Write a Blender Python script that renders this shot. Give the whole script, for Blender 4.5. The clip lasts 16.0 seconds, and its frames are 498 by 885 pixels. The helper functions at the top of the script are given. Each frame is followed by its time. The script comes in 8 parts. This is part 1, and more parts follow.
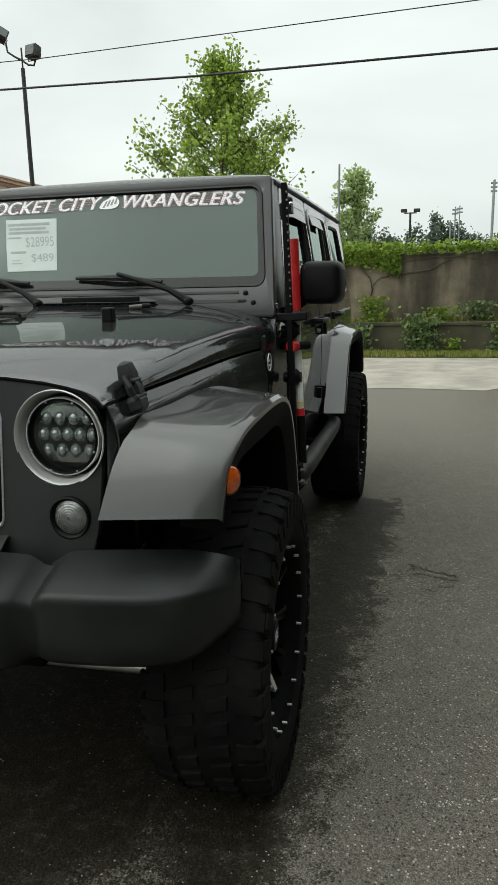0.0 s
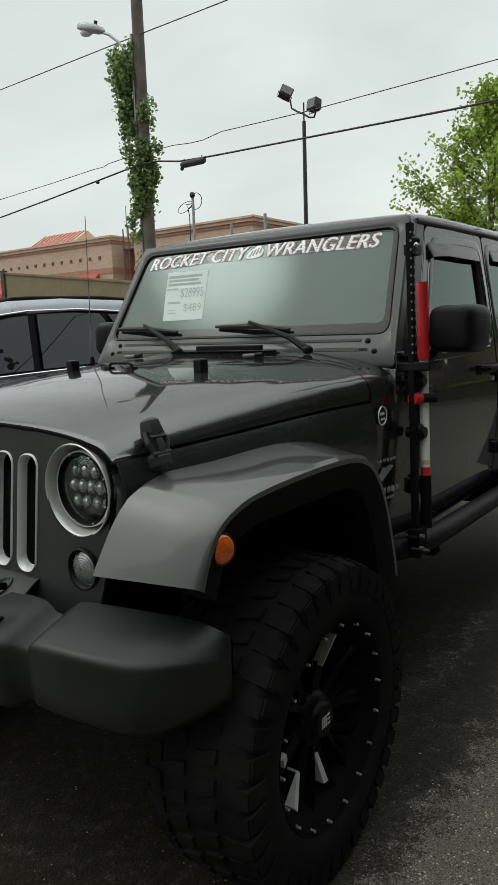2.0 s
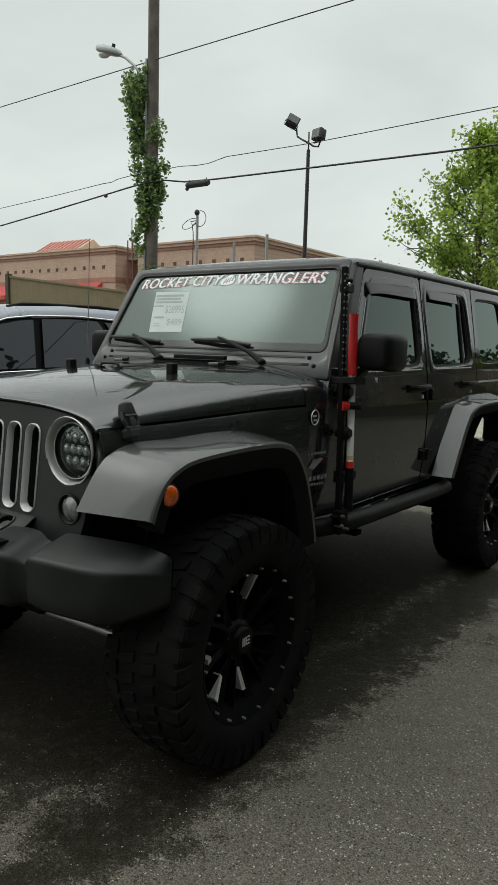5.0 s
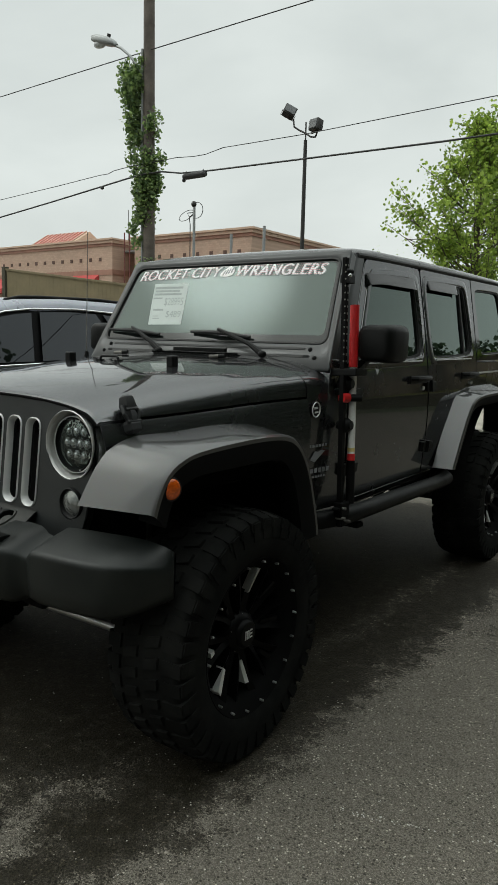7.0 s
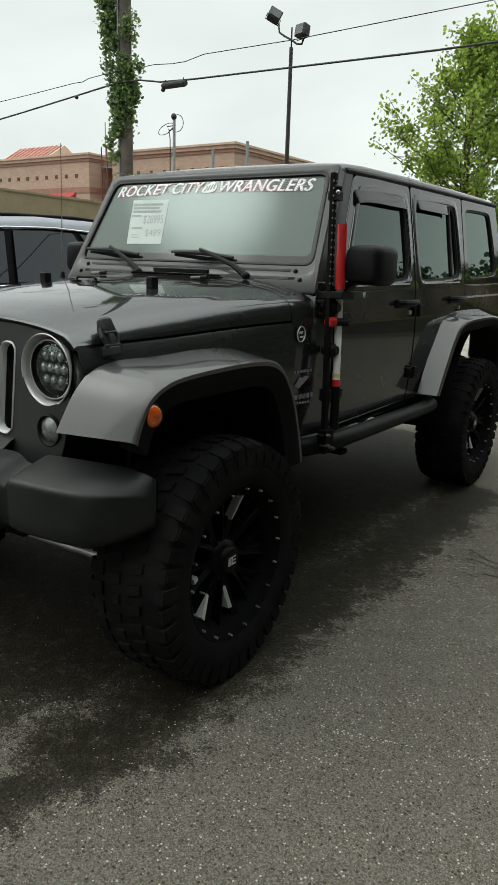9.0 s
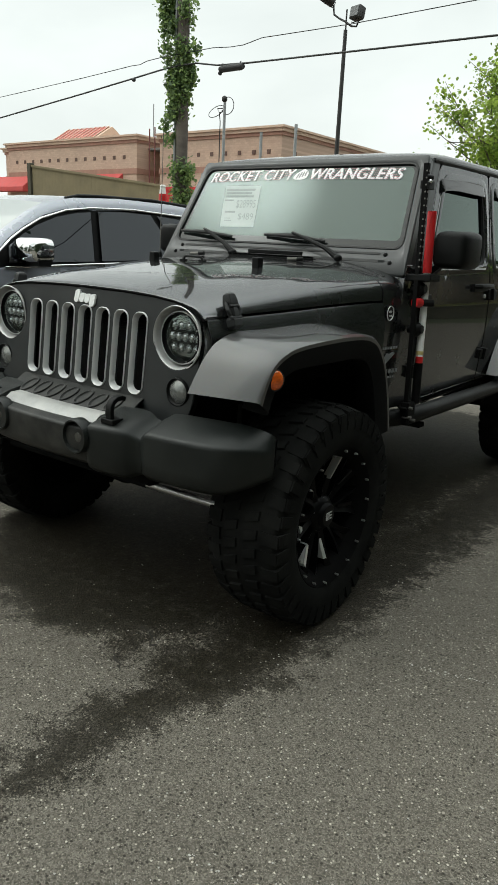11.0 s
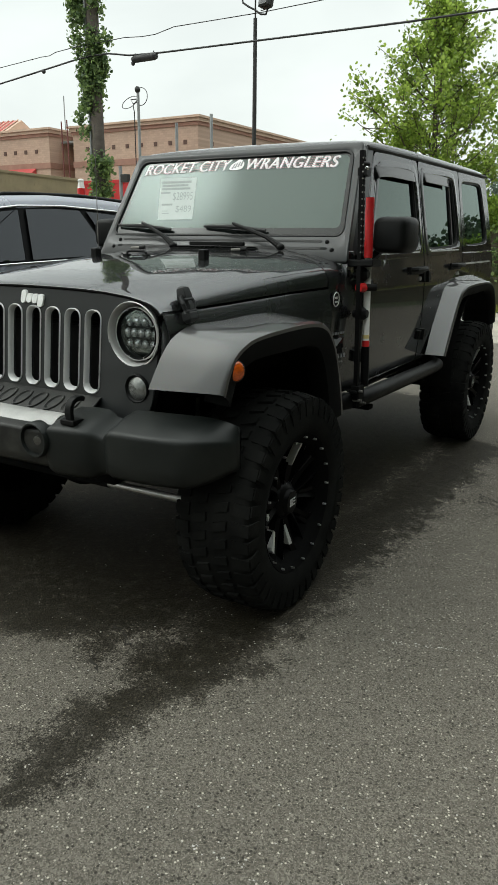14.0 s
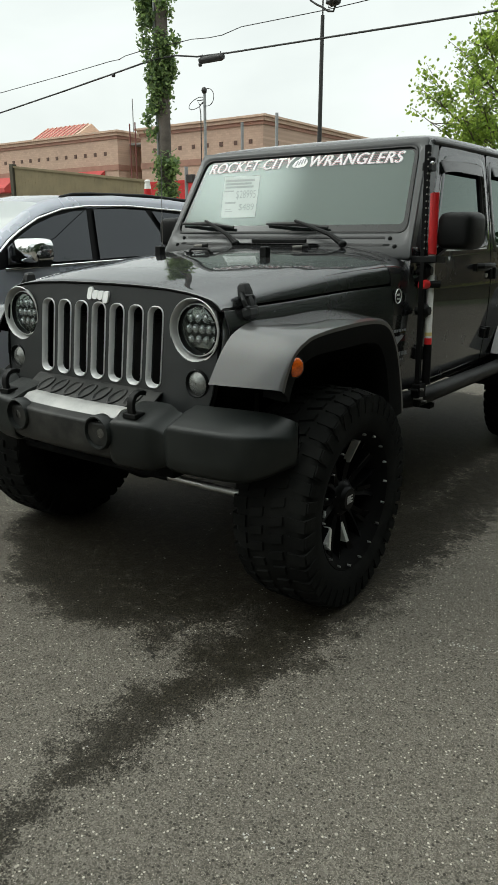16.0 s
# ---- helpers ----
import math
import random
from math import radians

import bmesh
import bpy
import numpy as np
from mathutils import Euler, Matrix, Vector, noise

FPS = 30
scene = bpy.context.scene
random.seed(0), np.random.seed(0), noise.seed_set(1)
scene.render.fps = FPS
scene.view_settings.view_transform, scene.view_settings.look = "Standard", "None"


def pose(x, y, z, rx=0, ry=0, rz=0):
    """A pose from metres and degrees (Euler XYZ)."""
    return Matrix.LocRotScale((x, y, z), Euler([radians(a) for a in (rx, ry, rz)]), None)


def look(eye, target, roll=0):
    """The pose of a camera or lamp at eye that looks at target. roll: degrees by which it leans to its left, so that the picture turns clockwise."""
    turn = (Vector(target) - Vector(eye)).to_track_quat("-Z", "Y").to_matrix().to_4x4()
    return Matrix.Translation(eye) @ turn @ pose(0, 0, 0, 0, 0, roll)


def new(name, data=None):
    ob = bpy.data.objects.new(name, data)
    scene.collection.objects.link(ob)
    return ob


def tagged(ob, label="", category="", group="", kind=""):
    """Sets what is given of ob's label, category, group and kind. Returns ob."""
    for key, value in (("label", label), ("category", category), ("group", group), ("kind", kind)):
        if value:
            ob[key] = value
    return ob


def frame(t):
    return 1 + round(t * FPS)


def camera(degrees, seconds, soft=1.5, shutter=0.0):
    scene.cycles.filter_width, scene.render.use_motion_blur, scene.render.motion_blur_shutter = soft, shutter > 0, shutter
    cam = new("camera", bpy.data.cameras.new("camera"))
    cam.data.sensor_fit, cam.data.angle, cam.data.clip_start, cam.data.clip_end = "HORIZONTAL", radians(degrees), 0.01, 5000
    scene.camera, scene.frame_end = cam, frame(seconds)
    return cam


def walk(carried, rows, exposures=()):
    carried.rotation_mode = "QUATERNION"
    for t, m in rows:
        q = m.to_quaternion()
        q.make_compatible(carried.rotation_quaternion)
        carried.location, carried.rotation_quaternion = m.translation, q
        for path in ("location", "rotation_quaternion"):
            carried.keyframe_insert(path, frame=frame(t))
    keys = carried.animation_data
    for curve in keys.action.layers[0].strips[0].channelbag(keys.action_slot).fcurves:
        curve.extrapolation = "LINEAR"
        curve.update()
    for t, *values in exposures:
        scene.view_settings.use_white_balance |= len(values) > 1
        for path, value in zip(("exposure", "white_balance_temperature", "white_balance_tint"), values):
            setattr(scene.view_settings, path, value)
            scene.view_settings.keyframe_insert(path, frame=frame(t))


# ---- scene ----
cam = camera(39.2, 16.0, 0.95)
PATH = [
    (0, (1.313, -1.885, 1.467), (0.851, 0.012, 1.033), -1.2),
    (0.5, (1.434, -1.687, 1.479), (0.847, 0.173, 1.04), 5.8),
    (1, (1.622, -1.565, 1.494), (0.771, 0.192, 1.058), 2.0),
    (1.5, (1.768, -1.487, 1.512), (0.707, 0.166, 1.135), 0.2),
    (2, (1.818, -1.518, 1.501), (0.652, 0.075, 1.182), -2.0),
    (2.5, (1.879, -1.692, 1.49), (0.84, -0.004, 1.223), -4.0),
    (3, (1.93, -1.812, 1.492), (0.857, -0.155, 1.174), -1.5),
    (3.5, (2.094, -1.872, 1.504), (0.841, -0.343, 1.205), 1.6),
    (4, (2.268, -1.925, 1.461), (1.039, -0.392, 1.087), 0.1),
    (4.5, (2.304, -1.922, 1.48), (1.125, -0.331, 1.197), 0.0),
    (5, (2.31, -1.939, 1.49), (1.157, -0.327, 1.217), 1.6),
    (7.5, (2.283, -1.93, 1.489), (1.143, -0.317, 1.174), 1.0),
    (8, (2.277, -1.881, 1.497), (1.24, -0.214, 1.116), -0.0),
    (8.5, (2.275, -1.885, 1.494), (1.228, -0.243, 1.039), 0.5),
    (9, (2.256, -1.89, 1.48), (1.179, -0.28, 0.979), 1.7),
    (9.5, (2.256, -1.935, 1.462), (1.04, -0.449, 0.902), 0.1),
    (10, (2.235, -2.002, 1.448), (0.923, -0.593, 0.907), 2.6),
    (10.2, (2.243, -2.068, 1.466), (0.987, -0.601, 0.946), 2.1),
    (12.3, (2.136, -2.371, 1.464), (1.032, -0.798, 0.91), 2.6),
    (12.5, (2.144, -2.371, 1.469), (1.041, -0.798, 0.914), 2.2),
    (13, (2.126, -2.363, 1.465), (1.054, -0.772, 0.898), 2.0),
    (13.5, (2.118, -2.343, 1.462), (1.127, -0.697, 0.908), 0.3),
    (14, (2.13, -2.346, 1.466), (1.144, -0.7, 0.901), 0.5),
    (14.5, (2.141, -2.348, 1.468), (1.125, -0.716, 0.918), 0.6),
    (15, (2.144, -2.356, 1.46), (1.036, -0.788, 0.9), 0.3),
    (15.5, (2.145, -2.356, 1.456), (1.0, -0.815, 0.895), 1.2),
    (16, (2.147, -2.356, 1.458), (1.018, -0.806, 0.89), -0.0),
]
EXPOSURE = [(0, 0.46), (1, 0.46), (1.5, 0.42), (2.5, 0.2), (3.5, 0.2), (5, 0.2), (7.5, 0.21), (8.5, 0.36), (10, 0.57), (12.5, 0.57), (16, 0.57)]
walk(cam, [(t, look(eye, target, roll)) for t, eye, target, roll in PATH], [(t, stops, 6500, 2) for t, stops in EXPOSURE])

# ---- light: an overcast sky, brightest high up in front, with a broad weak sun ----
SUN_UP, SUN_TURN = 45.5, 240.5
world = bpy.data.worlds.new("overcast_sky")
scene.world = world
world.use_nodes = True
wt = world.node_tree
wt.nodes.clear()


def wnode(kind, **props):
    n = wt.nodes.new(kind)
    for key, value in props.items():
        setattr(n, key, value)
    return n


sky = wnode("ShaderNodeTexSky", sky_type="NISHITA", sun_disc=False)
sky.sun_elevation, sky.sun_rotation = radians(SUN_UP), radians(SUN_TURN)
sky.air_density, sky.dust_density = 1.0, 4.0
sky_level = wnode("ShaderNodeVectorMath", operation="SCALE")
sky_level.inputs["Scale"].default_value = 0.085
wt.links.new(sky.outputs[0], sky_level.inputs[0])
coord = wnode("ShaderNodeTexCoord")
stretch = wnode("ShaderNodeMapping")
stretch.inputs["Scale"].default_value = (1.0, 1.0, 2.6)
wt.links.new(coord.outputs["Generated"], stretch.inputs[0])
clouds = wnode("ShaderNodeTexNoise")
clouds.inputs["Scale"].default_value, clouds.inputs["Detail"].default_value = 2.1, 5.0
clouds.inputs["Roughness"].default_value, clouds.inputs["Distortion"].default_value = 0.5, 0.3
wt.links.new(stretch.outputs[0], clouds.inputs["Vector"])
cloud_colour = wnode("ShaderNodeValToRGB")
cloud_colour.color_ramp.elements[0].position, cloud_colour.color_ramp.elements[1].position = 0.32, 0.68
cloud_colour.color_ramp.elements[0].color = (0.675, 0.695, 0.7, 1)
cloud_colour.color_ramp.elements[1].color = (0.84, 0.855, 0.857, 1)
wt.links.new(clouds.outputs["Fac"], cloud_colour.inputs[0])
# the cloud is thinner, so brighter, round the hidden sun
sun_way = (math.sin(radians(SUN_TURN)) * math.cos(radians(SUN_UP)), math.cos(radians(SUN_TURN)) * math.cos(radians(SUN_UP)), math.sin(radians(SUN_UP)))
near_sun = wnode("ShaderNodeVectorMath", operation="DOT_PRODUCT")
near_sun.inputs[1].default_value = sun_way
wt.links.new(coord.outputs["Generated"], near_sun.inputs[0])
thin = wnode("ShaderNodeMapRange", interpolation_type="SMOOTHSTEP")
for key, value in (("From Min", 0.95), ("From Max", 1.0), ("To Min", 1.0), ("To Max", 1.6)):
    thin.inputs[key].default_value = value
wt.links.new(near_sun.outputs["Value"], thin.inputs["Value"])
core = wnode("ShaderNodeMapRange", interpolation_type="SMOOTHSTEP")
for key, value in (("From Min", 0.993), ("From Max", 1.0), ("To Min", 1.0), ("To Max", 5.0)):
    core.inputs[key].default_value = value
wt.links.new(near_sun.outputs["Value"], core.inputs["Value"])
bright = wnode("ShaderNodeMath", operation="MULTIPLY")
wt.links.new(thin.outputs["Result"], bright.inputs[0])
wt.links.new(core.outputs["Result"], bright.inputs[1])
# an overcast sky grows brighter towards the zenith
height = wnode("ShaderNodeSeparateXYZ")
wt.links.new(coord.outputs["Generated"], height.inputs[0])
overhead = wnode("ShaderNodeMapRange", interpolation_type="SMOOTHSTEP")
for key, value in (("From Min", 0.4), ("From Max", 1.0), ("To Min", 0.89), ("To Max", 1.9)):
    overhead.inputs[key].default_value = value
wt.links.new(height.outputs["Z"], overhead.inputs["Value"])
cover = wnode("ShaderNodeMath", operation="MULTIPLY")
wt.links.new(bright.outputs["Value"], cover.inputs[0])
wt.links.new(overhead.outputs["Result"], cover.inputs[1])
lit_cloud = wnode("ShaderNodeVectorMath", operation="SCALE")
wt.links.new(cloud_colour.outputs[0], lit_cloud.inputs[0])
wt.links.new(cover.outputs["Value"], lit_cloud.inputs["Scale"])
veil = wnode("ShaderNodeMix", data_type="RGBA")
veil.inputs["Factor"].default_value = 0.93
wt.links.new(sky_level.outputs[0], veil.inputs["A"])
wt.links.new(lit_cloud.outputs[0], veil.inputs["B"])
sky_light = wnode("ShaderNodeBackground")
sky_light.inputs["Strength"].default_value = 1.0
wt.links.new(veil.outputs["Result"], sky_light.inputs["Color"])
wt.links.new(sky_light.outputs[0], wnode("ShaderNodeOutputWorld").inputs[0])

sun = new("sun", bpy.data.lights.new("sun", "SUN"))
sun.data.energy, sun.data.angle, sun.data.color = 0.6, radians(80), (1.0, 0.96, 0.9)
sun.matrix_world = pose(0, 0, 30, 90 - SUN_UP, 0, 180 - SUN_TURN)

# ---- materials ----


def shade(name):
    m = bpy.data.materials.new(name)
    m.use_nodes = True
    t = m.node_tree
    return m, t, t.nodes["Principled BSDF"]


def add(t, kind, **values):
    n = t.nodes.new(kind)
    for key, value in values.items():
        if key in n.inputs:
            n.inputs[key].default_value = value
        else:
            setattr(n, key, value)
    return n


def ramp(t, source, stops):
    n = t.nodes.new("ShaderNodeValToRGB")
    while len(n.color_ramp.elements) < len(stops):
        n.color_ramp.elements.new(0.5)
    for e, (at, c) in zip(n.color_ramp.elements, stops):
        e.position, e.color = at, (*c, 1) if len(c) == 3 else c
    t.links.new(source, n.inputs[0])
    return n.outputs[0]


def grey(v):
    return (v, v, v)


def mix(t, fac, a, b, blend="MIX"):
    n = t.nodes.new("ShaderNodeMix")
    n.data_type, n.blend_type = "RGBA", blend
    for socket, value in ((n.inputs["Factor"], fac), (n.inputs["A"], a), (n.inputs["B"], b)):
        if isinstance(value, bpy.types.NodeSocket):
            t.links.new(value, socket)
        else:
            socket.default_value = (*value, 1) if isinstance(value, tuple) else value
    return n.outputs["Result"]


def plain(name, colour, rough=0.5, metal=0.0, vary=0.12, scale=6.0, fine=90.0, bump=0.1, coat=0.0, dust=0.0, spec=0.5, random=0.0, depth=0.002):
    """A surface with slow stains, fine grain, uneven gloss and slight relief. dust: share of pale dust in the slow stains."""
    m, t, p = shade(name)
    co = add(t, "ShaderNodeTexCoord").outputs["Object"]
    slow = add(t, "ShaderNodeTexNoise", Scale=scale, Detail=5.0, Roughness=0.6)
    quick = add(t, "ShaderNodeTexNoise", Scale=fine, Detail=3.0, Roughness=0.6)
    for n in (slow, quick):
        t.links.new(co, n.inputs["Vector"])
    lo, hi = tuple(c * (1 - vary) for c in colour), tuple(min(1, c * (1 + vary)) for c in colour)
    col = ramp(t, slow.outputs["Fac"], [(0.3, lo), (0.7, hi)])
    col = mix(t, 0.5, col, ramp(t, quick.outputs["Fac"], [(0.3, grey(1 - vary)), (0.7, grey(min(1.0, 1 + vary)))]), "MULTIPLY")
    if dust:
        col = mix(t, ramp(t, slow.outputs["Fac"], [(0.45, grey(0)), (0.8, grey(dust))]), col, (0.32, 0.30, 0.26))
    if random:
        info = add(t, "ShaderNodeObjectInfo")
        col = mix(t, 1.0, col, ramp(t, info.outputs["Random"], [(0, grey(1 - random)), (1, grey(1))]), "MULTIPLY")
    t.links.new(col, p.inputs["Base Color"])
    t.links.new(ramp(t, slow.outputs["Fac"], [(0.25, grey(max(0.02, rough - 0.06))), (0.75, grey(min(1, rough + 0.06)))]), p.inputs["Roughness"])
    p.inputs["Metallic"].default_value, p.inputs["Coat Weight"].default_value = metal, coat
    p.inputs["Coat Roughness"].default_value, p.inputs["Specular IOR Level"].default_value = 0.04, spec
    if bump:
        b = add(t, "ShaderNodeBump", Strength=bump, Distance=depth)
        t.links.new(quick.outputs["Fac"], b.inputs["Height"])
        t.links.new(b.outputs[0], p.inputs["Normal"])
    return m


def glass(name, tint, gloss=1.0, haze=0.0, haze_colour=(0.3, 0.34, 0.32), ior=1.55, hue=(0.84, 1.0, 0.93)):
    """A pane: clear tint, mirror gloss by Fresnel and a pale diffuse film."""
    m, t, p = shade(name)
    t.nodes.remove(p)
    clear = add(t, "ShaderNodeBsdfTransparent", Color=(*tint, 1))
    shine = add(t, "ShaderNodeBsdfGlossy", Color=(*[gloss * h for h in hue], 1), Roughness=0.0)
    film = add(t, "ShaderNodeBsdfDiffuse", Color=(*haze_colour, 1))
    fres = add(t, "ShaderNodeFresnel", IOR=ior)
    a, b = add(t, "ShaderNodeMixShader"), add(t, "ShaderNodeMixShader")
    a.inputs[0].default_value = haze
    t.links.new(clear.outputs[0], a.inputs[1])
    t.links.new(film.outputs[0], a.inputs[2])
    t.links.new(fres.outputs[0], b.inputs[0])
    t.links.new(a.outputs[0], b.inputs[1])
    t.links.new(shine.outputs[0], b.inputs[2])
    t.links.new(b.outputs[0], t.nodes["Material Output"].inputs[0])
    return m


def leafy(name, dark, light, rough=0.5):
    """Leaves: each one its own green, a little light passing through."""
    m, t, p = shade(name)
    geo = add(t, "ShaderNodeNewGeometry")
    col = ramp(t, geo.outputs["Random Per Island"], [(0.0, dark), (0.6, tuple((a + b) / 2 for a, b in zip(dark, light))), (1.0, light)])
    t.links.new(col, p.inputs["Base Color"])
    p.inputs["Roughness"].default_value = rough
    through_leaf = add(t, "ShaderNodeBsdfTranslucent")
    t.links.new(col, through_leaf.inputs["Color"])
    both = add(t, "ShaderNodeMixShader")
    both.inputs[0].default_value = 0.55
    t.links.new(p.outputs[0], both.inputs[1])
    t.links.new(through_leaf.outputs[0], both.inputs[2])
    t.links.new(both.outputs[0], t.nodes["Material Output"].inputs[0])
    return m


def car_paint(name, colour, flake=0.25, metal=0.88, coat=1.0, rough=0.27, ior=1.53):
    """Metallic paint with fine flakes under a clear, mirror-like coat."""
    m, t, p = shade(name)
    co = add(t, "ShaderNodeTexCoord").outputs["Object"]
    flakes = add(t, "ShaderNodeTexVoronoi", Scale=1400.0)
    slow = add(t, "ShaderNodeTexNoise", Scale=3.0, Detail=6.0, Roughness=0.65)
    for n in (flakes, slow):
        t.links.new(co, n.inputs["Vector"])
    col = mix(t, flake, colour, mix(t, 1.0, colour, flakes.outputs["Color"], "SOFT_LIGHT"))
    col = mix(t, ramp(t, slow.outputs["Fac"], [(0.5, grey(0)), (0.85, grey(0.025))]), col, (0.25, 0.24, 0.22))
    t.links.new(col, p.inputs["Base Color"])
    p.inputs["Metallic"].default_value = metal
    t.links.new(ramp(t, slow.outputs["Fac"], [(0.3, grey(rough - 0.03)), (0.8, grey(rough + 0.03))]), p.inputs["Roughness"])
    p.inputs["Specular IOR Level"].default_value = 0.05
    p.inputs["Specular Tint"].default_value = (0.25, 0.25, 0.255, 1)
    clear = add(t, "ShaderNodeBsdfGlossy", Color=(coat, coat, coat, 1))
    t.links.new(ramp(t, slow.outputs["Fac"], [(0.3, grey(0.02)), (0.8, grey(0.07))]), clear.inputs["Roughness"])
    fres, both = add(t, "ShaderNodeFresnel", IOR=ior), add(t, "ShaderNodeMixShader")
    t.links.new(fres.outputs[0], both.inputs[0])
    t.links.new(p.outputs[0], both.inputs[1])
    t.links.new(clear.outputs[0], both.inputs[2])
    t.links.new(both.outputs[0], t.nodes["Material Output"].inputs[0])
    return m


PAINT = car_paint("granite_paint", (0.09, 0.092, 0.0945))
TOP_PAINT = car_paint("hardtop_paint", (0.06, 0.0613, 0.0632))
GRILLE_AND_DIMMED_FRAME = plain("satin_grille_and_dimmed_frame", (0.022, 0.024, 0.0245), 0.36, 0.1, 0.08, 5, 300, 0.03, coat=0.15, spec=0.4)
FLARE = car_paint("flare_paint", (0.096, 0.096, 0.095), 0.2, 0.7, rough=0.45, ior=1.45)
PLASTIC = plain("black_plastic", (0.004, 0.0044, 0.0044), 0.45, 0, 0.25, 9, 420, 0.2, dust=0.01, spec=0.14)
BUMPER = plain("weathered_bumper_plastic", (0.0085, 0.0107, 0.01), 0.42, 0, 0.25, 6, 500, 0.2, dust=0.02, spec=0.33)
BUMPER_GREY = plain("worn_bumper_metal", (0.014, 0.0148, 0.0138), 0.45, 0.1, 0.4, 9, 200, 0.2, dust=0.1, spec=0.3)
RUBBER = plain("tyre_rubber", (0.0085, 0.0089, 0.0084), 0.9, 0, 0.3, 7, 160, 0.35, dust=0.02, spec=0.06)
CATCH = plain("catch_rubber", (0.026, 0.027, 0.0275), 0.5, 0, 0.25, 12, 260, 0.2, spec=0.3)
# the flare's side edge, with its shade put in as near-black
SHADED_LIP = plain("shaded_flare_lip", (0.0075, 0.0077, 0.0077), 0.8, 0, 0.25, 9, 300, 0.2, spec=0.08)
SEAL = plain("rubber_seal", (0.008, 0.008, 0.008), 0.6, 0, 0.2, 10, 200, 0.1)
RIM_BLACK = plain("black_wheel", (0.0025, 0.0025, 0.0028), 0.4, 0.0, 0.2, 8, 200, 0.05, spec=0.1)
MACHINED = plain("machined_aluminium", (0.62, 0.62, 0.61), 0.25, 1.0, 0.08, 8, 300, 0.05)
STEEL = plain("zinc_steel", (0.45, 0.45, 0.44), 0.35, 0.9, 0.2, 12, 200, 0.1)
DULL_STEEL = plain("dirty_steel", (0.14, 0.135, 0.125), 0.6, 0.5, 0.35, 9, 120, 0.3, dust=0.25)
SILVER = plain("silver_bezel_paint", (0.6, 0.605, 0.6), 0.42, 0.25, 0.04, 6, 200, 0.0)
DULL_SILVER = plain("dull_silver_paint", (0.4, 0.4, 0.39), 0.4, 0.3, 0.2, 9, 160, 0.1, dust=0.2)
HOUSING = plain("lamp_bowl_grey", (0.5, 0.5, 0.49), 0.35, 0.4, 0.08, 8, 200, 0.03)
CHROME = plain("chrome", (0.86, 0.87, 0.87), 0.07, 1.0, 0.04, 6, 200, 0.0)
BLACK = plain("matt_black", (0.0045, 0.0046, 0.0046), 0.85, 0, 0.3, 6, 90, 0.1, spec=0.05)
UNDERBODY = plain("underbody_black", (0.009, 0.0092, 0.009), 0.9, 0, 0.4, 6, 60, 0.4, spec=0.04)
INTERIOR = plain("dark_interior", (0.012, 0.013, 0.013), 0.8, 0, 0.25, 9, 160, 0.2, spec=0.2)
RED = plain("red_powder_coat", (0.50, 0.012, 0.014), 0.42, 0, 0.12, 9, 200, 0.1)
WHITE = plain("white_powder_coat", (0.72, 0.72, 0.70), 0.4, 0, 0.08, 12, 200, 0.05)
AMBER = plain("amber_lens", (0.6, 0.1, 0.006), 0.2, 0, 0.4, 45, 180, 0.6, coat=0.8)
LENS = glass("lamp_glass", (0.9, 0.92, 0.92), 1.0, 0.03)
REFLECTOR = plain("lamp_reflector", (0.42, 0.43, 0.43), 0.18, 1.0, 0.2, 50, 300, 0.2)
SIGNAL = plain("signal_lens_clear", (0.3, 0.31, 0.3), 0.2, 0.7, 0.35, 60, 300, 0.3)
FOG = plain("fog_lamp_bowl", (0.2, 0.205, 0.205), 0.2, 1.0, 0.3, 60, 300, 0.2)
DIODE = plain("lamp_diode_lens", (0.66, 0.67, 0.68), 0.16, 0.8, 0.2, 90, 300, 0.0)
# its film holds dust and a painted veil of sky glare
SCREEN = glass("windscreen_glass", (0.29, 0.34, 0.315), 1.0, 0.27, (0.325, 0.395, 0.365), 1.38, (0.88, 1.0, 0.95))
SIDE_GLASS = glass("tinted_side_glass", (0.04, 0.05, 0.046), 0.95, 0.02, (0.06, 0.07, 0.066), 1.52)
FRIT = plain("windscreen_black_band", (0.01, 0.012, 0.0115), 0.03, 0, 0.1, 8, 200, 0.0, spec=0.35)
DECAL = plain("decal_white", (0.78, 0.76, 0.77), 0.35, 0, 0.05, 12, 200, 0.0)
BADGE = plain("badge_white", (0.88, 0.89, 0.88), 0.25, 0, 0.03, 9, 200, 0.0)
DECAL_RED = plain("decal_pink_stripe", (0.55, 0.22, 0.26), 0.4, 0, 0.1, 12, 200, 0.0)
DECAL_GREY = plain("decal_grey", (0.22, 0.23, 0.24), 0.4, 0, 0.1, 12, 200, 0.0)
# the glass's dimming is put into the paper, its glare into the ink
GLASS_DIMMED_PAPER = plain("paper", (0.43, 0.485, 0.46), 0.35, 0, 0.05, 9, 200, 0.02)
INK = plain("printed_ink", (0.29, 0.33, 0.312), 0.7, 0, 0.1, 30, 200, 0.0)
SMOKED = plain("smoked_acrylic", (0.005, 0.0055, 0.006), 0.12, 0, 0.1, 6, 200, 0.0, spec=0.4)
FACET = plain("milled_facet_metal", (0.72, 0.72, 0.71), 0.42, 0.75, 0.08, 8, 300, 0.05)

# ---- mesh tools ----
from mathutils import geometry


def thing(name, label, category, at=(0, 0, 0), turn=0.0, group=""):
    ob = new(name)
    ob.empty_display_size = 0.1
    ob.matrix_world = pose(*at, 0, 0, turn)
    return tagged(ob, label, category, group)


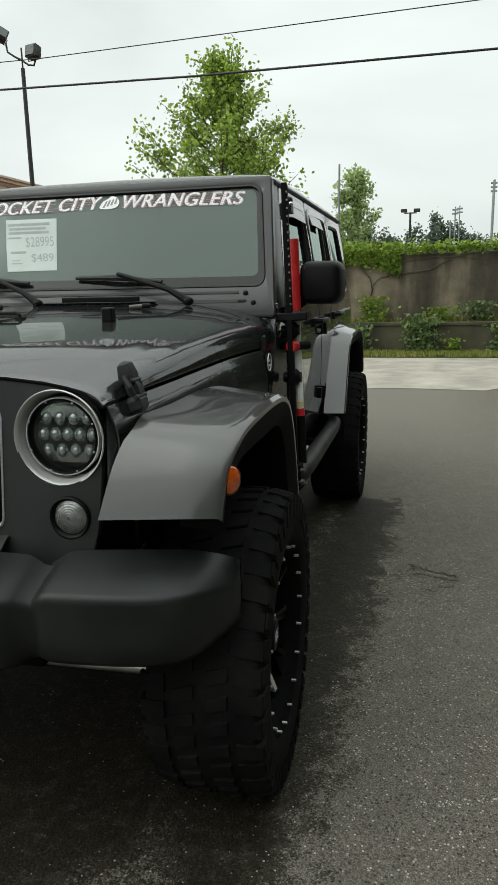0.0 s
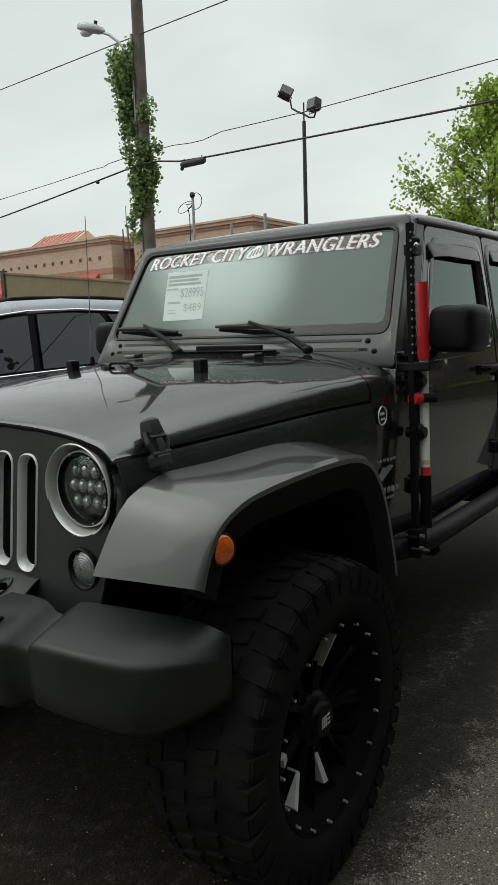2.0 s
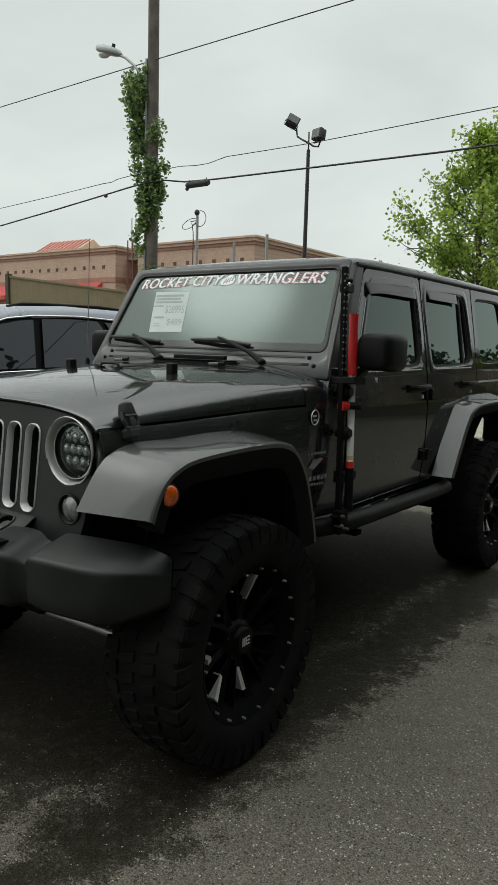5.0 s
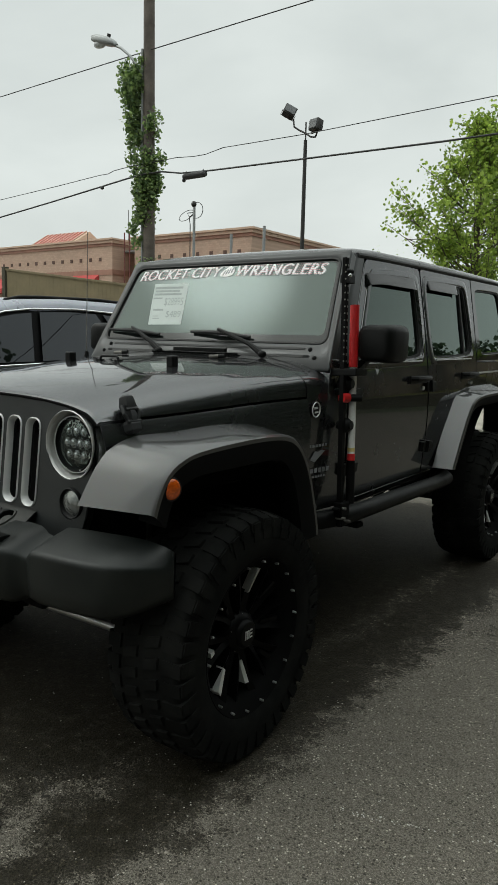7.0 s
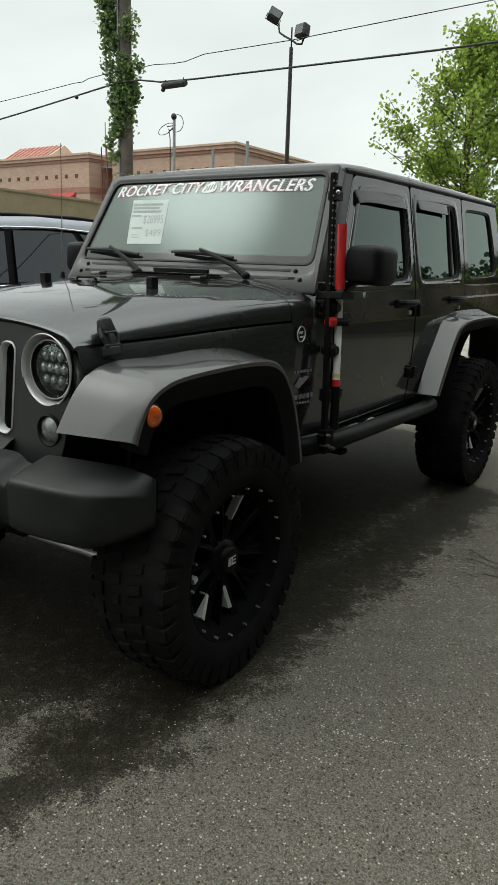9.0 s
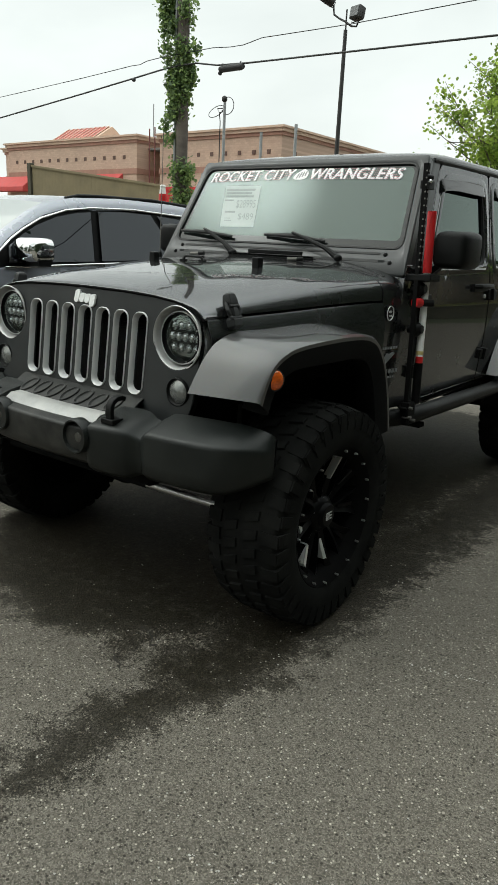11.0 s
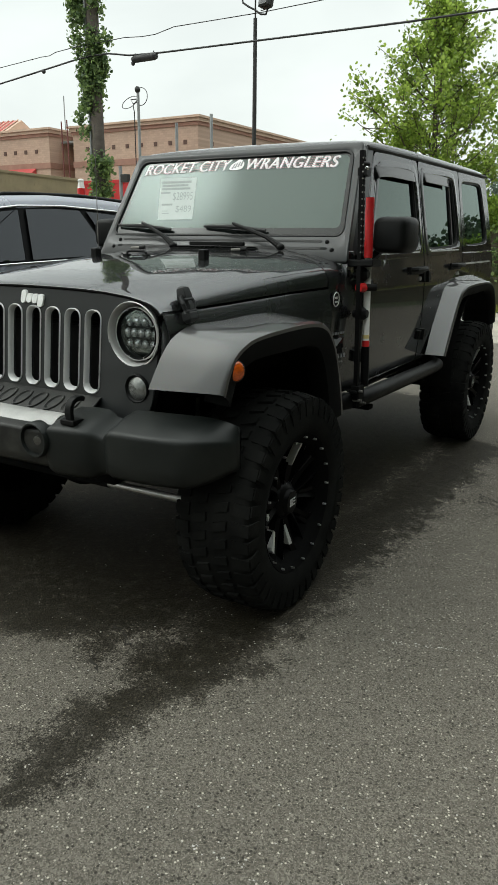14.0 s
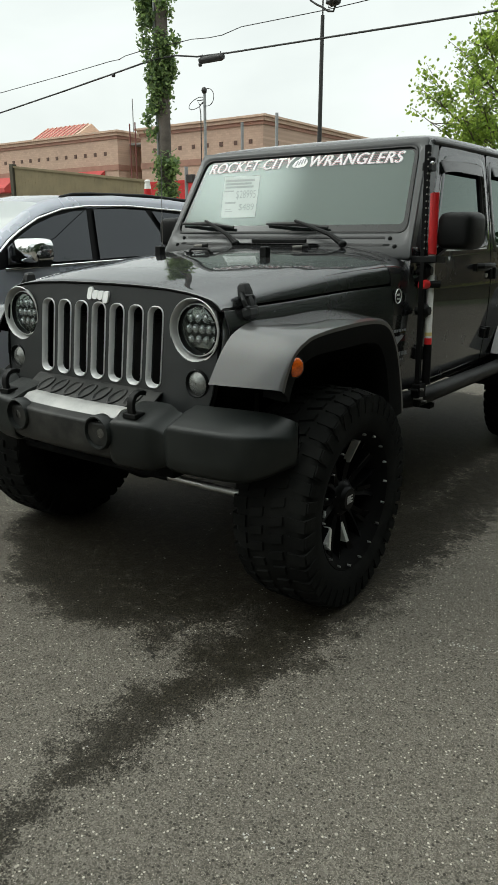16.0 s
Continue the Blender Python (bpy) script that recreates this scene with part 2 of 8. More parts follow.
def part(name, bm, material, parent=None, label="", sharp=32, bevel=0.0, segments=2, kind="", solid=0.0, turned=False):
    """Links a bmesh as one mesh object, under a thing or a part. turned: its faces are turned right already."""
    if not turned:
        bmesh.ops.recalc_face_normals(bm, faces=bm.faces[:])
    me = bpy.data.meshes.new(name)
    bm.to_mesh(me)
    bm.free()
    return mesh_part(name, me, material, parent, label, sharp, bevel, segments, kind, solid)


def thicken(me, depth):
    """Gives a sheet a back and a rim."""
    bm = bmesh.new()
    bm.from_mesh(me)
    bm.normal_update()
    front, rim = bm.faces[:], [e for e in bm.edges if e.is_boundary]
    back = {v: bm.verts.new(v.co - v.normal * depth) for v in bm.verts[:]}
    for f in front:
        bm.faces.new([back[v] for v in reversed(f.verts)])
    for e in rim:
        a, b = e.verts
        loop = e.link_loops[0]
        if loop.vert is not a:
            a, b = b, a
        bm.faces.new((b, a, back[a], back[b]))
    bm.to_mesh(me)
    bm.free()


def mesh_part(name, me, material, parent=None, label="", sharp=32, bevel=0.0, segments=2, kind="", solid=0.0):
    if solid:
        thicken(me, solid)
    me.materials.append(material)
    if sharp:
        me.polygons.foreach_set("use_smooth", [True] * len(me.polygons))
        me.set_sharp_from_angle(angle=radians(sharp))
    ob = new(name, me)
    if parent:
        ob.parent = parent
    if label or kind:
        tagged(ob, label, kind=kind)
    if bevel:
        b = ob.modifiers.new("bevel", "BEVEL")
        b.width, b.segments, b.limit_method, b.angle_limit = bevel, segments, "ANGLE", radians(35)
        b.harden_normals = True
    return ob


def single(name, label, category, bm, material, kind="", group="", **more):
    """A thing that is one mesh."""
    ob = part(name, bm, material, **more)
    return tagged(ob, label, category, group, kind)


def box(bm, lo, hi, m=None):
    r = bmesh.ops.create_cube(bm, size=1.0)
    lo, hi = Vector(lo), Vector(hi)
    s = hi - lo
    place = Matrix.Translation((lo + hi) / 2) @ Matrix.Diagonal((s.x, s.y, s.z, 1))
    bmesh.ops.transform(bm, matrix=(m or Matrix()) @ place, verts=r["verts"])
    return bm


def boxes(*pairs):
    bm = bmesh.new()
    for lo, hi in pairs:
        box(bm, lo, hi)
    return bm


def rod(bm, a, b, r, r2=None, n=16, caps=True):
    a, b = Vector(a), Vector(b)
    d = b - a
    m = Matrix.Translation((a + b) / 2) @ d.to_track_quat("Z", "Y").to_matrix().to_4x4()
    bmesh.ops.create_cone(bm, cap_ends=caps, segments=n, radius1=r, radius2=r if r2 is None else r2, depth=d.length, matrix=m)
    return bm


def rods(*sets, n=16):
    bm = bmesh.new()
    for s in sets:
        rod(bm, *s, n=n)
    return bm


def loft(bm, rings, closed=True, caps=True):
    """Skin over rings of equal length."""
    vs = [[bm.verts.new(p) for p in ring] for ring in rings]
    n = len(vs[0])
    for a, b in zip(vs, vs[1:]):
        for i in range(n if closed else n - 1):
            j = (i + 1) % n
            bm.faces.new((a[i], a[j], b[j], b[i]))
    if caps and closed:
        bm.faces.new(vs[0])
        bm.faces.new(vs[-1][::-1])
    return bm


def tube(bm, points, r, n=10, caps=True):
    """A round bar along points."""
    pts = [Vector(p) for p in points]
    up = Vector((0, 0, 1))
    rings = []
    for i, p in enumerate(pts):
        d = (pts[min(i + 1, len(pts) - 1)] - pts[max(i - 1, 0)]).normalized()
        side = d.cross(up if abs(d.z) < 0.95 else Vector((0, 1, 0))).normalized()
        other = side.cross(d)
        rad = r[i] if isinstance(r, (list, tuple)) else r
        rings.append([p + rad * (math.cos(2 * math.pi * k / n) * side + math.sin(2 * math.pi * k / n) * other) for k in range(n)])
    return loft(bm, rings, True, caps)


def rounded(w, h, r, n=5, cx=0.0, cy=0.0):
    """A rounded rectangle, as points (u, v)."""
    out = []
    for k, (sx, sy) in enumerate(((1, 1), (-1, 1), (-1, -1), (1, -1))):
        for i in range(n + 1):
            a = math.pi / 2 * (k + i / n)
            out.append((cx + sx * (w / 2 - r) + r * math.cos(a), cy + sy * (h / 2 - r) + r * math.sin(a)))
    return out


def smooth_loop(points, times=2):
    """Rounds a closed loop of (u, v) by cutting its corners."""
    for _ in range(times):
        out = []
        for i, a in enumerate(points):
            b = points[(i + 1) % len(points)]
            out += [(0.78 * a[0] + 0.22 * b[0], 0.78 * a[1] + 0.22 * b[1]), (0.22 * a[0] + 0.78 * b[0], 0.22 * a[1] + 0.78 * b[1])]
        points = out
    return points


def table(rows, x):
    """Straight lines between rows (x, value)."""
    if x <= rows[0][0]:
        return rows[0][1]
    for (a, va), (b, vb) in zip(rows, rows[1:]):
        if x <= b:
            return va + (vb - va) * (x - a) / (b - a)
    return rows[-1][1]


def curve(rows, x):
    """A smooth line through rows (x, value), with slopes that suit uneven steps."""
    if x <= rows[0][0]:
        return rows[0][1]
    if x >= rows[-1][0]:
        return rows[-1][1]
    i = max(k for k in range(len(rows) - 1) if rows[k][0] <= x)
    (xa, a), (xb, b) = rows[i], rows[i + 1]

    def slope(k):
        lo, hi = rows[max(0, k - 1)], rows[min(len(rows) - 1, k + 1)]
        return (hi[1] - lo[1]) / (hi[0] - lo[0])

    w = xb - xa
    t = (x - xa) / w
    return a * (1 + 2 * t) * (1 - t) ** 2 + b * t * t * (3 - 2 * t) + w * t * (1 - t) * (slope(i) * (1 - t) - slope(i + 1) * t)


def spans(a, b, n):
    return [a + (b - a) * i / n for i in range(n + 1)]


def prism(bm, outline, place, depth):
    """An outline (u, v) and its copy: place(u, v, w) gives the point, w from 0 to depth."""
    front = [bm.verts.new(place(u, v, 0)) for u, v in outline]
    back = [bm.verts.new(place(u, v, depth)) for u, v in outline]
    n = len(outline)
    f = [bm.faces.new(front), bm.faces.new(back[::-1])]
    for i in range(n):
        bm.faces.new((front[i], back[i], back[(i + 1) % n], front[(i + 1) % n]))
    bmesh.ops.triangulate(bm, faces=f)
    return bm


def frame_ring(bm, outer, inner, place, depth):
    """A flat ring between two loops of equal length, depth thick."""
    rings = [[place(u, v, 0) for u, v in outer], [place(u, v, 0) for u, v in inner], [place(u, v, depth) for u, v in inner], [place(u, v, depth) for u, v in outer]]
    return loft(bm, rings + [rings[0]], True, False)


def holed(bm, outline, holes, place, grain=0.0):
    """A sheet with holes; grain: the spacing of points inside it, so that it can bend."""
    pts, edges = [], []
    for lp in (outline, *holes):
        k, n = len(pts), len(lp)
        pts += [Vector(p) for p in lp]
        edges += [(k + i, k + (i + 1) % n) for i in range(n)]
    if grain:
        us, vs = [p.x for p in pts], [p.y for p in pts]
        for u in spans(min(us), max(us), int((max(us) - min(us)) / grain))[1:-1]:
            for v in spans(min(vs), max(vs), int((max(vs) - min(vs)) / grain))[1:-1]:
                if all((Vector((u, v)) - p).length > grain * 0.4 for p in pts[:len(edges)]):
                    pts.append(Vector((u, v)))
    def within(lp, u, v):
        odd = False
        for (ax, ay), (bx, by) in zip(lp, [*lp[1:], lp[0]]):
            if (ay > v) != (by > v) and u < (bx - ax) * (v - ay) / (by - ay) + ax:
                odd = not odd
        return odd

    flat, _, faces, *_ = geometry.delaunay_2d_cdt(pts, edges, [], 0, 1e-5)
    made = [bm.verts.new(place(p[0], p[1], 0)) for p in flat]
    for f in faces:
        u, v = sum(flat[i][0] for i in f) / 3, sum(flat[i][1] for i in f) / 3
        if within(outline, u, v) and not any(within(h, u, v) for h in holes):
            bm.faces.new([made[i] for i in f])
    loose = [v for v in bm.verts if not v.link_faces]
    bmesh.ops.delete(bm, geom=loose, context="VERTS")
    return bm


def sheet(outline, place, face):
    """A flat pane, one face thick, that faces a given way."""
    bm = bmesh.new()
    holed(bm, outline, (), place)
    bmesh.ops.recalc_face_normals(bm, faces=bm.faces[:])
    if sum((f.normal * f.calc_area() for f in bm.faces), Vector()).dot(Vector(face)) < 0:
        bmesh.ops.reverse_faces(bm, faces=bm.faces[:])
    return bm


def lathe(bm, profile, centre, axis="x", n=48, closed=False):
    """Turns (along, radius) round an axis through centre."""
    rings = []
    for k in range(n):
        a = 2 * math.pi * k / n
        c, s = math.cos(a), math.sin(a)
        ring = []
        for d, r in profile:
            v = {"x": (d, r * c, r * s), "y": (r * c, d, r * s), "z": (r * c, r * s, d)}[axis]
            ring.append(Vector(centre) + Vector(v))
        rings.append(ring)
    return loft(bm, rings + [rings[0]], closed, False)


def weld(bm, d=0.0004):
    bmesh.ops.remove_doubles(bm, verts=bm.verts[:], dist=d)
    return bm


def ball(bm, centre, r, scale=(1, 1, 1), n=12):
    out = bmesh.ops.create_uvsphere(bm, u_segments=n, v_segments=max(6, n // 2 + 1), radius=r)
    bmesh.ops.transform(bm, matrix=Matrix.Translation(centre) @ Matrix.Diagonal((*scale, 1)), verts=out["verts"])
    return bm


def text_mesh(words, size, space=1.0, bold=0.0):
    """Flat lettering as a mesh in x, y; returns the mesh and its width and height."""
    cu = bpy.data.curves.new("lettering", "FONT")
    cu.body, cu.size, cu.space_character, cu.offset = words, size, space, bold
    ob = new("lettering", cu)
    bpy.context.view_layer.update()
    me = bpy.data.meshes.new_from_object(ob.evaluated_get(bpy.context.evaluated_depsgraph_get()))
    bpy.data.objects.remove(ob)
    bpy.data.curves.remove(cu)
    co = np.empty(len(me.vertices) * 3)
    me.vertices.foreach_get("co", co)
    co = co.reshape(-1, 3)
    return me, co

# ---- the off-road car: faces -y, front axle at y = 0, ground at z = 0 ----
WHEELBASE, TYRE_R, HUB_Z = 2.947, 0.446, 0.439


def side_x(z):
    """Half width of the cabin's flank at a height."""
    return curve([(0.55, 0.755), (0.72, 0.775), (0.95, 0.797), (1.2, 0.80), (1.37, 0.785), (1.62, 0.748), (1.9, 0.702), (2.0, 0.69)], z)


def fender_x(y):
    """Half width of hood and front body at their seam."""
    return curve([(-0.5, 0.607), (-0.43, 0.612), (0.0, 0.642), (0.4, 0.684), (0.6, 0.725), (0.7, 0.752), (0.95, 0.787)], y)


def seam_z(y):
    return table([(-0.47, 1.205), (0.0, 1.215), (0.8, 1.245)], y)


def screen_y(z):
    """The windscreen's plane."""
    return 0.868 + 0.552 * (z - 1.466)


def on_screen(proud):
    return lambda u, v, w: Vector((u, screen_y(v) - (proud - w) * 0.875, v + (proud - w) * 0.483))


def flank(sign, out=0.0):
    """Places (y, z) on the flank, w inwards."""
    return lambda y, z, w: Vector((sign * (side_x(z) + out - w), y, z))


car = thing("off_road_car", "dark grey metallic four-door off-road car, lifted on big mud tyres", "car")

# body core behind the panels, dark through the gaps
bm = boxes(((-0.70, 0.66, 0.72), (0.70, 3.58, 1.30)), ((-0.74, 0.98, 0.70), (0.74, 2.2, 0.80)), ((-0.58, -0.36, 0.86), (0.58, 0.66, 1.13)))
part("floor_pan", bm, UNDERBODY, car)
bm = boxes(((-0.46, -0.52, 0.58), (-0.36, 3.5, 0.68)), ((0.36, -0.52, 0.58), (0.46, 3.5, 0.68)), ((-0.4, 0.9, 0.55), (0.4, 1.5, 0.62)), ((-0.44, -0.4, 0.6), (0.44, -0.34, 0.7)))
part("chassis_frame", bm, UNDERBODY, car, bevel=0.008)

# ---- grille ----


def grille_at(u, v, w):
    wrap = 0.16 * max(0.0, abs(u) - 0.47) ** 1.5 * 2.2
    return Vector((u, -0.42 - 0.115 * (1.2 - v) + wrap + w, v))


half = [(0.0, 1.273), (0.2, 1.271), (0.36, 1.265), (0.46, 1.255), (0.52, 1.243), (0.56, 1.227), (0.587, 1.203), (0.6, 1.15), (0.602, 1.08), (0.596, 0.98), (0.588, 0.9), (0.57, 0.84), (0.52, 0.815), (0.3, 0.805)]
outline = half + [(-x, z) for x, z in half[:0:-1]]
slot_x = [0.103 * (k - 3) for k in range(7)]
holes = [rounded(0.0775, 0.304, 0.032, 6, x, 1.052) for x in slot_x]
holes += [[(s * 0.498 + 0.112 * math.cos(a), 1.129 + 0.112 * math.sin(a)) for a in spans(0, 2 * math.pi, 40)[:-1]] for s in (-1, 1)]
holes += [[(s * 0.52 + 0.049 * math.cos(a), 0.94 + 0.053 * math.sin(a)) for a in spans(0, 2 * math.pi, 24)[:-1]] for s in (-1, 1)]
bm = bmesh.new()
holed(bm, outline, holes, grille_at, 0.05)
for f in bm.faces:
    f.normal_update()
    if f.normal.y > 0:
        f.normal_flip()
me = bpy.data.meshes.new("grille")
bm.to_mesh(me)
bm.free()
grille = mesh_part("grille", me, GRILLE_AND_DIMMED_FRAME, car, "dark satin grille panel with seven slots", sharp=25, solid=0.035)
for x in slot_x:
    bm = bmesh.new()
    rings = []
    for w, h, d in ((0.080, 0.307, 0.0), (0.079, 0.306, -0.004), (0.0755, 0.302, -0.0055), (0.072, 0.297, -0.003), (0.0695, 0.291, 0.006), (0.0675, 0.285, 0.014), (0.0665, 0.283, 0.022)):
        rings.append([grille_at(u, v, d) for u, v in rounded(w, h, w * 0.42, 7, x, 1.052)])
    loft(bm, rings, True, False)
    part("slot_bezel", bm, SILVER, grille, "silver painted slot surround", sharp=50)
edge = [(x * 1.007, z + 0.002) for x, z in half if z > 0.83]
# black tube added to draw the shaded gap round the grille
part("grille_seal", tube(bmesh.new(), [grille_at(-x, z, -0.003) for x, z in edge[:0:-1]] + [grille_at(x, z, -0.003) for x, z in edge], 0.0045, 8), BLACK, grille, "black strip drawn for the dark gap round the grille", sharp=60)
radiator = part("radiator", boxes(((-0.4, -0.34, 0.86), (0.4, -0.33, 1.24))), BLACK, car)
bm = bmesh.new()
for k in range(26):
    box(bm, (-0.39, -0.352, 0.87 + k * 0.0145), (0.39, -0.341, 0.8735 + k * 0.0145))
part("fins", bm, BLACK, radiator, kind="stuff")
# maker's lettering above the slots as a plain raised plaque
for k, (w, h, z0) in enumerate(((0.027, 0.050, 1.2365), (0.029, 0.036, 1.2315), (0.029, 0.036, 1.2305), (0.029, 0.048, 1.2245))):
    bm = bmesh.new()
    x0 = -0.062 + (0, 0.030, 0.061, 0.092)[k]
    prism(bm, rounded(w, h, 0.0125, 5, x0 + w / 2 - 0.002, z0), lambda u, v, d: grille_at(u + (v - 1.23) * 0.18, v, -0.009 + d), 0.010)
    part("badge_block", bm, BADGE, grille, "white raised badge shape", bevel=0.002)

# ---- lamps in the grille ----
for s in (-1, 1):
    c = grille_at(s * 0.498, 1.129, 0)
    bm = bmesh.new()
    lathe(bm, [(-0.003, 0.1165), (-0.006, 0.1145), (-0.005, 0.112), (0.008, 0.109), (0.04, 0.1), (0.052, 0.096), (0.07, 0.096)], c, "y", 56)
    head = part("headlamp", bm, HOUSING, car, "round LED headlamp in a pale grey bowl", sharp=60)
    bm = bmesh.new()
    lathe(bm, [(0.07, 0.093), (0.02, 0.093), (0.014, 0.0905), (0.012, 0.087), (0.016, 0.0845), (0.03, 0.083)], c, "y", 56)
    part("retaining_ring", bm, RIM_BLACK, head, "black lamp ring", sharp=50)
    part("bright_ring", lathe(bmesh.new(), [(0.03, 0.0955), (0.017, 0.0955), (0.0145, 0.0945), (0.0145, 0.0925), (0.018, 0.0915)], c, "y", 56), SILVER, head, "thin bright lamp ring", sharp=50)
    for k in range(8):
        a = math.pi * (k + 0.5) / 4
        part("ring_screw", ball(bmesh.new(), c + Vector((0.0885 * math.cos(a), 0.012, 0.0885 * math.sin(a))), 0.0028, (1, 0.6, 1), 8), STEEL, head)
    bm = bmesh.new()
    rod(bm, c + Vector((0, 0.06, 0)), c + Vector((0, 0.07, 0)), 0.084, n=40)
    part("lamp_back", bm, PLASTIC, head)
    bm = bmesh.new()
    for a, b in ((0.036, 0.05), (-0.05, -0.036)):
        prism(bm, [(u, v) for u, v in rounded(0.11, 0.02, 0.008, 3, 0, (a + b) / 2)], lambda u, v, d: c + Vector((u, 0.045 + d, v * 1.3)), 0.012)
    part("reflector", bm, REFLECTOR, head, kind="stuff")
    for row, count, gap in ((1, 4, 0.036), (0, 5, 0.032), (-1, 4, 0.036)):
        for k in range(count):
            bm = bmesh.new()
            ball(bm, c + Vector(((k - (count - 1) / 2) * gap, 0.046, row * 0.04)), 0.0155, (0.95, 0.8, 1.15), 14)
            part("diode", bm, DIODE, head)
    bm = bmesh.new()
    lathe(bm, [(0.008, 0.0005), (0.010, 0.03), (0.014, 0.06), (0.022, 0.085)], c, "y", 40)
    cover = part("lens", bm, LENS, head)
    cover.visible_shadow = False
    c = grille_at(s * 0.52, 0.94, 0)
    bm = bmesh.new()
    lathe(bm, [(0.02, 0.052), (-0.003, 0.052), (-0.005, 0.0495), (-0.003, 0.0455), (0.006, 0.0425)], c, "y", 36)
    lamp = part("turn_signal", bm, PLASTIC, car, "round clear turn signal with ribbed lens", sharp=50)
    bm = bmesh.new()
    prof = [(0.004, 0.0004)]
    for k in range(1, 15):
        prof.append((-0.007 + 0.013 * (k / 15) ** 2 + (0.0005 if k % 2 else 0.0), 0.043 * k / 14.5))
    lathe(bm, prof, c, "y", 32)
    part("ribbed_lens", bm, SIGNAL, lamp, "clear ribbed lens", sharp=10)

# ---- hood ----
HOOD_Z = [(-0.47, 1.262), (-0.41, 1.281), (-0.37, 1.291), (-0.2, 1.322), (0.0, 1.348), (0.1, 1.36), (0.2, 1.37), (0.4, 1.387), (0.68, 1.405)]
HOOD_DROP = [(-0.2, 0.001), (0, 0.0), (0.2, 0.001), (0.4, 0.0045), (0.55, 0.0105), (0.68, 0.02), (0.8, 0.0335), (0.87, 0.046), (0.92, 0.057), (0.96, 0.073), (0.985, 0.092), (1.0, 0.118)]


def hood_at(u, y):
    """The hood's skin: u from -1 to 1 across."""
    return Vector((u * fender_x(y), y, curve(HOOD_Z, y) - curve(HOOD_DROP, abs(u)) * table([(-0.45, 0.7), (0.1, 1.0), (0.68, 1.05)], y)))


us = [math.sin(a) for a in spans(-math.pi / 2, math.pi / 2, 72)]
rings = []
for y in spans(-0.402, 0.66, 60):
    z0 = seam_z(y) + 0.006
    ring = [Vector((-fender_x(y), y, z0))] + [hood_at(u, y) for u in us] + [Vector((fender_x(y), y, z0))]
    for v in ring:
        v.z = max(v.z, z0)
    rings.append(ring)
lip = [Vector((v.x * 0.996, -0.4085, v.z - 0.004)) for v in rings[0]]
under = [Vector((v.x * 0.992, -0.408, v.z - 0.012)) for v in rings[0]]
bm = bmesh.new()
loft(bm, [under, lip] + rings, False)
hood = part("hood", bm, PAINT, car, "dark grey metallic hood", sharp=40, solid=0.012)
# black tube added to draw the shaded gap below the hood's edge
part("hood_seal", tube(bmesh.new(), [Vector((v.x * 0.99, -0.4075, v.z - 0.012)) for v in rings[0][1:-1]], 0.004, 8), BLACK, hood, "black strip drawn for the dark gap under the hood edge", sharp=60)
# hood stops, footman loop, washer nozzles
for x, y in ((0.326, 0.262), (-0.277, 0.235)):
    z = curve(HOOD_Z, y) - 0.012
    bm = boxes(((x - 0.019, y - 0.016, z), (x + 0.019, y + 0.022, z + 0.048)))
    part("hood_stop", bm, PLASTIC, hood, "black rubber hood stop", bevel=0.007, segments=3)
FX = -0.06
z = curve(HOOD_Z, 0.275)
bm = tube(bmesh.new(), [(FX + u, 0.275, z + w) for u, w in ((-0.06, -0.004), (-0.055, 0.014), (-0.045, 0.02), (0.045, 0.02), (0.055, 0.014), (0.06, -0.004))], 0.006, 8)
box(bm, (FX - 0.072, 0.262, z - 0.004), (FX - 0.046, 0.288, z + 0.006))
box(bm, (FX + 0.046, 0.262, z - 0.004), (FX + 0.072, 0.288, z + 0.006))
part("footman_loop", bm, PLASTIC, hood, "black metal footman loop", sharp=40)
for x in (-0.33, 0.29):
    z = curve(HOOD_Z, 0.6) - 0.004
    bm = rods(((x - 0.028, 0.591, z + 0.007), (x + 0.02, 0.6, z + 0.010), 0.008), n=12)
    nozzle = part("washer_nozzle", bm, DULL_STEEL, hood, "dull metal washer nozzle", sharp=40)
    part("nozzle_cap", rods(((x + 0.02, 0.6, z + 0.010), (x + 0.05, 0.607, z + 0.012), 0.0095), n=12), PLASTIC, nozzle, "black cap", sharp=40)
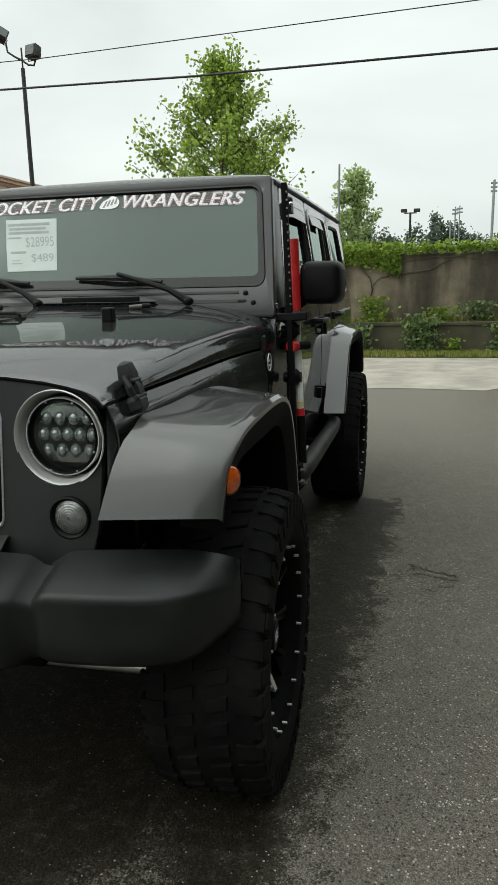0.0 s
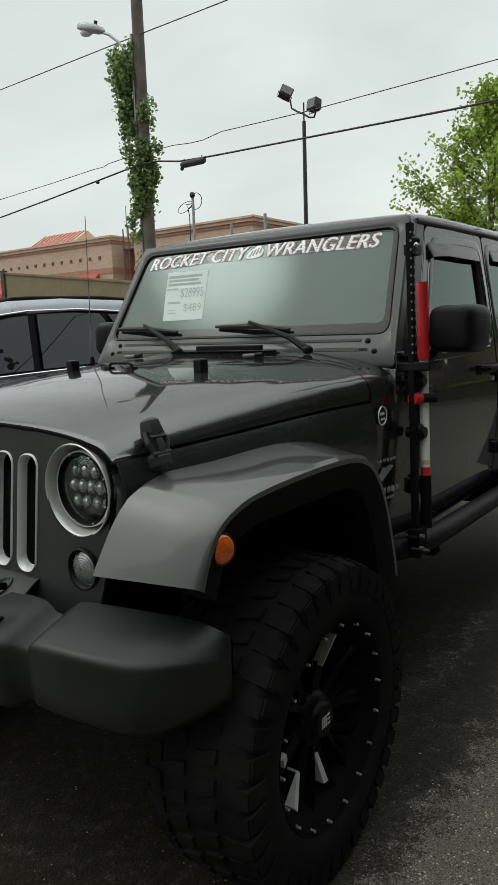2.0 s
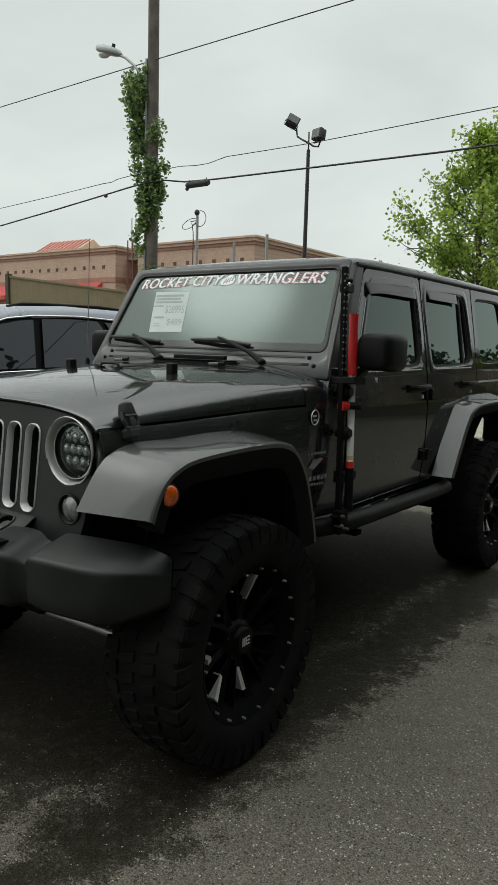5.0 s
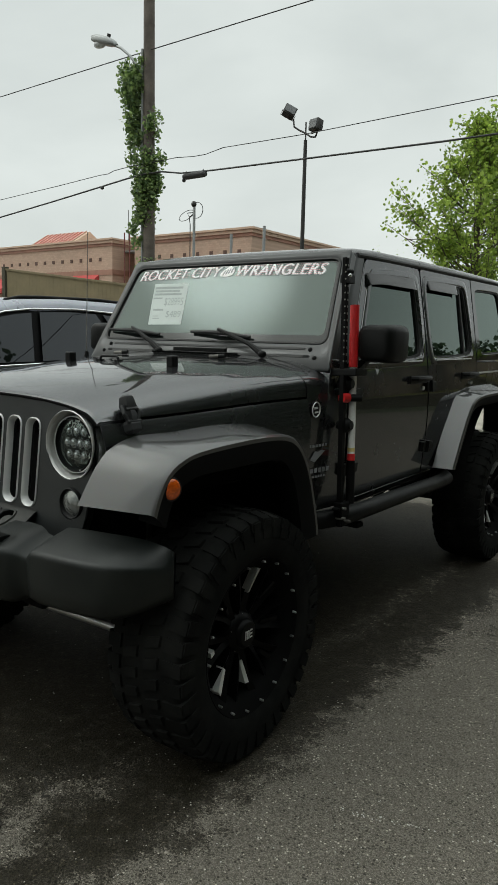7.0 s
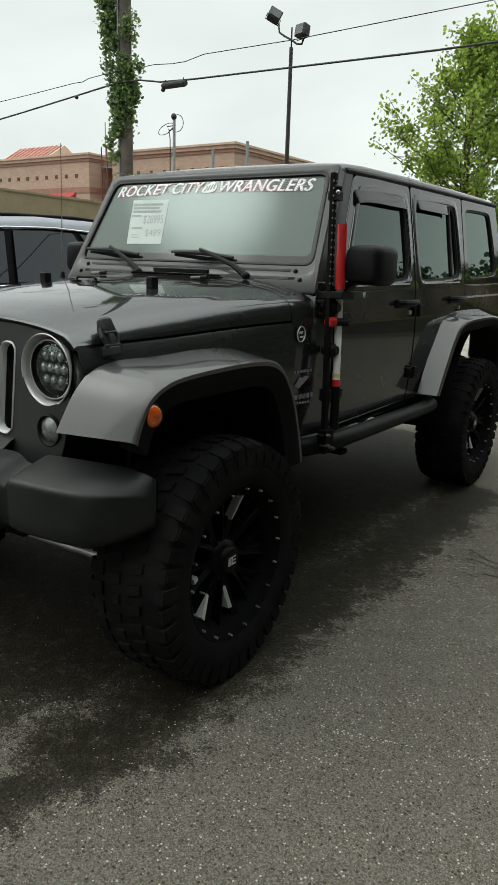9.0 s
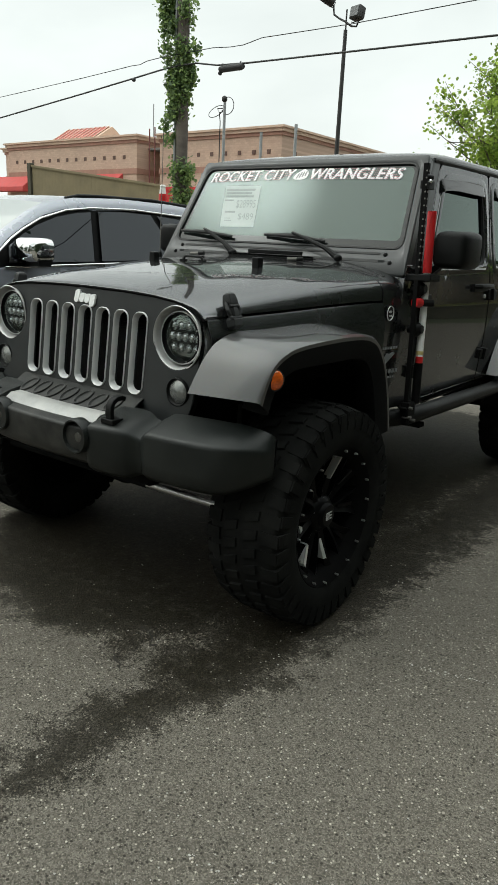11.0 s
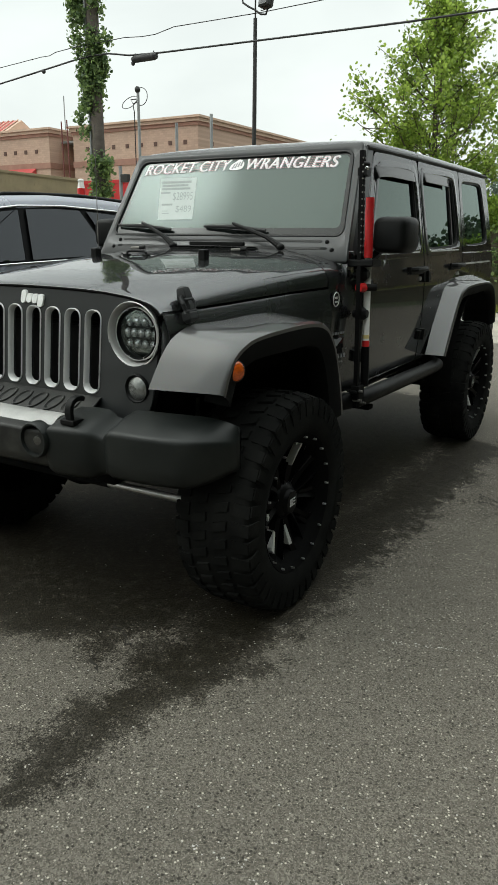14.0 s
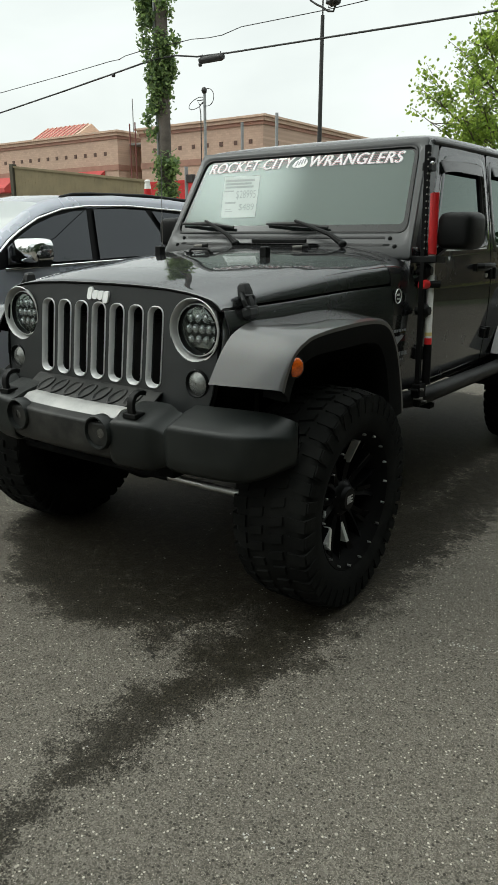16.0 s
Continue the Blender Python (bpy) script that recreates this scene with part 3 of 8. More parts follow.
# hood catches: a rubber head over the hood's edge, a waist with two ears, and a foot on the wing
for s in (-1, 1):
    y = -0.282
    top, foot = Vector((s * 0.604, y, 1.288)), Vector((s * 0.643, y, 1.168))
    down = (foot - top).normalized()
    side = Vector((0, 1, 0))
    out = Vector((s * abs(down.z), 0, s * down.x)).normalized()
    bm = bmesh.new()

    def block_at(a, b, rows):
        """A rounded block from a to b down the catch: rows of (share, half width, inner, outer)."""
        n = len(rows)
        loft(bm, [[top + down * (a + (b - a) * t) + side * u + out * v for u, v in ((-w, i), (-w * 0.8, o), (w * 0.8, o), (w, i))] for t, w, i, o in rows])

    block_at(-0.004, 0.05, ((0, 0.014, 0.002, 0.012), (0.12, 0.022, -0.006, 0.022), (0.7, 0.026, -0.012, 0.026), (1, 0.021, -0.012, 0.02)))
    block_at(0.044, 0.092, ((0, 0.013, -0.01, 0.022), (0.5, 0.017, -0.008, 0.028), (1, 0.013, -0.006, 0.022)))
    for e in (-1, 1):
        a = top + down * 0.03 + side * e * 0.027 + out * 0.008
        tube(bm, [a, a + down * 0.03 + side * e * 0.006 + out * 0.006, a + down * 0.062 - side * e * 0.006 + out * 0.008], [0.007, 0.0085, 0.006], 8)
    block_at(0.084, 0.128, ((0, 0.02, -0.01, 0.018), (0.25, 0.028, -0.012, 0.026), (0.75, 0.028, -0.014, 0.024), (1, 0.018, -0.016, 0.012)))
    rod(bm, top + down * 0.088 - side * 0.031 + out * 0.018, top + down * 0.088 + side * 0.031 + out * 0.018, 0.007, n=8)
    rod(bm, top + down * 0.046 - side * 0.026 + out * 0.02, top + down * 0.046 + side * 0.026 + out * 0.02, 0.006, n=8)
    part("hood_catch", bm, CATCH, car, "black rubber hood catch", sharp=30, bevel=0.0035)

# ---- front wings, cowl and cowl sides ----
for s in (-1, 1):
    rings = []
    for y in spans(-0.4, 0.6662, 30):
        x, z = fender_x(y), seam_z(y)
        rings.append([Vector((s * (x - 0.03), y, z - 0.004)), Vector((s * (x + 0.001), y, z - 0.004)), Vector((s * (x + 0.004), y, z - 0.010)), Vector((s * (x + 0.012), y, z - 0.034)), Vector((s * (x + 0.022), y, 1.148)), Vector((s * (x + 0.026), y, 1.12)), Vector((s * (x + 0.02), y, 0.93))])
    bm = loft(bmesh.new(), rings, False)
    wing = part("front_wing", bm, PAINT, car, sharp=40, solid=0.004)
    # its front face, between the grille's edge and the flare
    rings = []
    for z in spans(0.94, 1.199, 12):
        gy, b = grille_at(0.6, z, 0).y, 0.012 - max(0.0, z - 1.12) * 0.3
        rings.append([Vector((s * x, y, z)) for x, y in ((0.600, gy + 0.03), (0.6065, gy + 0.008), (0.611, gy + 0.005), (0.617 + b, gy + 0.010), (0.6245 + b, gy + 0.02), (0.6275 + b, -0.40), (0.629 + b, -0.36))])
    part("wing_front", loft(bmesh.new(), rings, False), PAINT, wing, sharp=45, solid=0.004)
    # cowl side, its rolled top continuing the hood
    rings = []
    for y in spans(0.667, 0.955, 8):
        x, lift = fender_x(y), 0.08 * (y - 0.66)
        ring = [Vector((s * (x - 0.02), y, 0.72)), Vector((s * x, y, 0.9)), Vector((s * (x + 0.004), y, 1.15)), Vector((s * (x + 0.002), y, 1.24))]
        for u in (1.0, 0.985, 0.96, 0.92, 0.87, 0.8, 0.72):
            h = hood_at(u, 0.66)
            ring.append(Vector((s * x * u, y, h.z + lift)))
        rings.append(ring)
    bm = loft(bmesh.new(), rings, False)
    part("cowl_side", bm, PAINT, car, sharp=50, solid=0.006)
bm = bmesh.new()
loft(bm, [[Vector((u * fender_x(y), y, hood_at(u, 0.66).z + 0.08 * (y - 0.66) + dz)) for u in spans(-0.72, 0.72, 16)] for y, dz in ((0.667, -0.015), (0.669, 0.0), (0.8, 0.0), (0.86, 0.0))], False)
cowl = part("cowl_top", bm, PAINT, car, sharp=40, solid=0.01)
bm = bmesh.new()
for k in range(14):
    x = -0.14 + k * 0.032
    box(bm, (-0.003, -0.05, 0), (0.003, 0.05, 0.008), pose(x, 0.708, 1.41, 0, 0, -35))
box(bm, (-0.16, 0.668, 1.4), (0.31, 0.765, 1.4095))
part("cowl_vent", bm, PLASTIC, cowl, "black slatted air intake")
part("cowl_trim", boxes(((-0.09, 0.735, 1.42), (0.24, 0.755, 1.44))), PLASTIC, cowl, bevel=0.004)

# ---- windscreen ----


def loop(bottom_half, bottom_z, top_half, top_z, r=0.045, n=6):
    """A rounded trapezoid on the windscreen."""
    corners = [(top_half, top_z), (-top_half, top_z), (-bottom_half, bottom_z), (bottom_half, bottom_z)]
    out = []
    for i, c in enumerate(corners):
        a, b = Vector(corners[i - 1]), Vector(corners[(i + 1) % 4])
        c = Vector(c)
        da, db = (a - c).normalized(), (b - c).normalized()
        for k in range(n + 1):
            t = k / n
            p, q = c + da * r, c + db * r
            out.append(tuple((1 - t) ** 2 * p + 2 * t * (1 - t) * c + t * t * q))
    return out


outer, inner = loop(0.775, 1.35, 0.705, 1.912, 0.02), loop(0.722, 1.466, 0.664, 1.874, 0.05)
bm = bmesh.new()
rings = []
for lp, d in ((outer, 0.05), (outer, 0.006), (loop(0.769, 1.356, 0.699, 1.906, 0.02), 0.0), (loop(0.728, 1.46, 0.67, 1.88, 0.05), 0.0), (inner, 0.006), (inner, 0.05)):
    rings.append([on_screen(0.012)(u, v, d) for u, v in lp])
loft(bm, rings + [rings[0]], True, False)
# body-coloured frame, dimmed with a darker paint against the sky's glow on it
screen_frame = part("windscreen_frame", bm, GRILLE_AND_DIMMED_FRAME, car, "body-coloured windscreen frame, dimmed by a darker satin paint", sharp=40)
bm = bmesh.new()
frame_ring(bm, loop(0.723, 1.465, 0.665, 1.875, 0.05), loop(0.715, 1.473, 0.658, 1.868, 0.048), on_screen(0.012), 0.01)
part("windscreen_seal", bm, SEAL, screen_frame)
pane = part("windscreen", sheet(loop(0.719, 1.469, 0.661, 1.872, 0.05), on_screen(0.002), (0, -1, 0)), SCREEN, car, "windscreen with sky reflections and a painted pale veil", sharp=30, turned=True)
pane.visible_shadow = False
bm = frame_ring(bmesh.new(), loop(0.717, 1.471, 0.66, 1.87, 0.05), loop(0.69, 1.508, 0.645, 1.857, 0.03), on_screen(0.003), 0.0006)
part("black_band", bm, FRIT, pane)
for s in (-1, 1):
    for dx, z in ((-0.024, 1.438), (0.011, 1.401)):
        p = on_screen(0.012)(s * (0.672 + dx), z, 0)
        bm = ball(bmesh.new(), p, 0.0115, (1, 0.7, 1), 10)
        part("hinge_bolt", bm, PLASTIC, screen_frame, "black bolt")
# dark strips drawn for the shade in the frame's creases
bm = bmesh.new()
prism(bm, [(-0.62, 1.437), (0.62, 1.437), (0.62, 1.446), (-0.62, 1.446)], on_screen(0.014), 0.004)
prism(bm, [(-0.62, 1.402), (0.62, 1.402), (0.62, 1.412), (-0.62, 1.412)], on_screen(0.014), 0.004)
part("frame_crease", bm, SEAL, screen_frame)

# wipers
for px, tx, tz in ((0.435, 0.11, 1.507), (-0.215, -0.49, 1.512)):
    pivot = Vector((px, 0.765, 1.418))
    tip = on_screen(0.05)(tx, tz, 0)
    bm = tube(bmesh.new(), [pivot, pivot + (tip - pivot) * 0.25 + Vector((0, -0.012, 0.018)), tip], [0.017, 0.012, 0.008], 8)
    ball(bm, pivot, 0.022, (1, 1, 0.8), 10)
    arm = part("wiper", bm, PLASTIC, car, "black wiper resting on the windscreen", sharp=40)
    a, b = on_screen(0.018)(tx - 0.2, tz + 0.002, 0), on_screen(0.018)(tx + 0.185, tz - 0.02, 0)
    bm = tube(bmesh.new(), [a, a + (b - a) * 0.3 + Vector((0, -0.005, 0.005)), (a + b) / 2 + Vector((0, -0.012, 0.008)), a + (b - a) * 0.7 + Vector((0, -0.005, 0.005)), b], [0.007, 0.010, 0.012, 0.010, 0.007], 8)
    part("wiper_blade", bm, SEAL, arm, sharp=40)

# window banner: bold slanted white letters with pink stripes on the glass
def glass_word(words, x0, x1, z0, z1, proud, bold, material, name, label, dx=0.0, dz=0.0, slant=0.24):
    """Slanted lettering on the glass; its weight comes from copies laid side by side."""
    tm, tc = text_mesh(words, 0.1, 1.06)
    tc[:, :2] -= tc[:, :2].min(axis=0)
    kx, kz = (x1 - x0) / tc[:, 0].max(), (z1 - z0) / tc[:, 1].max()
    verts, faces = [], []
    for k in (-1, 0, 1):
        pl, first = on_screen(proud + 0.0001 * k), len(verts)
        verts += [pl(x0 + a * kx + (b * kz - 0.028) * slant + dx + k * bold, z0 + b * kz + 0.008 * (1 - ((x0 + a * kx) / 0.6) ** 2) + dz + abs(k) * bold * 0.3, 0) for a, b, _ in tc]
        faces += [[first + v for v in p.vertices] for p in tm.polygons]
    me = bpy.data.meshes.new(name)
    me.from_pydata(verts, [], faces)
    return mesh_part(name, me, material, pane, label, sharp=0)


for words, x0, x1 in (("ROCKET CITY", -0.615, -0.05), ("WRANGLERS", 0.052, 0.592)):
    glass_word(words, x0, x1, 1.797, 1.853, 0.0052, 0.0022, DECAL, "banner_letters", "bold white banner lettering across the windscreen top")
    glass_word(words, x0, x1, 1.797, 1.853, 0.0040, 0.0038, DECAL_GREY, "banner_shadow", "grey outline behind the banner lettering", 0.003, -0.002)
bm = bmesh.new()
for k in range(6):
    z = 1.8 + k * 0.0098
    for x0, x1 in ((0.065, 0.588), (-0.6, -0.065)):
        steps = 44
        for i in range(steps):
            a = x0 + (x1 - x0) * i / steps + (z - 1.825) * 0.24
            zz = z + 0.008 * (1 - (a / 0.6) ** 2)
            if noise.noise(Vector((i * 0.7, k * 1.9, x0))) > -0.15:
                prism(bm, [(a, zz), (a + 0.008, zz), (a + 0.008, zz + 0.0022), (a, zz + 0.0022)], on_screen(0.0056), 0.0003)
part("banner_stripes", bm, DECAL_RED, pane, "fine pink stripes over the lettering", sharp=0, kind="stuff")
bm = bmesh.new()
prism(bm, smooth_loop([(-0.052, 1.808), (-0.005, 1.803), (0.034, 1.81), (0.044, 1.832), (0.03, 1.854), (0.002, 1.862), (-0.018, 1.847), (-0.038, 1.837)], 1), on_screen(0.0052), 0.0004)
emblem = part("banner_emblem", bm, DECAL, pane, "small white emblem in the banner", sharp=0)
bm = bmesh.new()
for k in range(4):
    prism(bm, [(-0.033 + 0.017 * k, 1.812 + 0.005 * k), (-0.023 + 0.017 * k, 1.811 + 0.004 * k), (-0.013 + 0.015 * k, 1.838 + 0.004 * k), (-0.02 + 0.015 * k, 1.84 + 0.004 * k)], on_screen(0.0057), 0.0003)
part("emblem_lines", bm, DECAL_GREY, emblem, sharp=0, kind="stuff")
# price sheet laid on the glass, coloured as if seen through it
sheet_ = part("price_sheet", prism(bmesh.new(), [(-0.43, 1.55), (-0.195, 1.552), (-0.22, 1.66), (-0.245, 1.776), (-0.494, 1.778), (-0.463, 1.66)], on_screen(0.0036), 0.0004), GLASS_DIMMED_PAPER, pane, "paper price sheet laid on the windscreen, the glass's dimming in its colour", sharp=0)
for x0, x1, z0, z1 in ((-0.485, -0.28, 1.748, 1.76), (-0.48, -0.3, 1.73, 1.741), (-0.482, -0.285, 1.712, 1.723), (-0.488, -0.42, 1.692, 1.7), (-0.475, -0.4, 1.627, 1.637), (-0.47, -0.42, 1.582, 1.587), (-0.47, -0.43, 1.595, 1.599)):
    part("print_bar", prism(bmesh.new(), [(u + (1.776 - v) * 0.28, v) for u, v in ((x0, z0), (x1, z0), (x1, z1), (x0, z1))], on_screen(0.0042), 0.0004), INK, sheet_, "row of small print", sharp=0)
for words, x, z, h, w in (("$28995", -0.4, 1.648, 0.05, 0.135), ("$489", -0.375, 1.585, 0.04, 0.105)):
    tm, tc = text_mesh(words, 0.1)
    tc[:, :2] -= tc[:, :2].min(axis=0)
    tc[:, 0] *= w / tc[:, 0].max()
    tc[:, 1] *= h / tc[:, 1].max()
    tm.vertices.foreach_set("co", [c for a, b, _ in tc for c in on_screen(0.0044)(x + a + (1.776 - z - b) * 0.28, z + b, 0)])
    mesh_part("print_number", tm, INK, sheet_, "printed price", sharp=0)
bm = prism(bmesh.new(), rounded(0.055, 0.045, 0.015, 4, 0.005, 1.785), on_screen(-0.02), 0.03)
part("rear_view_mirror", bm, PLASTIC, car, bevel=0.004)
part("dashboard", boxes(((-0.68, 0.82, 1.2), (0.68, 1.2, 1.43)), ((-0.68, 0.9, 0.9), (0.68, 1.3, 1.25))), INTERIOR, car, bevel=0.03, segments=3)

# pillars between windscreen frame and doors
for s in (-1, 1):
    bm = prism(bmesh.new(), [(0.655, 1.405), (0.77, 1.405), (0.776, 1.33), (0.772, 1.22), (0.735, 1.22), (0.73, 1.31), (0.70, 1.345), (0.655, 1.36)], lambda u, v, w: Vector((s * u, 0.8 + max(0.0, v - 1.36) * 0.6 + w, v)), 0.08)
    part("pillar_base", bm, PAINT, car, sharp=30, bevel=0.006)
    rings = []
    for z in spans(1.385, 1.9, 8):
        xo = table([(1.392, 0.763), (1.912, 0.703)], z)
        yd = table([(1.40, 0.955), (1.9, 1.232)], z) + 0.014
        rings.append([Vector((s * (xo - 0.01), screen_y(z) + 0.0, z)), Vector((s * xo, screen_y(z) + 0.02, z)), Vector((s * (side_x(z) - 0.004), yd - 0.05, z)), Vector((s * (side_x(z) - 0.003), yd, z)), Vector((s * (side_x(z) - 0.04), yd, z))])
    # darker paint stands in for the shade on this body-coloured pillar
    part("windscreen_pillar", loft(bmesh.new(), rings, False), GRILLE_AND_DIMMED_FRAME, car, sharp=50, solid=0.004)

# ---- doors, quarter panels, hardtop ----
A_LINE = [(1.40, 0.955), (1.9, 1.232)]
Z_LOW = [0.735, 0.8, 0.9, 1.0, 1.1, 1.2, 1.3, 1.362]


def door_front(sign):
    lo, hi = 0.968, 1.925
    lower = [(lo, z) for z in Z_LOW] + [(lo, 1.38)]
    back = [(hi, z) for z in Z_LOW]
    outline = lower + [(table(A_LINE, z) + 0.02, z) for z in (1.45, 1.6, 1.75, 1.86)] + [(1.265, 1.888)] + [(1.5, 1.897), (hi - 0.02, 1.9), (hi, 1.885)] + [(hi, z) for z in (1.75, 1.6, 1.45)] + back[::-1]
    return outline, [(1.09, 1.425), (1.19, 1.6), (1.285, 1.775), (1.34, 1.815), (1.6, 1.825), (1.8, 1.828), (1.85, 1.8), (1.858, 1.6), (1.855, 1.44), (1.82, 1.405), (1.4, 1.395), (1.12, 1.395)]


def door_rear(sign):
    lo = 1.937
    cut = [(2.12, 0.735), (2.16, 0.8), (2.235, 0.9), (2.31, 1.0), (2.39, 1.1), (2.48, 1.18), (2.6, 1.24), (2.72, 1.262), (2.79, 1.29), (2.805, 1.362)]
    outline = [(lo, z) for z in Z_LOW + [1.45, 1.6, 1.75, 1.885]] + [(lo + 0.02, 1.903), (2.3, 1.912), (2.76, 1.918), (2.8, 1.9)] + [(2.803, z) for z in (1.75, 1.6, 1.45)] + cut[::-1]
    return outline, [(2.02, 1.42), (2.0, 1.6), (1.998, 1.79), (2.03, 1.832), (2.3, 1.84), (2.62, 1.847), (2.67, 1.82), (2.695, 1.65), (2.71, 1.46), (2.685, 1.418), (2.4, 1.405), (2.06, 1.4)]


def top_side(sign):
    outline = [(2.815, z) for z in (1.372, 1.45, 1.6, 1.75, 1.9)] + [(2.83, 1.918), (3.3, 1.925), (3.57, 1.925), (3.61, 1.9), (3.64, 1.75), (3.665, 1.6), (3.69, 1.45), (3.7, 1.372)]
    return outline, [(2.905, 1.44), (2.89, 1.62), (2.88, 1.81), (2.91, 1.85), (3.15, 1.857), (3.4, 1.86), (3.45, 1.84), (3.5, 1.68), (3.545, 1.48), (3.525, 1.432), (3.25, 1.42), (2.95, 1.415)]


def panelled(outline, window, place, depth=0.045):
    """A door skin with a window hole, its reveal and its back."""
    win = smooth_loop(window, 2)
    bm = bmesh.new()
    holed(bm, outline, [win], place, 0.07)
    for lp in (outline, win):
        loft(bm, [[place(u, v, 0) for u, v in lp], [place(u, v, depth) for u, v in lp]], True, False)
    weld(bm)
    return bm, win


for s in (1, -1):
    for name, make, label in (("front_door", door_front, "dark grey front door with tinted window"), ("rear_door", door_rear, "dark grey rear door with tinted window"), ("hardtop_side", top_side, "dark grey hardtop side with tinted window")):
        outline, window = make(s)
        bm, win = panelled(outline, window, flank(s))
        door = part(name, bm, PAINT if "door" in name else TOP_PAINT, car, label, sharp=20, bevel=0.005)
        mid = Vector((sum(u for u, _ in win) / len(win), sum(v for _, v in win) / len(win)))
        shrink = lambda k: [tuple(mid + (Vector(p) - mid) * k) for p in win]
        bm = frame_ring(bmesh.new(), shrink(1.0), shrink(0.955), flank(s, -0.006), 0.03)
        part("window_seal", bm, SEAL, door)
        if name != "hardtop_side":
            bm = bmesh.new()
            grow = lambda du, dv: [(mid.x + (u - mid.x) * (1 + du), mid.y + (v - mid.y) * (1 + dv)) for u, v in win]
            rings = [[flank(s, d)(u, v, 0) for u, v in grow(k, k * 1.5)] for k, d in ((0.13, -0.002), (0.125, 0.004), (0.105, 0.006), (0.03, 0.006), (0.015, 0.003), (0.0, -0.01))]
            loft(bm, rings, True, False)
            part("window_surround", bm, PAINT, door, "raised pressing round the window", sharp=25)
        part("window_pane", sheet(shrink(0.965), lambda y, z, w: Vector((s * (table([(1.39, side_x(1.39)), (1.86, side_x(1.86))], z) - 0.017), y, z)), (s, 0, 0)), SIDE_GLASS, door, "dark tinted glass", sharp=25, turned=True)
        if name != "hardtop_side":
            u0, u1 = min(u for u, _ in win), max(u for u, _ in win)
            # pale sill moulding, wind deflector, handle, hinges
            bm = bmesh.new()
            a, b = (u0 + 0.06, u1 - 0.02)
            loft(bm, [[flank(s, d)(y, z + table([(1.0, 0.0), (2.8, 0.008)], y), 0) for d, z in ((-0.004, 1.378), (0.006, 1.38), (0.006, 1.388), (-0.006, 1.392))] for y in spans(a, b, 6)], True)
            part("sill_moulding", bm, SILVER, door, "pale window sill moulding")
            va, vb = (u0 + 0.115, u1 + 0.0) if name == "front_door" else (u0 + 0.0, u0 + 0.535)
            zt = 1.838 if name == "front_door" else 1.852
            rings = []
            for i, y in enumerate([va, va + 0.012, *spans(va + 0.05, vb - 0.05, 6), vb - 0.012, vb]):
                k = 0.15 if i in (0, 10) else 0.9 if i in (1, 9) else 1.0
                dz = -0.03 * max(0.0, 1 - i / 3.5) if name == "front_door" else -0.012 * (i in (0, 10))
                rings.append([flank(s, d)(y, z, 0) for d, z in ((-0.004, zt + dz), (0.005 * k, zt + dz - 0.004), (0.009 * k, zt + dz - 0.03), (0.0105 * k, zt + dz - 0.034), (0.014 * k, zt + dz - 0.062), (0.008 * k, zt + dz - 0.064), (0.003 * k, zt + dz - 0.034), (-0.012, zt + dz - 0.02))])
            bm = loft(bmesh.new(), rings, True)
            part("wind_deflector", bm, SMOKED, door, "dark smoked wind deflector", sharp=40)
            if name == "rear_door":
                bm = bmesh.new()
                loft(bm, [[flank(s, d)(y, z, 0) for y, d in ((2.575, -0.02), (2.575, -0.007), (2.6, -0.007), (2.6, -0.02))] for z in (1.41, 1.6, 1.846)])
                part("glass_divider", bm, SEAL, door, "black window divider")
            hy = 1.77 if name == "front_door" else 2.6
            bm = bmesh.new()
            loft(bm, [[flank(s, d)(hy + dy, 1.285 + z, 0) for d, z in ((-0.005, -0.02), (0.012, -0.022), (0.014, 0.022), (-0.005, 0.02))] for dy in (-0.12, -0.1, 0.1, 0.12)])
            tube(bm, [flank(s, d)(hy + dy, 1.293, 0) for dy, d in ((-0.105, 0.008), (-0.09, 0.04), (-0.05, 0.05), (0.05, 0.05), (0.075, 0.045), (0.085, 0.01))], 0.014, 8)
            part("door_handle", bm, PLASTIC, door, "black grab handle", sharp=40)
            part("lock", rods((flank(s, -0.004)(hy + 0.07, 1.235, 0), flank(s, 0.008)(hy + 0.07, 1.235, 0), 0.012), n=12), SILVER, door)
            for hz in (0.895, 1.245):
                y0 = 0.968 if name == "front_door" else 1.93
                bm = bmesh.new()
                for y1, y2, dz, d in ((y0 - 0.055, y0 - 0.01, 0.028, 0.016), (y0 - 0.012, y0 + 0.012, 0.034, 0.032), (y0 + 0.01, y0 + 0.075, 0.024, 0.02)):
                    loft(bm, [[flank(s, o)(y, hz + q, 0) for o, q in ((-0.03, -dz), (d, -dz), (d, dz), (-0.03, dz))] for y in (y1, y2)])
                part("hinge", bm, PLASTIC, door, "black outer hinge", bevel=0.004)
    # rear side of the tub round the wheel arch
    arch = [(2.14, 0.735), (2.33, 0.74), (2.39, 0.9), (2.47, 1.03), (2.6, 1.1), (2.95, 1.12), (3.3, 1.1), (3.42, 1.0), (3.48, 0.85), (3.5, 0.74)]
    edge = [(2.128, 0.735), (2.168, 0.8), (2.243, 0.9), (2.318, 1.0), (2.398, 1.1), (2.488, 1.19), (2.608, 1.25), (2.725, 1.272), (2.8, 1.3), (2.815, 1.364)]
    outline = edge + [(3.69, 1.364), (3.72, 1.3), (3.72, 0.76)] + arch[::-1]
    bm = bmesh.new()
    prism(bm, outline, flank(s), 0.03)
    quarter = part("rear_quarter", bm, PAINT, car, "dark grey rear quarter panel", sharp=25)
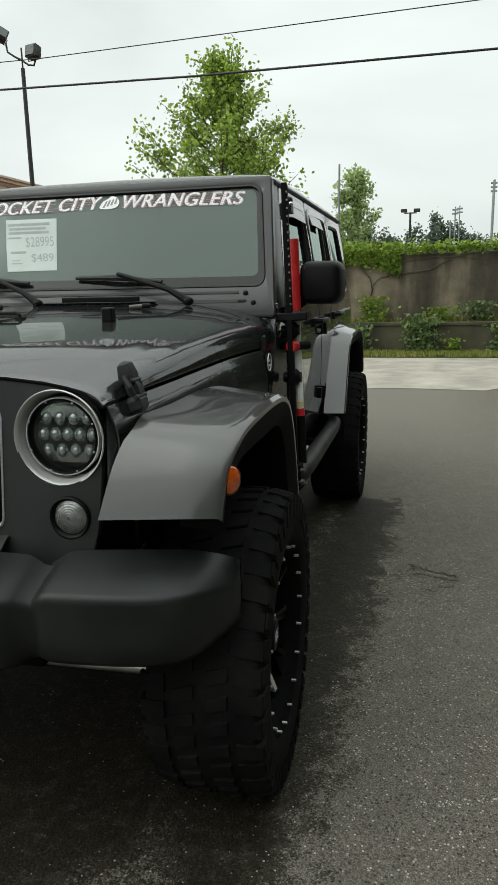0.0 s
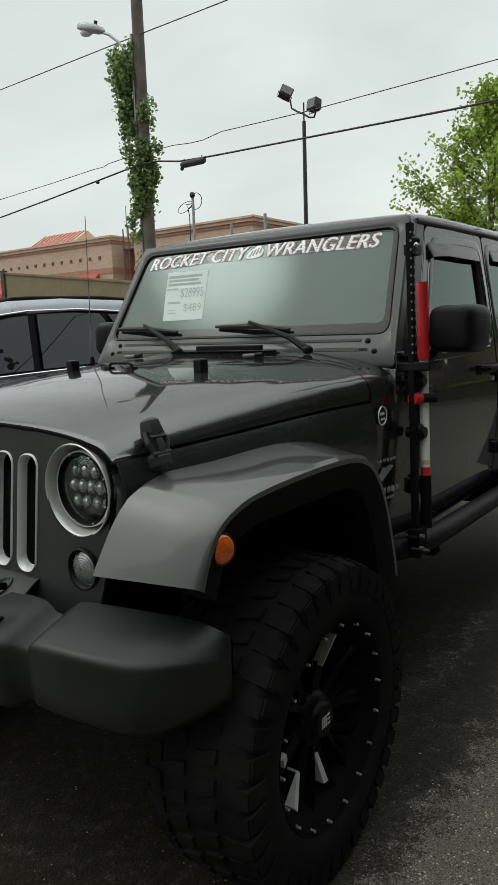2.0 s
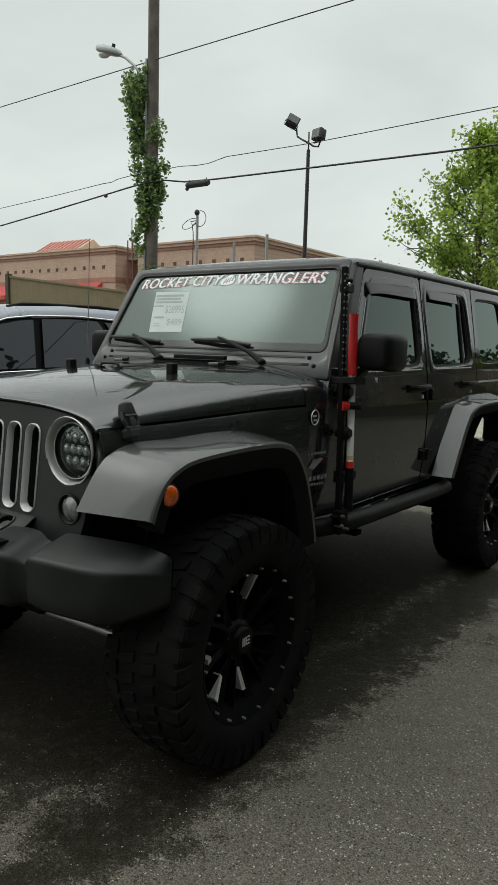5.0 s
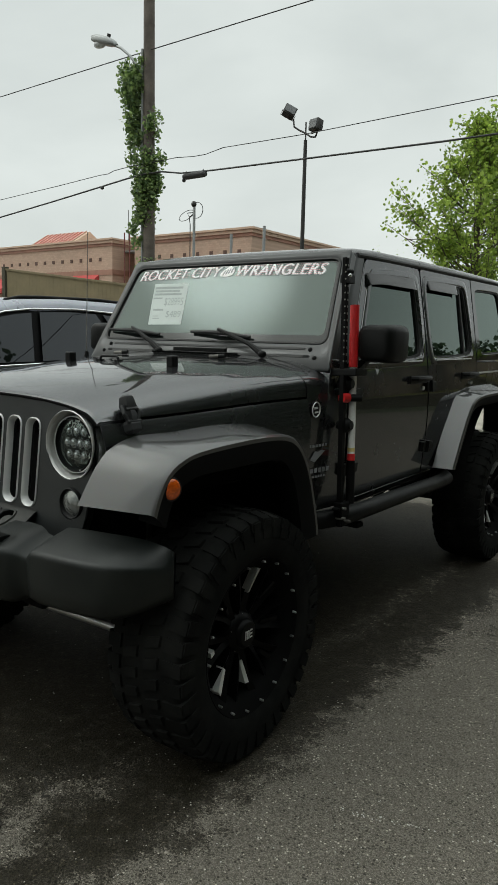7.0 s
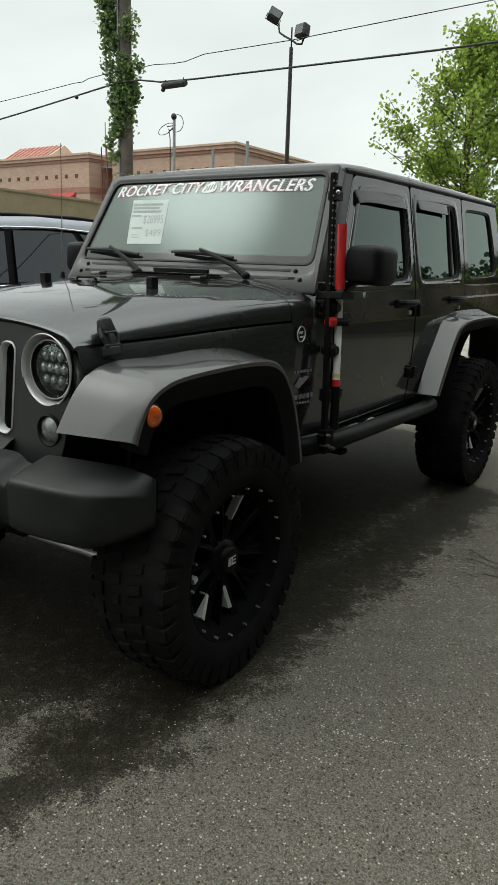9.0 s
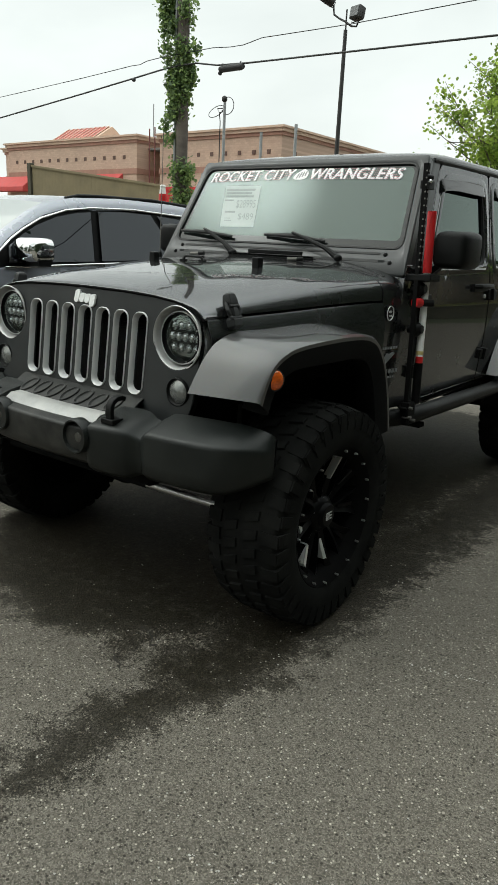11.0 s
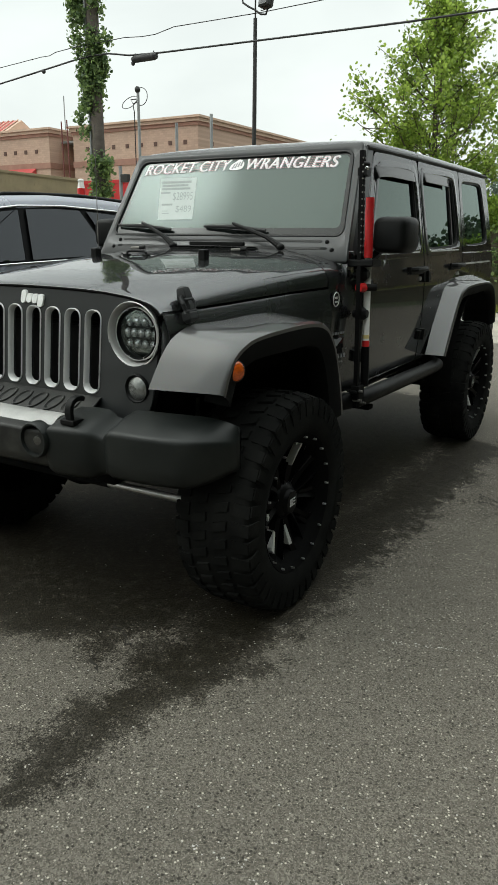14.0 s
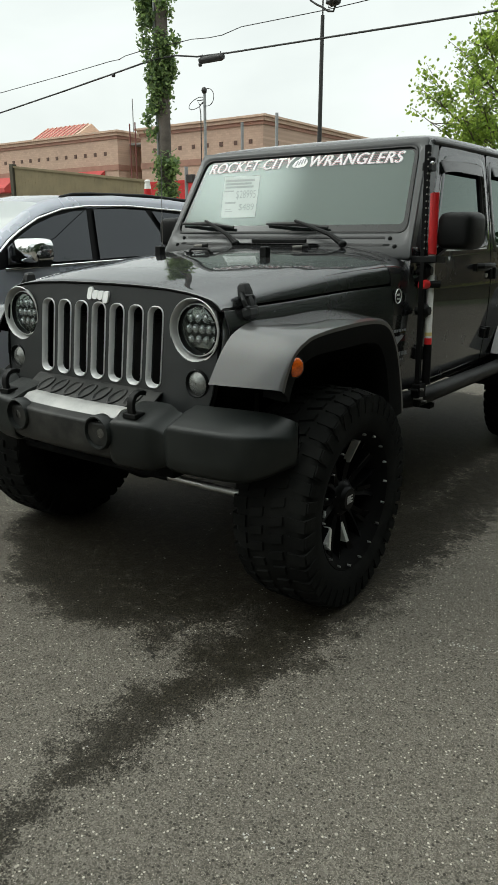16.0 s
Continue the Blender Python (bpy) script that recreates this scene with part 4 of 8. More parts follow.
    bm = boxes(((0, 2.83, 1.288), (0.006, 3.6, 1.3)))
    bmesh.ops.transform(bm, matrix=pose(s * side_x(1.29) - 0.001, 0, 0), verts=bm.verts[:])
    part("side_moulding", bm, SILVER, quarter, "pale body line moulding")
    part("tail_lamp", boxes(((s * 0.7 - 0.06, 3.7, 1.08), (s * 0.7 + 0.06, 3.76, 1.3))), RED, car, "red tail lamp", bevel=0.012)
    part("fuel_step_rail", boxes(((s * 0.75 - 0.02, 0.97, 0.69), (s * 0.75 + 0.012, 2.14, 0.733))), PAINT, car, bevel=0.01)
    # gutter between door tops and roof
    bm = bmesh.new()
    loft(bm, [[Vector((s * (table([(1.16, 0.70), (3.6, 0.703)], y) + dx), y, table([(1.16, 1.9), (1.9, 1.913), (3.6, 1.93)], y) + dz)) for dx, dz in ((-0.02, -0.014), (0.006, -0.012), (0.01, -0.002), (0.004, 0.008), (-0.02, 0.008))] for y in spans(1.17, 3.6, 12)], True)
    part("roof_gutter", bm, SEAL, car)

# roof
ROOF = [(-1, -0.05), (-0.992, -0.03), (-0.972, -0.014), (-0.93, -0.006), (-0.8, 0.0), (-0.5, 0.005), (0, 0.008), (0.5, 0.005), (0.8, 0.0), (0.93, -0.006), (0.972, -0.014), (0.992, -0.03), (1, -0.05)]
for name, ys in (("front_roof_panel", [(1.11, 0.690, 1.893, 0.1), (1.114, 0.697, 1.908, 0.15), (1.128, 0.699, 1.919, 0.35), (1.16, 0.7, 1.93, 0.7), (1.22, 0.701, 1.941, 1.0), (1.4, 0.703, 1.952, 1.0), (1.93, 0.704, 1.962, 1.0)]), ("rear_roof_panel", [(1.938, 0.704, 1.962, 1.0), (2.6, 0.704, 1.968, 1.0), (3.3, 0.704, 1.97, 1.0), (3.52, 0.703, 1.967, 1.0), (3.58, 0.695, 1.955, 1.0), (3.62, 0.68, 1.925, 1.0)])):
    bm = bmesh.new()
    rings = [[Vector((u * w, y, z + d * (arch if d > 0 else 0.4 + 0.6 * arch))) for u, d in ROOF] for y, w, z, arch in ys]
    loft(bm, rings, False)
    part(name, bm, TOP_PAINT, car, "dark grey hardtop roof panel", sharp=45, solid=0.03)
part("tailgate", boxes(((-0.72, 3.66, 0.72), (0.72, 3.72, 1.36)), ((-0.68, 3.6, 1.36), (0.68, 3.64, 1.9))), PAINT, car, bevel=0.02)
part("headliner", boxes(((-0.68, 1.14, 1.885), (0.68, 3.58, 1.9))), INTERIOR, car)
part("rear_bumper", boxes(((-0.82, 3.74, 0.66), (0.82, 3.9, 0.84))), PLASTIC, car, bevel=0.03, segments=3)

# ---- flares ----
FRONT_ARC = [(-0.452, 0.962), (-0.432, 1.02), (-0.397, 1.082), (-0.337, 1.122), (-0.25, 1.139), (-0.08, 1.148), (0.1, 1.149), (0.24, 1.138), (0.33, 1.108), (0.39, 1.05), (0.435, 0.975), (0.475, 0.87), (0.505, 0.77), (0.52, 0.7)]
FRONT_IN = [(-0.505, 0.96), (-0.476, 1.02), (-0.44, 1.085), (-0.385, 1.14), (-0.28, 1.158), (-0.08, 1.158), (0.12, 1.165), (0.28, 1.158), (0.42, 1.128), (0.5, 1.065), (0.545, 0.975), (0.575, 0.87), (0.595, 0.77), (0.605, 0.7)]
REAR_ARC = [(2.1, 0.745), (2.165, 0.84), (2.235, 0.94), (2.31, 1.04), (2.39, 1.115), (2.48, 1.15), (2.6, 1.165), (2.8, 1.17), (3.02, 1.168), (3.2, 1.155), (3.33, 1.115), (3.42, 1.03), (3.47, 0.93), (3.5, 0.84)]
REAR_IN = [(2.075, 0.748), (2.135, 0.85), (2.205, 0.955), (2.285, 1.06), (2.37, 1.15), (2.47, 1.19), (2.6, 1.205), (2.8, 1.21), (3.02, 1.208), (3.22, 1.195), (3.37, 1.145), (3.47, 1.045), (3.525, 0.935), (3.56, 0.84)]


def flare(sign, arc, inner, x_in, x_out, lip_depth, label):
    rings = []
    arc2 = [(curve([(i, a[0]) for i, a in enumerate(arc)], k), curve([(i, a[1]) for i, a in enumerate(arc)], k)) for k in spans(0, len(arc) - 1, 39)]
    inn2 = [(curve([(i, a[0]) for i, a in enumerate(inner)], k), curve([(i, a[1]) for i, a in enumerate(inner)], k)) for k in spans(0, len(inner) - 1, 39)]
    cy = (arc[0][0] + arc[-1][0]) / 2
    lips = []
    for (y, z), (yi, zi) in zip(arc2, inn2):
        xi = x_in(yi)
        o = Vector((x_out(y), y, z))
        i = Vector((xi, yi, zi))
        inward = Vector((0, cy - y, 0.62 - z)).normalized()
        d = o - i
        pts = [i, i + d * 0.3, i + d * 0.62, i + d * 0.95, o + inward * 0.008, o + inward * 0.022]
        rings.append([Vector((sign * p.x, p.y, p.z)) for p in pts])
        lip_pts = [o + inward * 0.022, o + inward * 0.05 + Vector((-0.004, 0, 0)), o + inward * lip_depth + Vector((-0.02, 0, 0)), o + inward * (lip_depth + 0.004) + Vector((-0.05, 0, 0)), o + inward * (lip_depth - 0.02) + Vector((-0.12, 0, 0))]
        lips.append([Vector((sign * p.x, p.y, p.z)) for p in lip_pts])
    ob = part("wheel_flare", loft(bmesh.new(), rings, False), FLARE, car, label, sharp=30, solid=0.006)
    part("flare_lip", loft(bmesh.new(), lips, False), SHADED_LIP, ob, "inner flare edge, its shade painted in as black", sharp=55, solid=0.006)
    return ob


for s in (1, -1):
    fl = flare(s, FRONT_ARC, FRONT_IN, lambda y: table([(-0.505, 0.622), (-0.375, 0.664), (-0.2, fender_x(-0.2) + 0.004)], y) if y < -0.2 else fender_x(y) + 0.004, lambda y: table([(-0.452, 0.893), (-0.34, 0.912)], y), 0.10, "grey moulded front wheel flare")
    flare(s, REAR_ARC, REAR_IN, lambda y: side_x(1.1) - 0.006, lambda y: 0.915, 0.08, "grey moulded rear wheel flare")
    # amber side marker on the lip
    bm = bmesh.new()
    ball(bm, (0, 0, 0), 0.034, (0.4, 0.82, 1.0), 20)
    bmesh.ops.transform(bm, matrix=pose(s * 0.9, -0.376, 1.031, 0, 0, -s * 34), verts=bm.verts[:])
    part("side_marker", bm, AMBER, fl, "orange oval side marker", sharp=60)
    bm = lathe(bmesh.new(), [(s * -0.004, 0.037), (s * 0.003, 0.037), (s * 0.004, 0.034), (s * 0.001, 0.032)], (0, 0, 0), "x", 24)
    bmesh.ops.transform(bm, matrix=pose(s * 0.899, -0.375, 1.031, 0, 0, -s * 34) @ Matrix.Diagonal((1, 0.84, 1.02, 1)), verts=bm.verts[:])
    part("marker_rim", bm, SEAL, fl)
    # inner arch liners and step bar
    bm = bmesh.new()
    loft(bm, [[Vector((s * x, 0.0 + 0.53 * math.cos(a), 0.56 + 0.56 * math.sin(a))) for a in spans(0.2, math.pi - 0.95, 20)] for x in (0.52, 0.86)], False)
    part("arch_liner", bm, UNDERBODY, car)
    bm = bmesh.new()
    loft(bm, [[Vector((s * x, WHEELBASE + 0.52 * math.cos(a), 0.58 + 0.55 * math.sin(a))) for a in spans(-0.2, math.pi + 0.2, 20)] for x in (0.52, 0.88)], False)
    part("arch_liner", bm, UNDERBODY, car)
    part("arch_wall", boxes(((s * 0.685 - 0.008, -0.36, 0.935), (s * 0.685 + 0.008, 0.42, 1.1))), UNDERBODY, car)
    for y0_, y1_ in ((-0.38, 0.62), (2.4, 3.5)):
        part("arch_wall", boxes(((s * 0.53 - 0.01, y0_, 0.66), (s * 0.53 + 0.01, y1_, 1.15))), UNDERBODY, car)
    bar = tube(bmesh.new(), [(s * 0.7, 0.66, 0.68), (s * 0.78, 0.76, 0.685), (s * 0.838, 0.88, 0.69), (s * 0.848, 1.1, 0.69), (s * 0.848, 2.05, 0.672), (s * 0.84, 2.2, 0.67), (s * 0.78, 2.3, 0.665), (s * 0.7, 2.36, 0.665)], 0.042, 14)
    step = part("step_bar", bar, PLASTIC, car, "black tubular side step", sharp=60)
    for y in (1.05, 1.95):
        part("step_bracket", boxes(((s * 0.64 - 0.2, y - 0.03, 0.6), (s * 0.64 + 0.2, y + 0.03, 0.625))), UNDERBODY, step, bevel=0.005)
    # door mirror
    bm = bmesh.new()
    rings = []
    for y, k, cx in ((0.905, 0.7, 0.925), (0.912, 0.86, 0.926), (0.93, 0.95, 0.928), (0.97, 1.0, 0.93), (1.04, 1.02, 0.93), (1.1, 1.0, 0.928), (1.112, 0.95, 0.928)):
        rings.append([Vector((s * (cx + u), y, 1.478 + v)) for u, v in rounded(0.165 * k, 0.168 * k, 0.036 * k, 5)])
    loft(bm, rings)
    if s < 0:
        bmesh.ops.translate(bm, vec=(0.07, 0.03, 0), verts=bm.verts[:])
    mirror = part("door_mirror", bm, PLASTIC, car, "black plastic door mirror", sharp=50)
    part("mirror_glass", prism(bmesh.new(), rounded(0.145, 0.14, 0.03, 4), lambda u, v, w: Vector((s * (0.928 + u) - (0.07 if s < 0 else 0) * -1, 1.1125 + w + (0.03 if s < 0 else 0), 1.478 + v)), 0.002), CHROME, mirror)
    bm = bmesh.new()
    loft(bm, [[Vector((s * x, y + dy, z + dz)) for dy, dz in ((-0.025, -0.018), (0.025, -0.018), (0.025, 0.018), (-0.025, 0.018))] for x, y, z in ((0.785, 1.03, 1.36), (0.83, 1.01, 1.385), (0.88, 0.985, 1.42))])
    part("mirror_arm", bm, PLASTIC, mirror, sharp=40)
    # round badge and plain decal on the cowl side
    bm = rods(((s * 0.757, 0.712, 1.188), (s * 0.766, 0.712, 1.188), 0.034), n=28)
    badge = part("cowl_badge", bm, PLASTIC, car, "round dark badge with pale rim", sharp=40)
    part("badge_rim", lathe(bmesh.new(), [(0.0, 0.029), (s * 0.003, 0.031), (s * 0.003, 0.034), (0, 0.035)], (s * 0.766, 0.712, 1.188), "x", 28), SILVER, badge)
    part("badge_marks", boxes(((s * 0.7665 - 0.001, 0.695, 1.19), (s * 0.7665 + 0.001, 0.725, 1.2)), ((s * 0.7665 - 0.001, 0.7, 1.172), (s * 0.7665 + 0.001, 0.73, 1.18))), SILVER, badge)

# decals low on the cowl side, as plain shapes
bm = bmesh.new()
for y0, y1, z0, z1 in ((0.68, 0.81, 1.02, 1.032), (0.665, 0.83, 0.905, 0.925), (0.69, 0.8, 0.882, 0.892)):
    for k in range(6):
        a = y0 + (y1 - y0) * k / 6
        b = a + (y1 - y0) / 6 * 0.72
        prism(bm, [(a, z0), (b, z0), (b, z1), (a, z1)], lambda u, v, w: Vector((fender_x(u) + 0.0065 + w, u, v)), 0.0006)
prism(bm, [(0.69, 0.965), (0.72, 0.952), (0.735, 0.975), (0.77, 0.985), (0.79, 1.0), (0.765, 1.005), (0.74, 0.998), (0.72, 1.003), (0.71, 0.985)], lambda u, v, w: Vector((fender_x(u) + 0.0065 + w, u, v)), 0.0006)
part("side_decal", bm, DECAL_GREY, car, "small grey side decal shapes", sharp=0, kind="stuff")

# antenna on the passenger cowl
bm = rods(((-0.68, 0.69, 1.37), (-0.68, 0.69, 1.4), 0.014, 0.009))
aerial = part("antenna", bm, PLASTIC, car, "thin whip antenna with black base", sharp=40)
part("antenna_whip", rods(((-0.68, 0.69, 1.4), (-0.672, 0.70, 2.03), 0.0026, 0.0016), n=6), DULL_STEEL, aerial)

# ---- front bumper ----


def bumper_skin(rows, name, material, label, sl=1.0, **more):
    """rows: x, front y, back y, top z, bottom z."""
    rings = []
    for x, yf, yb, zt, zb in rows:
        h = zt - zb
        rings.append([Vector((x, y, z)) for y, z in ((yb, zt), (yf + 0.03 + (yb - yf) * 0.3, zt - 0.02 * sl), (yf + 0.014, zt - 0.043 * sl), (yf + 0.006, zt - 0.047 * sl), (yf + 0.001, zt - 0.055 * sl), (yf, zt - 0.066 * sl), (yf + 0.002, zb + h * 0.3), (yf + 0.008, zb + 0.02), (yf + 0.03, zb), (yb, zb))])
    return part(name, loft(bmesh.new(), rings), material, car, label, sharp=44, **more)


mid_bar = bumper_skin([(x, -0.684 + 0.16 * abs(x) ** 2, -0.53, 0.832, 0.655) for x in spans(-0.285, 0.285, 10)], "bumper_middle", BUMPER_GREY, "dark metal bumper middle with worn paint", 0.7)
bm = bmesh.new()
loft(bm, [[Vector((x, y + 0.16 * x * x, z)) for y, z in ((-0.56, 0.836), (-0.605, 0.8335), (-0.645, 0.806), (-0.663, 0.797), (-0.66, 0.79), (-0.565, 0.82))] for x in spans(-0.275, 0.275, 10)])
part("bumper_top_strip", bm, DULL_SILVER, mid_bar, "dull silver bumper top edge", sharp=50)
for s in (1, -1):
    bumper_skin([(s * x, yf, -0.5, zt, zb) for x, yf, zt, zb in ((0.285, -0.672, 0.842, 0.642), (0.292, -0.674, 0.856, 0.637), (0.31, -0.673, 0.862, 0.635), (0.4, -0.66, 0.864, 0.634), (0.44, -0.65, 0.862, 0.635), (0.462, -0.636, 0.852, 0.64), (0.475, -0.618, 0.842, 0.648), (0.5, -0.606, 0.838, 0.65))], "bumper_shoulder", BUMPER, "black plastic bumper shoulder", 1.0)
    plan = [(0.485, -0.598), (0.5, -0.608), (0.53, -0.617), (0.66, -0.607), (0.76, -0.59), (0.81, -0.572), (0.845, -0.545), (0.872, -0.51), (0.895, -0.47), (0.912, -0.435), (0.92, -0.415)]
    rows = []
    for x in [*spans(0.485, 0.54, 7), *spans(0.58, 0.78, 6), *spans(0.795, 0.92, 12)]:
        out = max(0.0, x - 0.78) / 0.14
        rows.append((s * x, curve(plan, x), min(-0.385, -0.47 + 0.2 * (x - 0.49)), curve([(0.485, 0.838), (0.5, 0.846), (0.525, 0.862), (0.55, 0.866), (0.8, 0.866)], x) - 0.026 * out ** 2, 0.642 + 0.05 * out ** 2))
    bumper_skin(rows, "bumper_end", BUMPER, "black plastic bumper end cap, faded on top")
    # fog lamp
    c = Vector((s * 0.235, -0.674, 0.761))
    bm = bmesh.new()
    lathe(bm, [(0.03, 0.066), (-0.008, 0.066), (-0.016, 0.062), (-0.016, 0.057), (0.01, 0.052), (0.03, 0.05)], c, "y", 32)
    fog = part("fog_lamp", bm, BUMPER, mid_bar, "round fog lamp in a raised ring", sharp=50)
    bm = bmesh.new()
    lathe(bm, [(-0.002, 0.0005), (0.0, 0.02), (0.006, 0.038), (0.016, 0.051)], c, "y", 28)
    part("fog_lens", bm, FOG, fog)
    # tow hook
    x = s * 0.368
    bm = bmesh.new()
    hook = [(-0.628, 0.83), (-0.632, 0.865), (-0.63, 0.887), (-0.62, 0.904), (-0.602, 0.913), (-0.58, 0.913), (-0.565, 0.907)]
    rings = []
    for k, (y, z) in enumerate(hook):
        a, b = hook[max(0, k - 1)], hook[min(len(hook) - 1, k + 1)]
        n = Vector((0, -(b[1] - a[1]), b[0] - a[0])).normalized() * 0.009
        rings.append([Vector((x + e * 0.015, y, z)) + n * f for e, f in ((-1, -1), (1, -1), (1, 1), (-1, 1))])
    loft(bm, rings)
    box(bm, (x - 0.035, -0.645, 0.825), (x + 0.03, -0.59, 0.8445))
    part("tow_hook", bm, PLASTIC, car, "black tow hook", sharp=40, bevel=0.004)
bm = bmesh.new()
loft(bm, [[Vector((x, y, z)) for x in spans(-0.36, 0.36, 10)] for y, z in ((-0.56, 0.826), (-0.53, 0.845), (-0.47, 0.885), (-0.455, 0.89))], False)
shield = part("gap_shield", bm, BUMPER_GREY, car, "black perforated gap shield", solid=0.006)
for k in range(7):
    x = -0.255 + 0.085 * k
    bm = bmesh.new()
    m = pose(x, -0.512, 0.859, 33, 0, 0) @ Matrix.Rotation(radians(-28), 4, "Z") @ Matrix.Diagonal((0.8, 1.35, 1.0, 1))
    lathe(bm, [(-0.004, 0.036), (0.003, 0.034), (0.004, 0.030), (0.001, 0.027), (-0.003, 0.022), (-0.005, 0.0005)], (0, 0, 0), "z", 24)
    bmesh.ops.transform(bm, matrix=m, verts=bm.verts[:])
    part("shield_dimple", bm, BUMPER_GREY, shield, "worn oval scoop")
# axle, steering and springs
for y, r, cx, cr in ((0.0, 0.045, -0.2, 0.13), (WHEELBASE, 0.05, 0.0, 0.14)):
    bm = rods(((-0.66, y, HUB_Z), (0.66, y, HUB_Z), r))
    ball(bm, (cx, y, HUB_Z), cr, (1, 1, 1), 16)
    part("axle", bm, UNDERBODY, car, sharp=50)
# pale strip and thin line added behind the bumper end
part("line_bracket", prism(bmesh.new(), [(-0.148, 0.712), (-0.13, 0.726), (-0.092, 0.738), (-0.075, 0.75), (-0.078, 0.738), (-0.11, 0.722), (-0.14, 0.702)], lambda u, v, w: Vector((0.553 + 0.2 * (u + 0.11) - w, u, v)), 0.004), DULL_SILVER, car, "pale strip in the wheel arch", sharp=30)
part("pale_arch_line", tube(bmesh.new(), [(0.553, -0.115, 0.69), (0.556, -0.09, 0.704), (0.56, -0.07, 0.71)], 0.004, 6), DULL_SILVER, car, "thin pale line in the wheel arch", sharp=60)
# one rod in two tones: bright lit end, rest blackened for its shade
part("tie_rod", rods(((0.3, -0.37, 0.515), (0.672, -0.375, 0.523), 0.0165), n=12), STEEL, car, "steel tie rod end, kept bright where light reaches it", sharp=50)
part("tie_rod_shaded_part", rods(((-0.62, -0.36, 0.5), (0.3, -0.37, 0.515), 0.0185), n=12), UNDERBODY, car, sharp=50)
part("drag_link", rods(((-0.5, -0.24, 0.5), (0.42, -0.2, 0.6), 0.018), n=12), DULL_STEEL, car, sharp=50)
for s in (1, -1):
    bm = bmesh.new()
    tube(bm, [(s * 0.5 + 0.062 * math.cos(a), 0.0 + 0.062 * math.sin(a), 0.5 + a * 0.0085) for a in spans(0, 14 * math.pi, 110)], 0.008, 6)
    part("coil_spring", bm, UNDERBODY, car, sharp=60)
    bm = rods(((s * 0.55, -0.12, 0.42), (s * 0.53, -0.1, 0.72), 0.03), ((s * 0.53, -0.1, 0.72), (s * 0.52, -0.09, 0.98), 0.02), n=12)
    part("shock_absorber", bm, DULL_STEEL, car, sharp=50)
    bm = bmesh.new()
    prism(bm, [(-0.13, 0.704), (-0.075, 0.713), (-0.01, 0.716), (0.0, 0.722), (-0.01, 0.73), (-0.07, 0.728), (-0.125, 0.722)], lambda u, v, w: Vector((s * (0.49 + w), u, v)), 0.012)
    prism(bm, [(-0.075, 0.688), (-0.01, 0.697), (0.0, 0.702), (-0.07, 0.697)], lambda u, v, w: Vector((s * (0.49 + w), u, v)), 0.012)
    part("sway_bar_link", bm, STEEL, car, "bright steel link ends behind the bumper")

# ---- wheels ----


